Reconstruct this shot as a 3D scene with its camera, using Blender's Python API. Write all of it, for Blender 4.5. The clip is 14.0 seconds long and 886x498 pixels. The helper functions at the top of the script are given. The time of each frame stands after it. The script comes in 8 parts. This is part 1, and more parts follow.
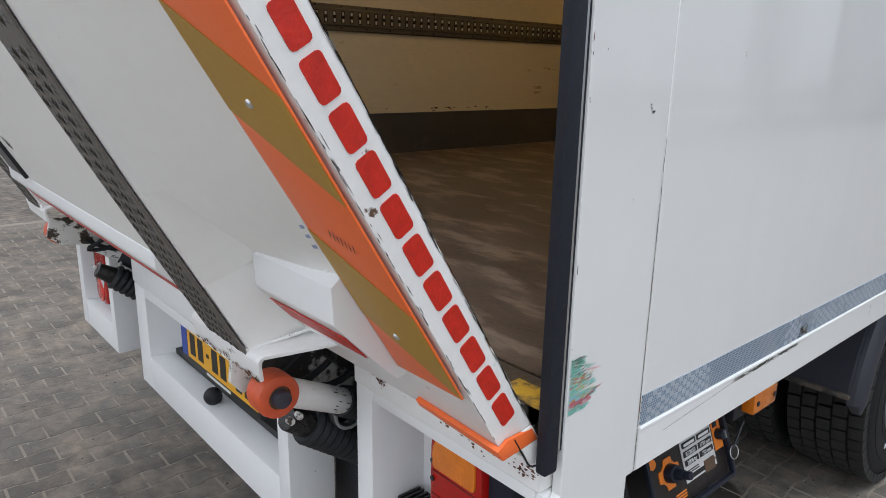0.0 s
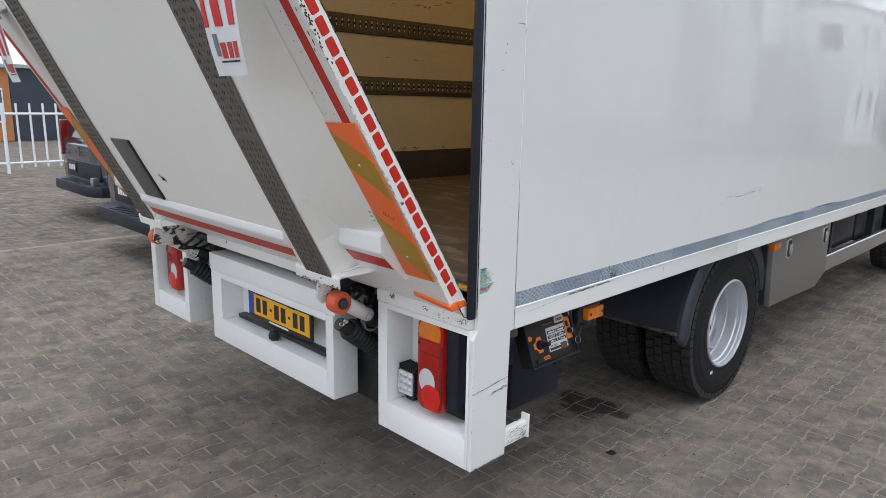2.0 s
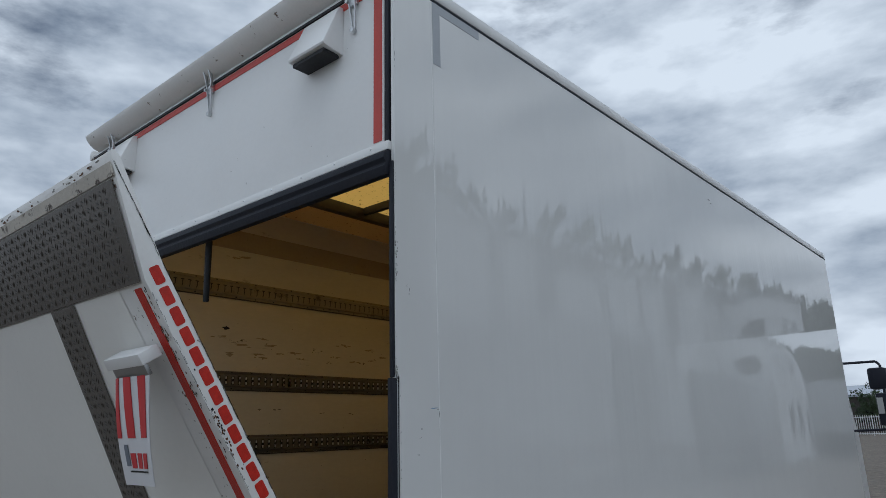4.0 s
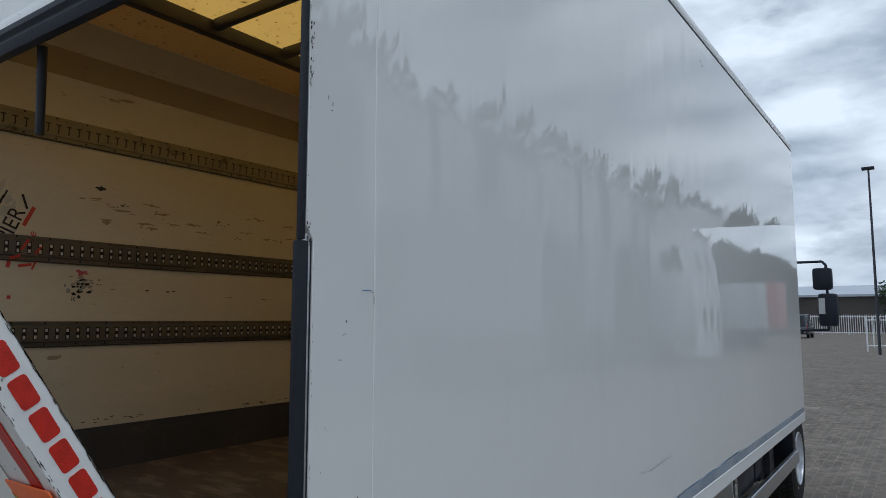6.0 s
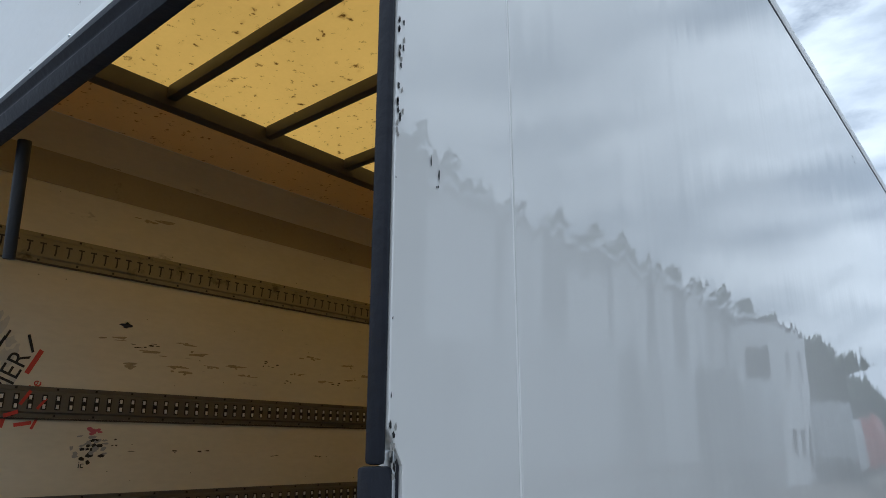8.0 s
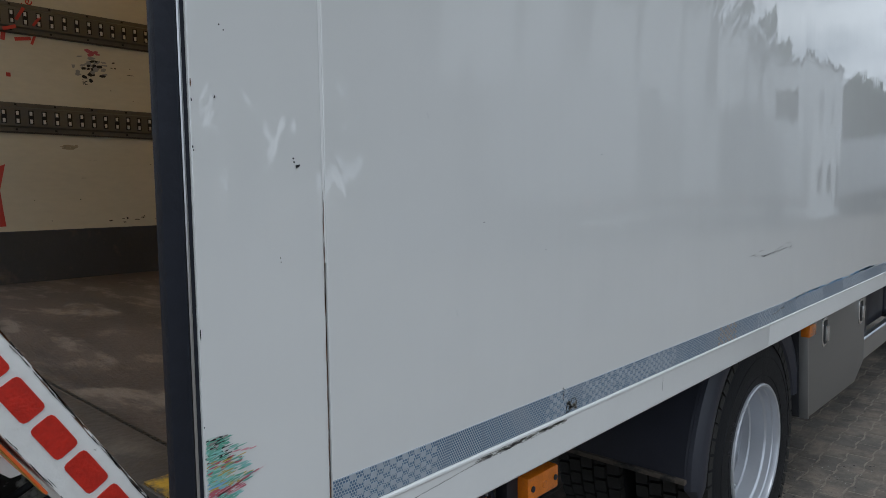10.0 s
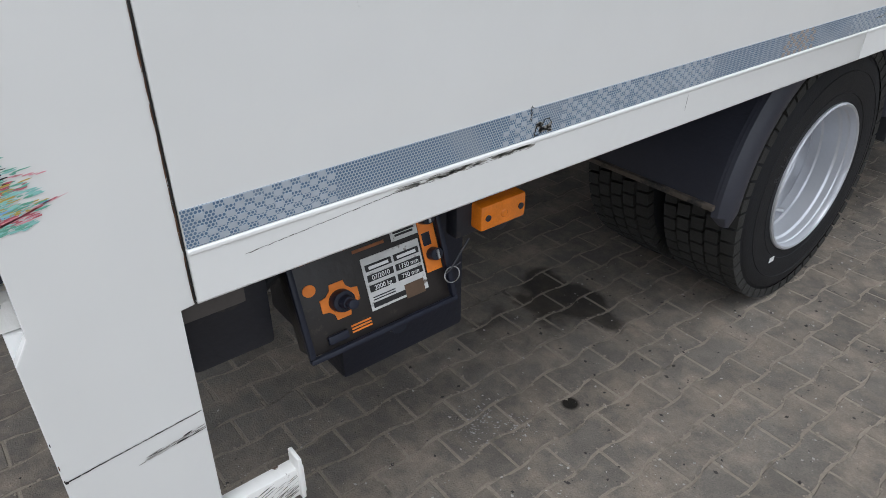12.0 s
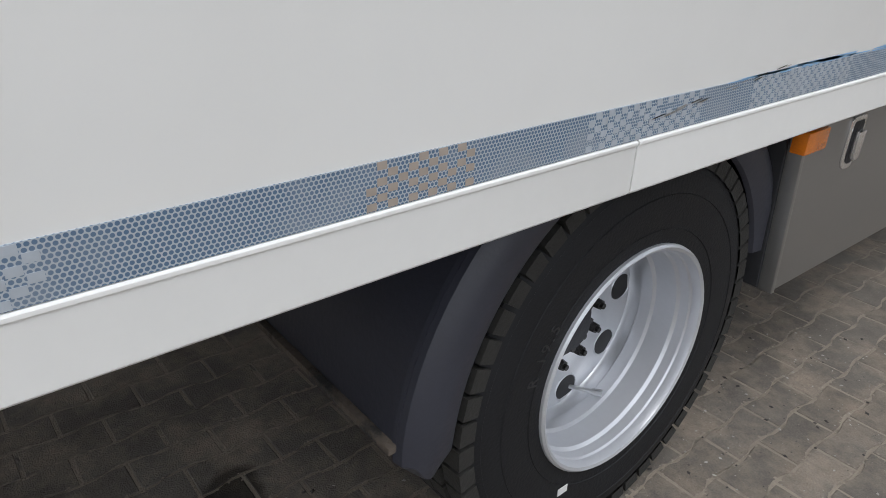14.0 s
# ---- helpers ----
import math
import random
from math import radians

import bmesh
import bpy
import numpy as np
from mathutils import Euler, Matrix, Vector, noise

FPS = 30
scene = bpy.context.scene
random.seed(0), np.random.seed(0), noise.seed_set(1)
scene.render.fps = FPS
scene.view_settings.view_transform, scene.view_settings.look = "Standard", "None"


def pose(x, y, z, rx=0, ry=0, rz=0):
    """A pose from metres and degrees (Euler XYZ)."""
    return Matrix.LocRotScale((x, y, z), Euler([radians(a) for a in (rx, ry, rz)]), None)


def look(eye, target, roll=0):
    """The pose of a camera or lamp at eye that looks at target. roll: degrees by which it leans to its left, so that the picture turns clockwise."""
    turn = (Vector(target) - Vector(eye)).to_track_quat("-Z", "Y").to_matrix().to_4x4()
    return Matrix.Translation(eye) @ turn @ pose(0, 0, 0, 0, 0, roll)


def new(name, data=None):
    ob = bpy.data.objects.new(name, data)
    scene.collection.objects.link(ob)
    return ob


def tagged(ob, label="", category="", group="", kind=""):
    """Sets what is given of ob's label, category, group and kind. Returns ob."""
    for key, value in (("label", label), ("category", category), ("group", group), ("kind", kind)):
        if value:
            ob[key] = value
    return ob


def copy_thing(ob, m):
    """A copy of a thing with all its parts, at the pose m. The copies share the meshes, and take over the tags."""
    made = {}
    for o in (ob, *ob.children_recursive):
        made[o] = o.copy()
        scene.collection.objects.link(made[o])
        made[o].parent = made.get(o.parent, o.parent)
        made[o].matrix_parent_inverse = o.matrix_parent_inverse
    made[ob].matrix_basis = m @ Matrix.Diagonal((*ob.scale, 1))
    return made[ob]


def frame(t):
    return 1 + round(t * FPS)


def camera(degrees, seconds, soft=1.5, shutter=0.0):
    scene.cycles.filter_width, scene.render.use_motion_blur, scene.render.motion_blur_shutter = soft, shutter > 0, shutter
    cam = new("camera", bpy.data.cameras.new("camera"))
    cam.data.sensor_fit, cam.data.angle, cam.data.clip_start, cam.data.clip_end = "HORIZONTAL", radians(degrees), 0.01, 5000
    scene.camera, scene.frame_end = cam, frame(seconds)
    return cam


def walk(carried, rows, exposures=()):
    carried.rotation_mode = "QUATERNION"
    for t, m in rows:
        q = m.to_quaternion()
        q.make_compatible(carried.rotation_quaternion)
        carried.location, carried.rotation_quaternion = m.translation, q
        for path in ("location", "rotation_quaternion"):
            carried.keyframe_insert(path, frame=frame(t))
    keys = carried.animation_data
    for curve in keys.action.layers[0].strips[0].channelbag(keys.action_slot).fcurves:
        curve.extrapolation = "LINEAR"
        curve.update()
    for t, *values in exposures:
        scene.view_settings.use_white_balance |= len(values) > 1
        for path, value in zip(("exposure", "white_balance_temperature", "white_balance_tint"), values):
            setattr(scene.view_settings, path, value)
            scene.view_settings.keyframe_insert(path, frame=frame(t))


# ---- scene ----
cam = camera(66.0, 14.0, soft=0.6)
PATH = [
    (0, (0.508, -0.649, 1.492), (-0.949, 0.625, 0.988), 1.1),
    (0.5, (0.75, -0.824, 1.503), (-0.676, 0.484, 0.996), 0.6),
    (1, (1.037, -1.036, 1.525), (-0.36, 0.3, 1.01), 0.8),
    (1.5, (1.212, -1.283, 1.561), (-0.164, 0.058, 1.009), 1.1),
    (2, (1.369, -1.494, 1.631), (-0.022, -0.12, 1.21), 1.0),
    (2.5, (1.542, -1.576, 1.694), (0.125, -0.164, 1.729), 0.8),
    (3, (1.633, -1.644, 1.78), (0.236, -0.263, 2.154), 0.7),
    (3.2, (1.618, -1.635, 1.801), (0.245, -0.28, 2.332), 0.8),
    (5.3, (1.208, -1.098, 1.786), (0.065, 0.495, 2.18), -0.1),
    (5.5, (1.162, -1.049, 1.771), (0.026, 0.551, 2.158), 0.2),
    (6, (0.945, -0.894, 1.808), (-0.201, 0.732, 2.011), -0.0),
    (6.5, (0.671, -0.677, 1.907), (-0.442, 0.914, 2.386), -0.4),
    (7, (0.487, -0.511, 1.974), (-0.666, 1.017, 2.552), -0.6),
    (7.2, (0.407, -0.466, 2.001), (-0.783, 1.029, 2.594), -0.7),
    (9.3, (0.582, -0.387, 1.668), (-0.741, 1.085, 1.958), -0.8),
    (9.5, (0.651, -0.368, 1.581), (-0.683, 1.112, 1.742), -0.8),
    (10, (0.719, -0.348, 1.411), (-0.641, 1.11, 1.245), -0.7),
    (10.5, (0.715, -0.343, 1.403), (-0.683, 0.986, 0.878), 0.1),
    (11, (0.73, -0.334, 1.352), (-0.618, 0.881, 0.511), 0.1),
    (11.5, (0.739, -0.223, 1.351), (-0.52, 0.91, 0.288), 0.3),
    (12, (0.72, 0.007, 1.384), (-0.621, 1.079, 0.358), 0.2),
    (12.5, (0.718, 0.257, 1.358), (-0.641, 1.336, 0.363), 0.9),
    (13, (0.672, 0.529, 1.331), (-0.7, 1.64, 0.392), 0.8),
    (13.5, (0.575, 0.891, 1.317), (-0.82, 2.034, 0.451), 1.5),
    (14, (0.508, 1.21, 1.239), (-0.864, 2.367, 0.344), 2.1),
]
walk(cam, [(t, look(eye, target, roll)) for t, eye, target, roll in PATH],
     [(0.0, 0.06, 6050, 10), (1.6, 0.07, 6100, 10), (2.5, -0.11, 6100, 10), (3.0, -0.73, 5900, 8), (5.3, -1.16, 5600, 6), (6.0, -0.86, 5600, 6), (6.5, -0.56, 5700, 7), (7.0, -0.64, 5450, 6), (9.3, -0.56, 5550, 5), (10.0, -0.68, 5800, 6), (10.6, -0.06, 5900, 8), (11.5, 0.03, 6050, 9), (13.0, 0.03, 6250, 10), (14.0, 0.06, 6350, 10)])

# ---- sky and sun ----
world = bpy.data.worlds.new("sky")
scene.world = world
world.use_nodes = True


def sky_nodes():
    nt = world.node_tree
    nt.nodes.clear()
    N, L = nt.nodes.new, nt.links.new
    out, bg = N("ShaderNodeOutputWorld"), N("ShaderNodeBackground")
    sky = N("ShaderNodeTexSky")
    sky.sky_type, sky.sun_disc = "NISHITA", False
    sky.sun_elevation, sky.sun_rotation = radians(66), radians(128)
    tc, mp = N("ShaderNodeTexCoord"), N("ShaderNodeMapping")
    mp.inputs["Scale"].default_value = (1.0, 1.0, 2.5)
    big, fine = N("ShaderNodeTexNoise"), N("ShaderNodeTexNoise")
    for n, s, d, r in ((big, 2.6, 7, 0.6), (fine, 4.2, 8, 0.53)):
        n.inputs["Scale"].default_value, n.inputs["Detail"].default_value, n.inputs["Roughness"].default_value = s, d, r
        L(mp.outputs[0], n.inputs["Vector"])
    L(tc.outputs["Generated"], mp.inputs[0])
    cover, shade = N("ShaderNodeValToRGB"), N("ShaderNodeValToRGB")
    cover.color_ramp.elements[0].position, cover.color_ramp.elements[1].position = 0.24, 0.42
    shade.color_ramp.elements[0].position, shade.color_ramp.elements[1].position = 0.36, 0.60
    shade.color_ramp.elements[0].color = (9.0, 9.8, 11.0, 1)
    shade.color_ramp.elements[1].color = (20.5, 20.7, 21.0, 1)
    L(big.outputs["Fac"], cover.inputs[0])
    L(fine.outputs["Fac"], shade.inputs[0])
    mix = N("ShaderNodeMix")
    mix.data_type = "RGBA"
    L(cover.outputs[0], mix.inputs["Factor"])
    L(sky.outputs[0], mix.inputs["A"])
    L(shade.outputs[0], mix.inputs["B"])
    L(mix.outputs["Result"], bg.inputs["Color"])
    bg.inputs["Strength"].default_value = 0.078
    L(bg.outputs[0], out.inputs[0])


sky_nodes()
sun = new("sun", bpy.data.lights.new("sun", "SUN"))
sun.data.energy, sun.data.angle, sun.data.color = 1.0, radians(25), (1.0, 0.98, 0.95)
sun.matrix_world = look((0, 0, 30), (-10 * math.sin(radians(128)), -10 * math.cos(radians(128)), 30 - 10 * math.tan(radians(66))))


# ---- materials ----
def mat(name, color, rough=0.5, metal=0.0, vary=0.12, scale=6.0, bump=0.0, bscale=60.0, spots=None, coat=0.0, stretch=(1, 1, 1), lo=0.45, hi=0.62, sscale=9.0, rvary=0.15, trans=0.0, island=False):
    """A surface with a broad tone change, a fine grain and, with spots, patches of a second colour."""
    m = bpy.data.materials.new(name)
    m.use_nodes = True
    nt = m.node_tree
    N, L = nt.nodes.new, nt.links.new
    b = nt.nodes["Principled BSDF"]
    tc, mp = N("ShaderNodeTexCoord"), N("ShaderNodeMapping")
    mp.inputs["Scale"].default_value = stretch
    L(tc.outputs["Object"], mp.inputs[0])
    n1, n2 = N("ShaderNodeTexNoise"), N("ShaderNodeTexNoise")
    n1.inputs["Scale"].default_value, n1.inputs["Detail"].default_value = scale, 5
    n2.inputs["Scale"].default_value, n2.inputs["Detail"].default_value = bscale, 4
    L(mp.outputs[0], n1.inputs["Vector"])
    L(mp.outputs[0], n2.inputs["Vector"])
    mul = N("ShaderNodeMath")
    mul.operation = "MULTIPLY_ADD"
    L(n1.outputs["Fac"], mul.inputs[0])
    mul.inputs[1].default_value, mul.inputs[2].default_value = 2 * vary, 1 - vary
    fine = N("ShaderNodeMath")
    fine.operation = "MULTIPLY_ADD"
    L(n2.outputs["Fac"], fine.inputs[0])
    fine.inputs[1].default_value, fine.inputs[2].default_value = vary, -vary / 2
    tot = N("ShaderNodeMath")
    L(mul.outputs[0], tot.inputs[0])
    L(fine.outputs[0], tot.inputs[1])
    src = tot.outputs[0]
    if island:
        oi = N("ShaderNodeObjectInfo") if island == "object" else N("ShaderNodeNewGeometry")
        isl = N("ShaderNodeMath")
        isl.operation = "MULTIPLY_ADD"
        L(oi.outputs["Random" if island == "object" else "Random Per Island"], isl.inputs[0])
        isl.inputs[1].default_value, isl.inputs[2].default_value = 0.42, 0.79
        both = N("ShaderNodeMath")
        both.operation = "MULTIPLY"
        L(src, both.inputs[0])
        L(isl.outputs[0], both.inputs[1])
        src = both.outputs[0]
    col = N("ShaderNodeVectorMath")
    col.operation = "SCALE"
    col.inputs[0].default_value = color
    L(src, col.inputs["Scale"])
    outc = col.outputs[0]
    if spots:
        n3, rp, mx = N("ShaderNodeTexNoise"), N("ShaderNodeValToRGB"), N("ShaderNodeMix")
        n3.inputs["Scale"].default_value, n3.inputs["Detail"].default_value, n3.inputs["Roughness"].default_value = sscale, 8, 0.65
        L(mp.outputs[0], n3.inputs["Vector"])
        rp.color_ramp.elements[0].position, rp.color_ramp.elements[1].position = lo, hi
        L(n3.outputs["Fac"], rp.inputs[0])
        mx.data_type = "RGBA"
        L(rp.outputs[0], mx.inputs["Factor"])
        L(outc, mx.inputs["A"])
        mx.inputs["B"].default_value = (*spots, 1)
        outc = mx.outputs["Result"]
    L(outc, b.inputs["Base Color"])
    rr = N("ShaderNodeMath")
    rr.operation = "MULTIPLY_ADD"
    L(n1.outputs["Fac"], rr.inputs[0])
    rr.inputs[1].default_value, rr.inputs[2].default_value = rough * rvary * 2, rough * (1 - rvary)
    L(rr.outputs[0], b.inputs["Roughness"])
    b.inputs["Metallic"].default_value = metal
    b.inputs["Coat Weight"].default_value = coat
    b.inputs["Coat Roughness"].default_value = 0.06
    if trans:
        b.inputs["Transmission Weight"].default_value = trans
    if bump:
        bp = N("ShaderNodeBump")
        bp.inputs["Strength"].default_value, bp.inputs["Distance"].default_value = bump, 0.01
        L(n2.outputs["Fac"], bp.inputs["Height"])
        L(bp.outputs[0], b.inputs["Normal"])
    return m


def panel_paint():
    """Glossy white laminate; its faint waves shift reflections up and down from column to column."""
    m = mat("white_laminate", (0.765, 0.765, 0.75), 0.010, vary=0.045, scale=0.9, bscale=9, rvary=0.3)
    nt = m.node_tree
    N, L = nt.nodes.new, nt.links.new
    b = nt.nodes["Principled BSDF"]
    b.inputs["IOR"].default_value = 1.80
    tc, geo = N("ShaderNodeTexCoord"), N("ShaderNodeNewGeometry")
    last = geo.outputs["True Normal"]
    for scale, amp, detail in (((1, 13, 0.12), (0.0, 0.0003, 0.026), 2.0), ((1, 2.0, 0.8), (0.0, 0.003, 0.010), 1.0), ((1, 45, 0.25), (0.0, 0.0003, 0.035), 2.0)):
        mp, n, ma, ad = N("ShaderNodeMapping"), N("ShaderNodeTexNoise"), N("ShaderNodeVectorMath"), N("ShaderNodeVectorMath")
        mp.inputs["Scale"].default_value = scale
        n.inputs["Scale"].default_value, n.inputs["Detail"].default_value = 1.0, detail
        L(tc.outputs["Object"], mp.inputs[0])
        L(mp.outputs[0], n.inputs["Vector"])
        ma.operation = "MULTIPLY_ADD"
        ma.inputs[1].default_value, ma.inputs[2].default_value = [2 * v for v in amp], [-v for v in amp]
        L(n.outputs["Color"], ma.inputs[0])
        L(last, ad.inputs[0])
        L(ma.outputs[0], ad.inputs[1])
        last = ad.outputs[0]
    # a pressed fold along the forward sheet and a slack belly over its rear part, both in the slope of the sheet
    sep, fold, slope, tilt, fold_add = N("ShaderNodeSeparateXYZ"), N("ShaderNodeFloatCurve"), N("ShaderNodeMapRange"), N("ShaderNodeMix"), N("ShaderNodeVectorMath")
    belly = N("ShaderNodeFloatCurve")
    L(tc.outputs["Object"], sep.inputs[0])
    for node, pts in ((fold, ((0.0, 0.5), (0.20, 0.5), (0.33, 0.57), (0.425, 0.69), (0.432, 0.43), (0.50, 0.43), (0.62, 0.46), (0.75, 0.5), (1.0, 0.5))), (belly, ((0.0, 0.5), (0.17, 0.45), (0.30, 0.37), (0.375, 0.36), (0.435, 0.49), (0.60, 0.52), (1.0, 0.5)))):
        curve = node.mapping.curves[0]
        for k, p in enumerate(pts):
            if k < 2:
                curve.points[k].location = p
            else:
                curve.points.new(*p)
        for p in curve.points:
            p.handle_type = "AUTO_CLAMPED"
        node.mapping.update()
    height = N("ShaderNodeMapRange")
    height.inputs["From Min"].default_value, height.inputs["From Max"].default_value = 1.3, 3.65
    L(sep.outputs["Z"], height.inputs["Value"])
    # the fold climbs towards the front
    climb, level, along = N("ShaderNodeMath"), N("ShaderNodeMapRange"), N("ShaderNodeMath")
    climb.operation, along.operation = "MULTIPLY_ADD", "ADD"
    L(sep.outputs["Y"], climb.inputs[0])
    climb.inputs[1].default_value, climb.inputs[2].default_value = -0.115, 0.345
    L(climb.outputs[0], along.inputs[0])
    L(sep.outputs["Z"], along.inputs[1])
    level.inputs["From Min"].default_value, level.inputs["From Max"].default_value = 1.3, 3.65
    L(along.outputs[0], level.inputs["Value"])
    L(level.outputs[0], fold.inputs["Value"])
    L(height.outputs[0], belly.inputs["Value"])
    slope.inputs["From Min"].default_value, slope.inputs["From Max"].default_value = 1.955, 1.985
    L(sep.outputs["Y"], slope.inputs["Value"])
    L(slope.outputs[0], tilt.inputs["Factor"])
    L(belly.outputs[0], tilt.inputs["A"])
    L(fold.outputs[0], tilt.inputs["B"])
    lean = N("ShaderNodeMath")
    lean.operation = "MULTIPLY_ADD"
    L(tilt.outputs["Result"], lean.inputs[0])
    lean.inputs[1].default_value, lean.inputs[2].default_value = 0.20, -0.10
    comb = N("ShaderNodeCombineXYZ")
    # the fold grows stronger towards the front
    gain, lift = N("ShaderNodeMapRange"), N("ShaderNodeMath")
    gain.inputs["From Min"].default_value, gain.inputs["From Max"].default_value = 2.2, 5.4
    gain.inputs["To Min"].default_value, gain.inputs["To Max"].default_value = 1.0, 3.8
    L(sep.outputs["Y"], gain.inputs["Value"])
    lift.operation = "MULTIPLY"
    L(lean.outputs[0], lift.inputs[0])
    L(gain.outputs[0], lift.inputs[1])
    L(lift.outputs[0], comb.inputs["Z"])
    L(last, fold_add.inputs[0])
    L(comb.outputs[0], fold_add.inputs[1])
    last = fold_add.outputs[0]
    nm = N("ShaderNodeVectorMath")
    nm.operation = "NORMALIZE"
    L(last, nm.inputs[0])
    L(nm.outputs[0], b.inputs["Normal"])
    return m


PANEL = panel_paint()
WHITE = mat("white_paint", (0.83, 0.83, 0.82), 0.32, vary=0.04, scale=3, bump=0.06, bscale=45, spots=(0.12, 0.08, 0.05), sscale=38, lo=0.70, hi=0.74)
WHITE_WORN = mat("worn_white_paint", (0.83, 0.82, 0.795), 0.42, vary=0.07, scale=5, bump=0.12, bscale=80, spots=(0.10, 0.055, 0.03), sscale=24, lo=0.645, hi=0.68)
PLATE_FACE = mat("platform_paint", (0.85, 0.84, 0.80), 0.38, vary=0.05, scale=2.2, bump=0.05, bscale=50, spots=(0.16, 0.14, 0.11), sscale=60, lo=0.715, hi=0.75)
RAIL = mat("rail_aluminium_paint", (0.82, 0.82, 0.805), 0.3, vary=0.03, scale=4, bump=0.03, bscale=50)
ALU = mat("aluminium", (0.62, 0.63, 0.64), 0.32, metal=1.0, vary=0.06, scale=8, bump=0.04, bscale=120)
CHROME = mat("bright_zinc_plate", (0.80, 0.80, 0.80), 0.2, metal=0.9, vary=0.06, scale=20)
STEEL_BOX = mat("stainless_sheet", (0.36, 0.36, 0.355), 0.34, metal=0.85, vary=0.06, scale=3, stretch=(1, 1, 6))
CHECKER = mat("checker_plate", (0.140, 0.127, 0.112), 0.5, metal=0.25, vary=0.2, scale=9, bump=0.25, bscale=110)
CHECKER_RIB = mat("grimy_shaded_rib", (0.052, 0.047, 0.041), 0.5, metal=0.3, vary=0.4, scale=12, bump=0.1, bscale=110)
RUBBER = mat("black_rubber", (0.022, 0.023, 0.026), 0.55, vary=0.25, scale=9, bump=0.15, bscale=70)
SEAL = mat("navy_rubber_seal", (0.015, 0.017, 0.025), 0.6, vary=0.25, scale=12, bump=0.2, bscale=60)
TYRE = mat("tyre_rubber", (0.012, 0.0125, 0.0145), 0.6, vary=0.25, scale=14, bump=0.18, bscale=160)
TREAD = mat("worn_tread", (0.033, 0.032, 0.030), 0.8, vary=0.3, scale=20, bump=0.3, bscale=130)
PLASTIC = mat("black_plastic", (0.014, 0.016, 0.026), 0.4, vary=0.2, scale=8, bump=0.08, bscale=90)
MUD = mat("grey_mudguard_plastic", (0.034, 0.036, 0.049), 0.45, vary=0.22, scale=7, bump=0.08, bscale=90)
CHASSIS = mat("dark_chassis_paint", (0.014, 0.015, 0.021), 0.5, vary=0.3, scale=6, bump=0.15, bscale=60, spots=(0.06, 0.045, 0.035), sscale=16, lo=0.6, hi=0.72)
RIM = mat("silver_rim_paint", (0.60, 0.615, 0.65), 0.30, metal=0.5, vary=0.07, scale=7, bump=0.05, bscale=80)
ORANGE = mat("orange_reflective", (0.86, 0.16, 0.035), 0.42, vary=0.08, scale=10, bump=0.05, bscale=160)
DIRTY_ORANGE = mat("grubby_orange_plastic", (0.72, 0.20, 0.02), 0.5, vary=0.2, scale=30, bump=0.1, bscale=90, spots=(0.12, 0.05, 0.02), sscale=30, lo=0.60, hi=0.70)
OCHRE = mat("ochre_reflective", (0.40, 0.225, 0.02), 0.4, vary=0.12, scale=10, bump=0.06, bscale=160)
RED = mat("red_reflective", (0.50, 0.017, 0.006), 0.4, vary=0.35, scale=60, bump=0.15, bscale=260)
REDTAPE = mat("faded_red_tape", (0.52, 0.06, 0.045), 0.5, vary=0.2, scale=9, bump=0.05, bscale=90)
LENS_RED = mat("red_lens", (0.36, 0.005, 0.0025), 0.12, vary=0.45, scale=11, bump=0.10, bscale=260, coat=0.3)
DARK_RED = mat("dark_red_lens", (0.16, 0.008, 0.006), 0.12, vary=0.3, scale=20, coat=0.5)
LENS_AMBER = mat("amber_lens", (0.72, 0.19, 0.006), 0.14, vary=0.3, scale=24, bump=0.25, bscale=240, coat=0.6)
LENS_CLEAR = mat("clear_lens", (0.58, 0.58, 0.60), 0.1, vary=0.12, scale=24, bump=0.2, bscale=200, coat=0.6)
PAD = mat("dark_pad", (0.10, 0.10, 0.10), 0.55, vary=0.2, scale=14, bump=0.15, bscale=90)
POLY = mat("orange_polyurethane", (0.62, 0.095, 0.03), 0.45, vary=0.18, scale=14, bump=0.1, bscale=90)
YELLOW = mat("yellow_plate", (0.80, 0.40, 0.012), 0.38, vary=0.04, scale=8)
BLUE = mat("blue_band", (0.015, 0.06, 0.36), 0.38)
BLACK = mat("black_print", (0.012, 0.012, 0.013), 0.5)
PRINT_WHITE = mat("white_print", (0.72, 0.72, 0.72), 0.45, vary=0.05)
WALLPLY = mat("coated_plywood_wall", (0.63, 0.57, 0.435), 0.5, vary=0.16, scale=1.6, bump=0.06, bscale=40, stretch=(1, 0.5, 1.6), spots=(0.16, 0.115, 0.065), sscale=7, lo=0.66, hi=0.76)
FLOORPLY = mat("worn_plywood_floor", (0.086, 0.067, 0.057), 0.5, vary=0.7, scale=5.0, bump=0.3, bscale=60, stretch=(0.9, 2.6, 1), spots=(0.205, 0.168, 0.138), sscale=4.5, lo=0.52, hi=0.62)
SKIRT = mat("grey_kick_plate", (0.056, 0.058, 0.062), 0.45, vary=0.25, scale=4, bump=0.1, bscale=50, spots=(0.12, 0.10, 0.085), sscale=12, lo=0.58, hi=0.75)
TRACK = mat("galvanised_track", (0.15, 0.14, 0.12), 0.45, metal=0.5, vary=0.2, scale=10, bump=0.1, bscale=80)
TRACK_PALE = mat("dingy_olive_track", (0.27, 0.235, 0.155), 0.5, metal=0.2, vary=0.2, scale=8, bump=0.1, bscale=80, spots=(0.10, 0.085, 0.05), sscale=12, lo=0.58, hi=0.7)
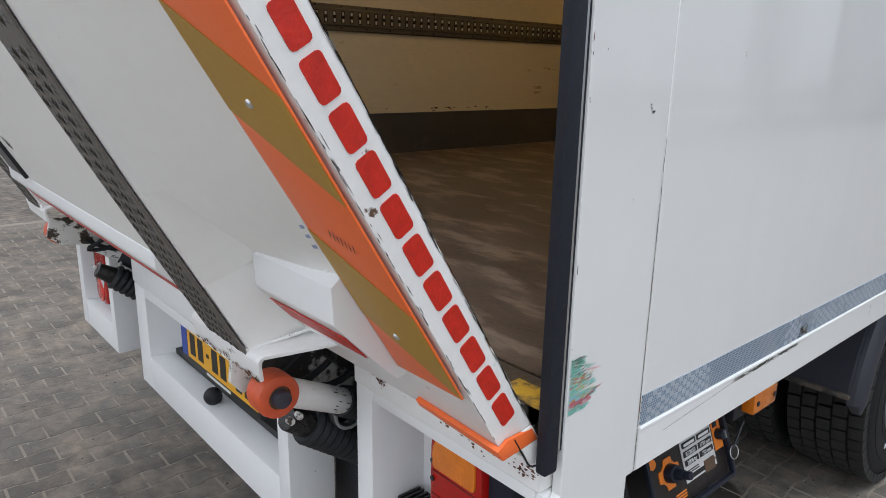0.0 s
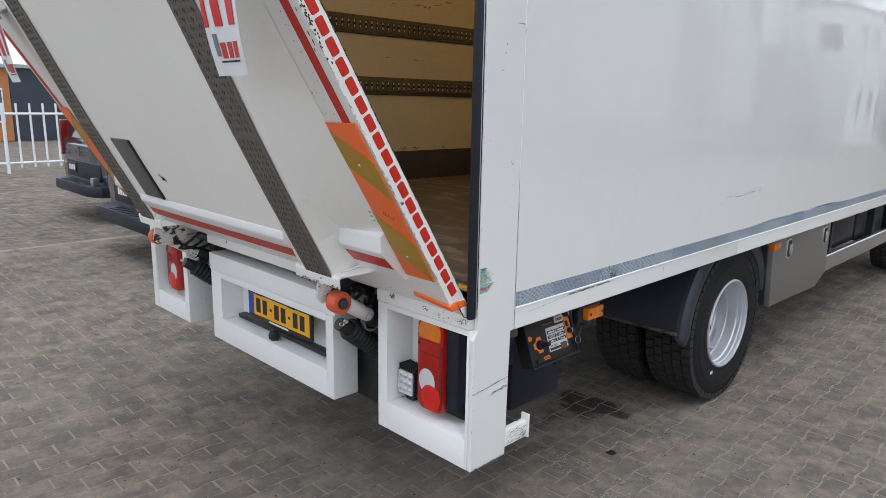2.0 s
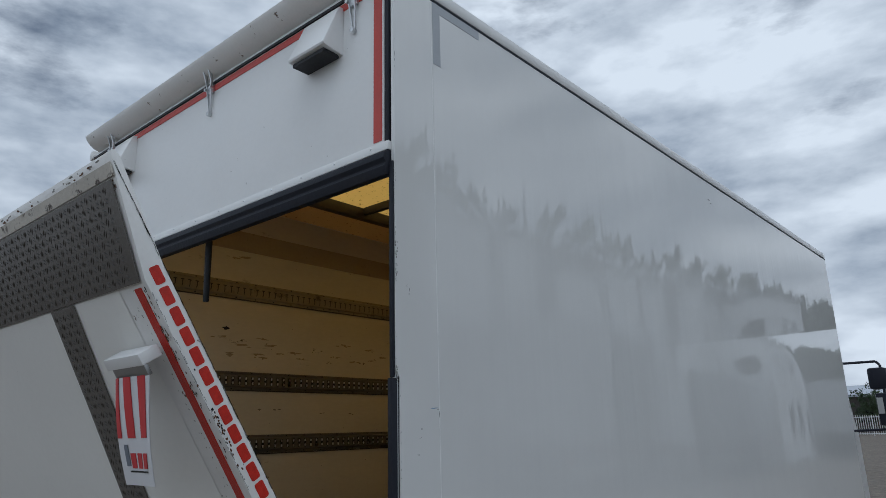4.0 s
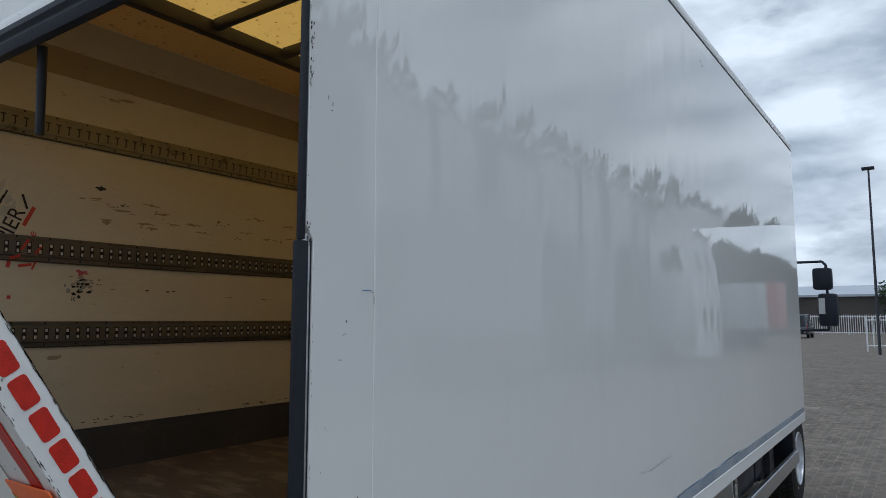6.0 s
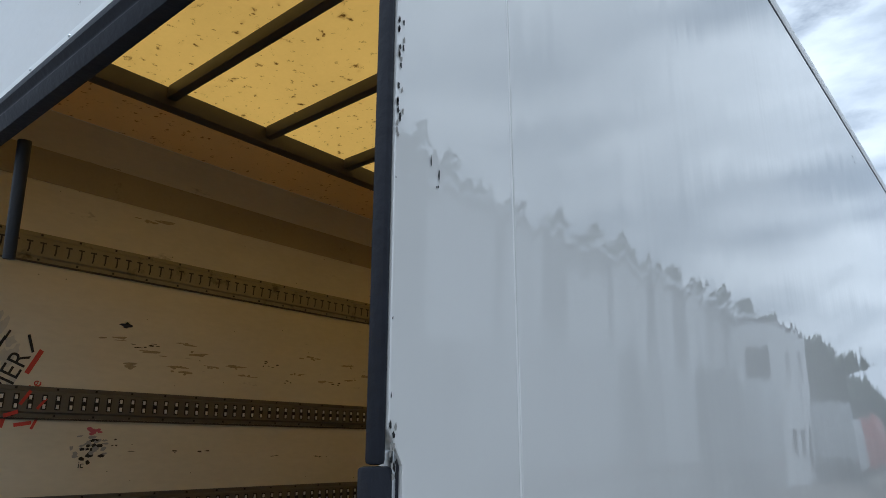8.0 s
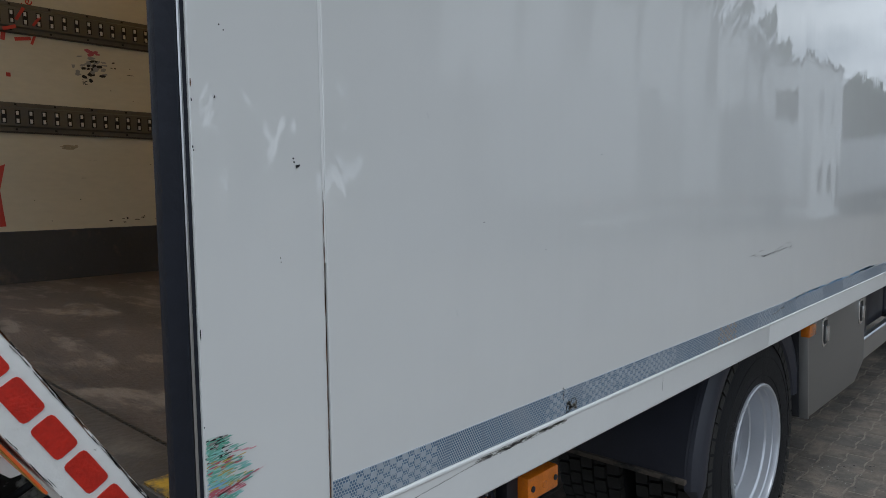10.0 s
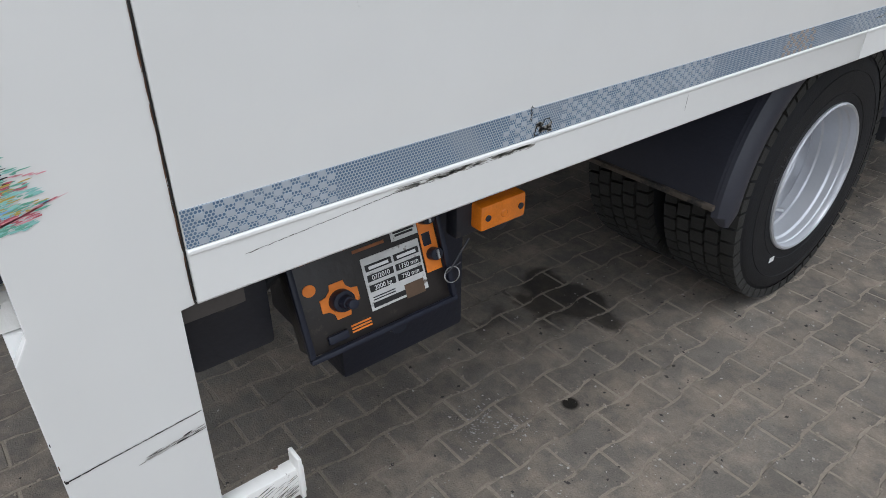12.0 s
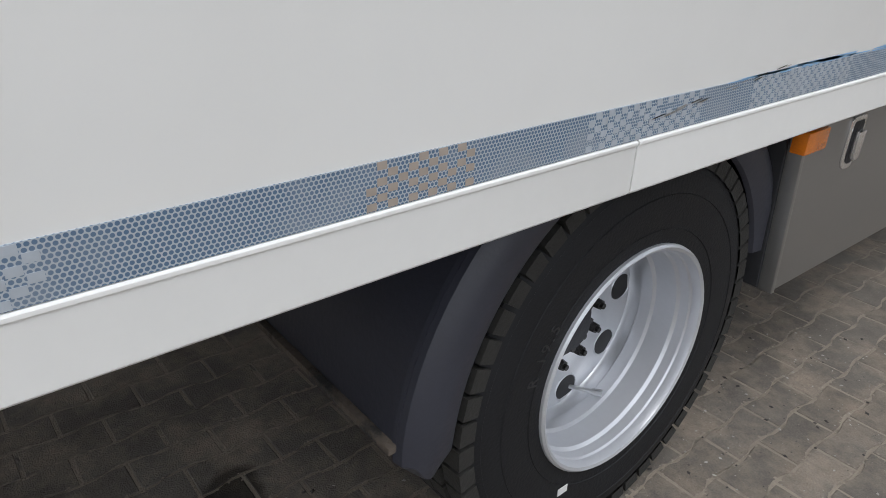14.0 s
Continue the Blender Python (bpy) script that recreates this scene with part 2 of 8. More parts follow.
FRAME_DARK = mat("dark_roof_frame", (0.05, 0.045, 0.04), 0.5, metal=0.2, vary=0.2, scale=9)
DARKGLASS = mat("dark_glass", (0.012, 0.014, 0.016), 0.06, vary=0.1)
CARGREY = mat("dark_grey_car_paint", (0.035, 0.042, 0.05), 0.22, vary=0.05, coat=0.6)
LUG = mat("bright_zinc_lug", (0.78, 0.77, 0.74), 0.35, metal=0.4, vary=0.2, scale=40)
RUST = mat("rusty_steel", (0.13, 0.075, 0.045), 0.6, metal=0.4, vary=0.4, scale=40, bump=0.3, bscale=150)
RUSTY_WHITE = mat("rusting_white_paint", (0.72, 0.70, 0.66), 0.45, vary=0.08, scale=8, bump=0.15, bscale=90, spots=(0.045, 0.028, 0.018), sscale=16, lo=0.52, hi=0.56)
GREASY_WHITE = mat("greasy_white_paint", (0.50, 0.49, 0.46), 0.45, vary=0.1, scale=8, bump=0.15, bscale=90, spots=(0.018, 0.016, 0.014), sscale=10, lo=0.44, hi=0.50)
SIDEMARK = mat("raised_rubber_mark", (0.022, 0.022, 0.025), 0.45, vary=0.2, scale=30)
DIRTY_EDGE = mat("dirty_flap_edge", (0.105, 0.085, 0.068), 0.7, vary=0.4, scale=20, bump=0.5, bscale=90, spots=(0.03, 0.028, 0.027), sscale=14, lo=0.5, hi=0.6)
for dull in (SEAL, RUBBER, PLASTIC, TYRE, TREAD):
    dull.node_tree.nodes["Principled BSDF"].inputs["Specular IOR Level"].default_value = 0.28
GRIME = mat("grease", (0.012, 0.011, 0.010), 0.4, vary=0.4, scale=30, bump=0.5, bscale=90)


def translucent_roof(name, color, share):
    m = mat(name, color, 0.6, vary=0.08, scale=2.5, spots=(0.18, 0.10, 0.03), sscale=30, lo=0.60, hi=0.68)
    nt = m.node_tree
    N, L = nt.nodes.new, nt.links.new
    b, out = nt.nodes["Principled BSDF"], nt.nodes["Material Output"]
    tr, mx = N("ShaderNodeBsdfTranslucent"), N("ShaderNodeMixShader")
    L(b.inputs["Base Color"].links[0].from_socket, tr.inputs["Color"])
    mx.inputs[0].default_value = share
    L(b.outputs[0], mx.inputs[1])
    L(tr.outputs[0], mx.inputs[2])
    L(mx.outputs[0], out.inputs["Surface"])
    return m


ROOFSHEET = translucent_roof("translucent_roof_sheet", (0.80, 0.60, 0.275), 0.93)
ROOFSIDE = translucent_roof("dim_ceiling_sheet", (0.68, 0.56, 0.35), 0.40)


# ---- building helpers ----
def bx(bm, x0, x1, y0, y1, z0, z1, m=None):
    """Adds a box, turned by m."""
    vs = [bm.verts.new((x, y, z)) for x in (x0, x1) for y in (y0, y1) for z in (z0, z1)]
    for f in ((0, 1, 3, 2), (4, 6, 7, 5), (0, 4, 5, 1), (2, 3, 7, 6), (0, 2, 6, 4), (1, 5, 7, 3)):
        bm.faces.new([vs[i] for i in f])
    if m is not None:
        bmesh.ops.transform(bm, matrix=m, verts=vs)
    return vs


def tube(bm, p0, p1, r0, r1=None, seg=20, caps=True):
    """Adds a round bar from p0 to p1."""
    p0, p1 = Vector(p0), Vector(p1)
    d = p1 - p0
    q = d.to_track_quat("Z", "Y").to_matrix().to_4x4()
    r = bmesh.ops.create_cone(bm, cap_ends=caps, segments=seg, radius1=r0, radius2=r0 if r1 is None else r1, depth=d.length)
    bmesh.ops.transform(bm, matrix=Matrix.Translation((p0 + p1) / 2) @ q, verts=r["verts"])
    return r["verts"]


def prism(bm, pts, a0, a1, axis="x", m=None):
    """Adds a closed outline pts, given in the two other axes, drawn out from a0 to a1 along axis."""
    def at(a, p):
        return {"x": (a, *p), "y": (p[0], a, p[1]), "z": (*p, a)}[axis]
    lo, hi = [bm.verts.new(at(a0, p)) for p in pts], [bm.verts.new(at(a1, p)) for p in pts]
    n = len(pts)
    bm.faces.new(lo[::-1])
    bm.faces.new(hi)
    for i in range(n):
        bm.faces.new((lo[i], lo[(i + 1) % n], hi[(i + 1) % n], hi[i]))
    if m is not None:
        bmesh.ops.transform(bm, matrix=m, verts=lo + hi)
    return lo + hi


def revolve(bm, profile, centre, axis="x", seg=48, closed=True):
    """Turns a profile of (along, radius) round an axis through centre."""
    rings = []
    for i in range(seg):
        a = 2 * math.pi * i / seg
        ring = []
        for s, r in profile:
            c, d = r * math.cos(a), r * math.sin(a)
            ring.append(bm.verts.new((centre[0] + s, centre[1] + c, centre[2] + d) if axis == "x" else (centre[0] + c, centre[1] + d, centre[2] + s)))
        rings.append(ring)
    k = len(profile)
    for i in range(seg):
        a, b = rings[i], rings[(i + 1) % seg]
        for j in range(k if closed else k - 1):
            bm.faces.new((a[j], a[(j + 1) % k], b[(j + 1) % k], b[j]))


def bevel(bm, w=0.004, seg=2):
    es = [e for e in bm.edges if len(e.link_faces) == 2 and e.calc_face_angle(0) > 0.6]
    bmesh.ops.bevel(bm, geom=es, offset=w, segments=seg, affect="EDGES", profile=0.6, clamp_overlap=True)


def part(name, bm, material, parent, label="", smooth=True, bev=0.0, m=None):
    """Links a bmesh as one mesh object under a thing or a part."""
    bmesh.ops.recalc_face_normals(bm, faces=bm.faces)
    if bev:
        bevel(bm, bev)
    if m is not None:
        bmesh.ops.transform(bm, matrix=m, verts=bm.verts)
    me = bpy.data.meshes.new(name)
    bm.to_mesh(me)
    bm.free()
    for mm in material if isinstance(material, (list, tuple)) else (material,):
        me.materials.append(mm)
    if smooth:
        me.shade_smooth()
        me.set_sharp_from_angle(angle=radians(32))
    ob = new(name, me)
    if parent is not None:
        ob.parent = parent
        ob.matrix_parent_inverse = parent.matrix_world.inverted()
    if label:
        tagged(ob, label)
    return ob


def thing(name, label, category, group="", kind="", at=(0, 0, 0)):
    ob = new(name)
    ob.empty_display_size = 0.1
    ob.matrix_world = Matrix.Translation(at)
    bpy.context.view_layer.update()
    return tagged(ob, label, category, group, kind)


def boxpart(name, dims, material, parent, label="", bev=0.004, m=None):
    bm = bmesh.new()
    bx(bm, *dims)
    return part(name, bm, material, parent, label, bev=bev, m=m)


def lettering(name, text, size, material, parent, m, label="", thick=0.0006, squash=1.0):
    """Flat letters in the built-in font, standing in the x-z plane of m, centred."""
    cu = bpy.data.curves.new(name, "FONT")
    cu.body, cu.size, cu.extrude, cu.align_x, cu.align_y = text, size, thick, "CENTER", "CENTER"
    ob = new("text_shape", cu)
    bpy.context.view_layer.update()
    me = bpy.data.meshes.new_from_object(ob.evaluated_get(bpy.context.evaluated_depsgraph_get()))
    bpy.data.objects.remove(ob)
    me.name = name
    me.transform(m @ pose(0, 0, 0, 90) @ Matrix.Diagonal((squash, 1, 1, 1)))
    me.materials.append(material)
    ob = new(name, me)
    ob.parent = parent
    ob.matrix_parent_inverse = parent.matrix_world.inverted()
    if label:
        tagged(ob, label)
    return ob

# ---- ground ----
JOINT = mat("sanded_joint", (0.270, 0.232, 0.186), 0.95, vary=0.35, scale=3, bump=0.6, bscale=160, spots=(0.085, 0.076, 0.064), sscale=6, lo=0.54, hi=0.68)


def paver_material(name, island):
    """Concrete block: broad dusty patches by place, fine grain, a small change from block to block."""
    m = bpy.data.materials.new(name)
    m.use_nodes = True
    nt = m.node_tree
    N, L = nt.nodes.new, nt.links.new
    b = nt.nodes["Principled BSDF"]
    b.inputs["Roughness"].default_value = 0.95
    b.inputs["Specular IOR Level"].default_value = 0.12
    geo = N("ShaderNodeNewGeometry")

    def noise(scale, detail, rough, lo, hi):
        n, r = N("ShaderNodeTexNoise"), N("ShaderNodeValToRGB")
        n.inputs["Scale"].default_value, n.inputs["Detail"].default_value, n.inputs["Roughness"].default_value = scale, detail, rough
        L(geo.outputs["Position"], n.inputs["Vector"])
        r.color_ramp.elements[0].position, r.color_ramp.elements[1].position = lo, hi
        L(n.outputs["Fac"], r.inputs[0])
        return r.outputs[0], n.outputs["Fac"]

    def mix(fac, a, bb, kind="MIX"):
        mx = N("ShaderNodeMix")
        mx.data_type, mx.blend_type = "RGBA", kind
        for v, sock in ((fac, "Factor"), (a, "A"), (bb, "B")):
            if isinstance(v, (tuple, float)):
                mx.inputs[sock].default_value = v
            else:
                L(v, mx.inputs[sock])
        return mx.outputs["Result"]
    broad, _ = noise(0.9, 6, 0.62, 0.40, 0.66)
    dust, _ = noise(5.0, 8, 0.7, 0.44, 0.68)
    grain, gfac = noise(210.0, 3, 0.6, 0.25, 0.8)
    pale, _ = noise(38.0, 9, 0.75, 0.66, 0.74)
    src = mix(broad, (0.120, 0.110, 0.100, 1), (0.165, 0.154, 0.140, 1))
    src = mix(dust, src, (0.250, 0.214, 0.178, 1))
    src = mix(pale, src, (0.29, 0.28, 0.26, 1))
    pits, _ = noise(75.0, 9, 0.8, 0.60, 0.70)
    specks, _ = noise(120.0, 6, 0.7, 0.66, 0.72)
    mottle, _ = noise(16.0, 8, 0.7, 0.36, 0.66)
    src = mix(0.30, src, mix(mottle, (0.55, 0.54, 0.53, 1), (1.35, 1.33, 1.30, 1)), "MULTIPLY")
    src = mix(pits, src, (0.055, 0.050, 0.046, 1))
    src = mix(specks, src, (0.40, 0.385, 0.36, 1))
    src = mix(0.55, src, mix(grain, (0.62, 0.62, 0.62, 1), (1.3, 1.3, 1.3, 1)), "MULTIPLY")
    src = mix(0.52, src, (1.38, 1.32, 1.25, 1), "MULTIPLY")
    oi = N("ShaderNodeObjectInfo") if island == "object" else geo
    isl = N("ShaderNodeMath")
    isl.operation = "MULTIPLY_ADD"
    L(oi.outputs["Random" if island == "object" else "Random Per Island"], isl.inputs[0])
    isl.inputs[1].default_value, isl.inputs[2].default_value = 0.20, 0.90
    src = mix(1.0, src, isl.outputs[0], "MULTIPLY")
    nz, add, pos = N("ShaderNodeTexNoise"), N("ShaderNodeVectorMath"), N("ShaderNodeVectorMath")
    nz.inputs["Scale"].default_value, nz.inputs["Detail"].default_value = 4.5, 4
    L(geo.outputs["Position"], nz.inputs["Vector"])
    add.operation = "MULTIPLY_ADD"
    add.inputs[1].default_value, add.inputs[2].default_value = (0.5, 0.5, 0), (-0.25, -0.25, 0)
    L(nz.outputs["Color"], add.inputs[0])
    L(geo.outputs["Position"], pos.inputs[0])
    L(add.outputs[0], pos.inputs[1])
    # oil: a wide star-like stain, a small dark drop, a spot beside them
    for cx, cy, r0, r1, dark, wob in ((-0.57, 1.54, 0.14, 0.19, 0.34, True), (-0.188, 1.202, 0.020, 0.030, 0.12, False), (-0.62, 1.25, 0.03, 0.07, 0.6, True)):
        sb, ln, mr = N("ShaderNodeVectorMath"), N("ShaderNodeVectorMath"), N("ShaderNodeMapRange")
        sb.operation, ln.operation = "SUBTRACT", "LENGTH"
        L((pos if wob else geo).outputs[0], sb.inputs[0])
        sb.inputs[1].default_value = (cx, cy, 0.0)
        L(sb.outputs[0], ln.inputs[0])
        L(ln.outputs["Value"], mr.inputs["Value"])
        mr.inputs["From Min"].default_value, mr.inputs["From Max"].default_value = r0, r1
        mr.inputs["To Min"].default_value, mr.inputs["To Max"].default_value = dark, 1.0
        src = mix(1.0, src, mr.outputs[0], "MULTIPLY")
    L(src, b.inputs["Base Color"])
    bp = N("ShaderNodeBump")
    bp.inputs["Strength"].default_value, bp.inputs["Distance"].default_value = 0.6, 0.006
    L(gfac, bp.inputs["Height"])
    L(bp.outputs[0], b.inputs["Normal"])
    return m


def ground_sheet():
    bm = bmesh.new()
    xs = [-400, -120, -40, -14, -6, 0, 6, 14, 40, 120, 400]
    grid = [[bm.verts.new((x, y, -0.006)) for y in xs] for x in xs]
    for i in range(10):
        for j in range(10):
            bm.faces.new((grid[i][j], grid[i + 1][j], grid[i + 1][j + 1], grid[i][j + 1]))
    return tagged(part("ground", bm, paver_material("far_paving", "island"), None), "grey block paved yard ground", "ground", kind="structure")


ground_sheet()

# ---- truck: cargo body ----
XL, LEN, ROOF = -2.52, 6.108, 3.397
truck = thing("box_truck", "white box truck with tail lift raised, parked on paving", "truck", at=(-1.26, 3.0, 0))


def cargo_body():
    # right side panel, drawn with a clipped front top edge
    bm = bmesh.new()
    bx(bm, -0.020, 0.0, 0.199, LEN, 0.974, 3.362)
    part("side_panel", bm, PANEL, truck, "glossy white laminate side panel", bev=0.002)
    bm = bmesh.new()
    bx(bm, XL, -2.478, 0.0, LEN, 0.983, 3.362)
    part("side_panel", bm, PANEL, truck, "glossy white laminate side panel", bev=0.002)
    bm = bmesh.new()
    bx(bm, -2.47, -0.05, LEN - 0.045, LEN, 0.983, 3.362)
    part("front_panel", bm, WHITE, truck, bev=0.004)
    # lower rail, in two lengths
    for y0, y1 in ((0.199, 1.966), (1.969, LEN)):
        bm = bmesh.new()
        prism(bm, [(-0.05, 0.895), (-0.002, 0.895), (0.002, 0.899), (0.002, 0.9655), (0.0042, 0.9675), (0.0042, 0.9715), (0.002, 0.9735), (-0.05, 0.9735)], y0, y1, "y")
        part("lower_rail", bm, RAIL, truck, "white painted aluminium lower rail", bev=0.0015)
    bm = bmesh.new()
    bx(bm, XL, XL + 0.05, 0.0, LEN, 0.895, 0.982)
    part("lower_rail", bm, RAIL, truck)
    # right rear post with a notch in its rear edge
    bm = bmesh.new()
    prism(bm, [(0.0, 3.362), (0.0, 1.985), (0.018, 1.955), (0.018, 0.93), (0.0, 0.90), (0.0, 0.449), (0.172, 0.452), (0.178, 0.895), (0.1955, 0.897), (0.1955, 3.362)], -0.016, 0.0, "x")
    part("rear_post", bm, PANEL, truck, "scuffed white rear corner post", bev=0.002)
    bm = bmesh.new()
    bx(bm, -0.015, -0.004, 0.1955, 0.199, 0.90, 1.32)
    part("post_seam", bm, GRIME, truck, smooth=False)
    bm = bmesh.new()
    bx(bm, -0.015, -0.0008, 0.1955, 0.199, 1.3205, 3.36)
    part("post_seam", bm, RAIL, truck, smooth=False)
    bm = bmesh.new()
    bx(bm, XL, XL + 0.055, -0.002, 0.17, 0.449, 3.362)
    part("rear_post", bm, WHITE, truck, bev=0.003)
    # seals and aluminium edges of the opening
    for sx, x0 in ((1, 0.0), (-1, XL)):
        def ax(a, b):
            return (x0 - a, x0 - b) if sx > 0 else (x0 + b, x0 + a)
        for dx, dy, za, zb in ((0.019, 0.017, 0.972, 1.955), (0.018, 0.010, 1.956, 2.66)):
            a, b = ax(dx, 0.001)
            bm = bmesh.new()
            bx(bm, a, b, -dy, 0.0085 if za < 1.5 else -0.0005, za, zb)
            part("door_seal", bm, SEAL, truck, "dark navy rubber door seal", bev=0.004)
        a, b = ax(0.02, 0.0025)
        bm = bmesh.new()
        bx(bm, a, b, 0.0087, 0.0135, 1.0, 1.968)
        part("edge_strip", bm, ALU, truck, bev=0.003)
        a, b = ax(0.02, 0.004)
        bm = bmesh.new()
        bx(bm, a, b, 0.0137, 0.018, 1.0, 1.96)
        part("edge_lip", bm, SEAL, truck)
    # roof sheet, edge profiles and rear canopy
    bm = bmesh.new()
    bx(bm, XL + 0.05, -0.05, 0.0, LEN, 3.338, 3.342)
    part("roof_sheet", bm, ROOFSHEET, truck, "translucent yellowed polyester roof sheet", smooth=False)
    for a, b in ((-0.05, 0.004), (XL - 0.004, XL + 0.05)):
        bm = bmesh.new()
        bx(bm, a, b, -0.02, LEN + 0.01, 3.372, ROOF + 0.034)
        part("roof_edge", bm, RAIL, truck, bev=0.018)
        bm = bmesh.new()
        bx(bm, a + 0.006, b - 0.003, 0.0, LEN, 3.362, 3.372)
        part("roof_gasket", bm, SEAL, truck)
    bm = bmesh.new()
    bx(bm, XL, 0.0, LEN - 0.05, LEN + 0.01, 3.362, ROOF)
    part("roof_edge", bm, WHITE, truck, bev=0.014)
    bm = bmesh.new()
    prism(bm, [(0.02, 3.403), (-0.03, 3.418), (-0.058, 3.438), (-0.080, 3.466), (-0.085, 3.482), (-0.074, 3.490), (-0.03, 3.476), (0.02, 3.450)], XL + 0.085, -0.02, "x")
    part("rear_canopy", bm, WHITE_WORN, truck, "white rear rain gutter", bev=0.003)
    bm = bmesh.new()
    bx(bm, XL, 0.0, -0.006, 0.05, 3.372, 3.402)
    part("roof_beam", bm, WHITE, truck, bev=0.003)


cargo_body()


def cargo_inside():
    bm = bmesh.new()
    bx(bm, XL + 0.05, -0.05, 0.0, LEN - 0.05, 1.02, 1.058)
    part("cargo_floor", bm, FLOORPLY, truck, "worn brown plywood cargo floor")
    bm = bmesh.new()
    bx(bm, XL + 0.05, -0.05, -0.012, 0.068, 0.985, 1.0585)
    part("floor_sill", bm, mat("worn_steel_sill", (0.085, 0.074, 0.066), 0.5, metal=0.25, vary=0.35, scale=8, bump=0.2, bscale=80, spots=(0.16, 0.14, 0.12), sscale=9, lo=0.55, hi=0.7), truck, "worn steel sill at the floor's edge", bev=0.004)
    bm = bmesh.new()
    bx(bm, -0.105, -0.022, -0.008, 0.040, 1.0585, 1.0615)
    part("yellow_sill_strip", bm, mat("worn_yellow_paint", (0.55, 0.33, 0.03), 0.55, vary=0.2, scale=9, bump=0.2, bscale=80, spots=(0.10, 0.075, 0.05), sscale=14, lo=0.5, hi=0.6), truck, "worn yellow strip on the floor's edge")
    bm = bmesh.new()
    bx(bm, XL + 0.06, -0.055, 0.0683, 0.0735, 1.0584, 1.0592)
    part("floor_joint", bm, GRIME, truck, "dirty joint behind the sill", smooth=False)
    wx = -2.4775
    bm = bmesh.new()
    bx(bm, wx, wx + 0.012, 0.03, LEN - 0.05, 1.058, 3.31)
    part("inner_wall", bm, WALLPLY, truck, "scuffed cream coated plywood inner wall")
    bm = bmesh.new()
    bx(bm, -0.033, -0.0215, 0.21, LEN - 0.05, 1.058, 3.31)
    part("inner_wall", bm, WALLPLY, truck)
    bm = bmesh.new()
    bx(bm, -2.46, -0.06, LEN - 0.06, LEN - 0.046, 1.058, 3.31)
    part("inner_front_wall", bm, WALLPLY, truck)
    for a, b in ((wx + 0.012, wx + 0.018), (-0.039, -0.0335)):
        bm = bmesh.new()
        bx(bm, a, b, 0.06 if a < -1 else 0.22, LEN - 0.06, 1.058, 1.272)
        part("kick_plate", bm, SKIRT, truck, "dark scuffed kick plate")
    bm = bmesh.new()
    bx(bm, wx + 0.012, wx + 0.016, 0.06, LEN - 0.06, 3.0, 3.135)
    part("wall_band", bm, mat("weathered_wall_band", (0.36, 0.29, 0.165), 0.55, vary=0.16, scale=3, spots=(0.12, 0.09, 0.05), sscale=9, lo=0.62, hi=0.75), truck)
    # load tracks with slots: a pale one with T-shaped slots above, two dark ones with bright lugs
    for z, tone in ((1.737, TRACK), (2.136, TRACK), (2.728, TRACK_PALE)):
        bm = bmesh.new()
        x = wx + 0.012
        h = 0.058
        prism(bm, [(x, z - h), (x + 0.004, z - h), (x + 0.004, z - h + 0.016), (x + 0.013, z - h + 0.022), (x + 0.013, z + h - 0.022), (x + 0.004, z + h - 0.016), (x + 0.004, z + h), (x, z + h)], 0.05, LEN - 0.07, "y")
        track = part("load_track", bm, tone, truck, "galvanised slotted load track", smooth=False)
        slot, lug, scr = bmesh.new(), bmesh.new(), bmesh.new()
        y, k = 0.08, 0
        while y < LEN - 0.1:
            if tone is TRACK_PALE:
                bx(slot, x + 0.0125, x + 0.0137, y, y + 0.024, z + 0.014, z + 0.020)
                bx(slot, x + 0.0125, x + 0.0136, y + 0.010, y + 0.016, z - 0.018, z + 0.015)
                bx(slot, x + 0.0125, x + 0.0136, y + 0.008, y + 0.014, z - 0.026, z - 0.018)
            else:
                bx(slot, x + 0.0125, x + 0.0136, y, y + 0.020, z - 0.028, z + 0.028)
                bx(lug, x + 0.0125, x + 0.018, y + 0.004, y + 0.013, z + 0.008, z + 0.023)
                bx(lug, x + 0.0125, x + 0.018, y + 0.005, y + 0.014, z - 0.024, z - 0.008)
            if k % 3 == 0:
                for dz in (h - 0.008, 0.008 - h):
                    bx(scr, x + 0.003, x + 0.0062, y + 0.002, y + 0.010, z + dz - 0.004, z + dz + 0.004)
            y += 0.049
            k += 1
        tagged(part("slot_strip", slot, BLACK, track, smooth=False), kind="stuff")
        if tone is TRACK:
            tagged(part("lug_strip", lug, LUG, track, smooth=False), kind="stuff")
        else:
            lug.free()
        tagged(part("screw_row", scr, GRIME, track, smooth=False), kind="stuff")
        bm = bmesh.new()
        bx(bm, x, x + 0.0085, 0.05, LEN - 0.07, z - h - 0.007, z - h - 0.0005)
        part("track_lip", bm, FRAME_DARK, track, smooth=False)
    # ceiling frame
    for x in (-1.985, -0.53):
        bm = bmesh.new()
        bx(bm, x - 0.032, x + 0.032, 0.05, LEN - 0.06, 3.256, 3.336)
        part("ceiling_beam", bm, FRAME_DARK, truck, "dark ceiling beam", bev=0.014)
    for i in range(13):
        y = 0.27 + 0.46 * i
        bm = bmesh.new()
        bx(bm, -1.953, -0.562, y - 0.021, y + 0.021, 3.280, 3.336)
        part("roof_bow", bm, FRAME_DARK, truck, "dark roof bow", bev=0.010)
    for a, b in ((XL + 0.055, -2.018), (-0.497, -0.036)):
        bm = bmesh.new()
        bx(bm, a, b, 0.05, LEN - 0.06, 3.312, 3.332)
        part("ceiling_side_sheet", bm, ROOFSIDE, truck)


cargo_inside()


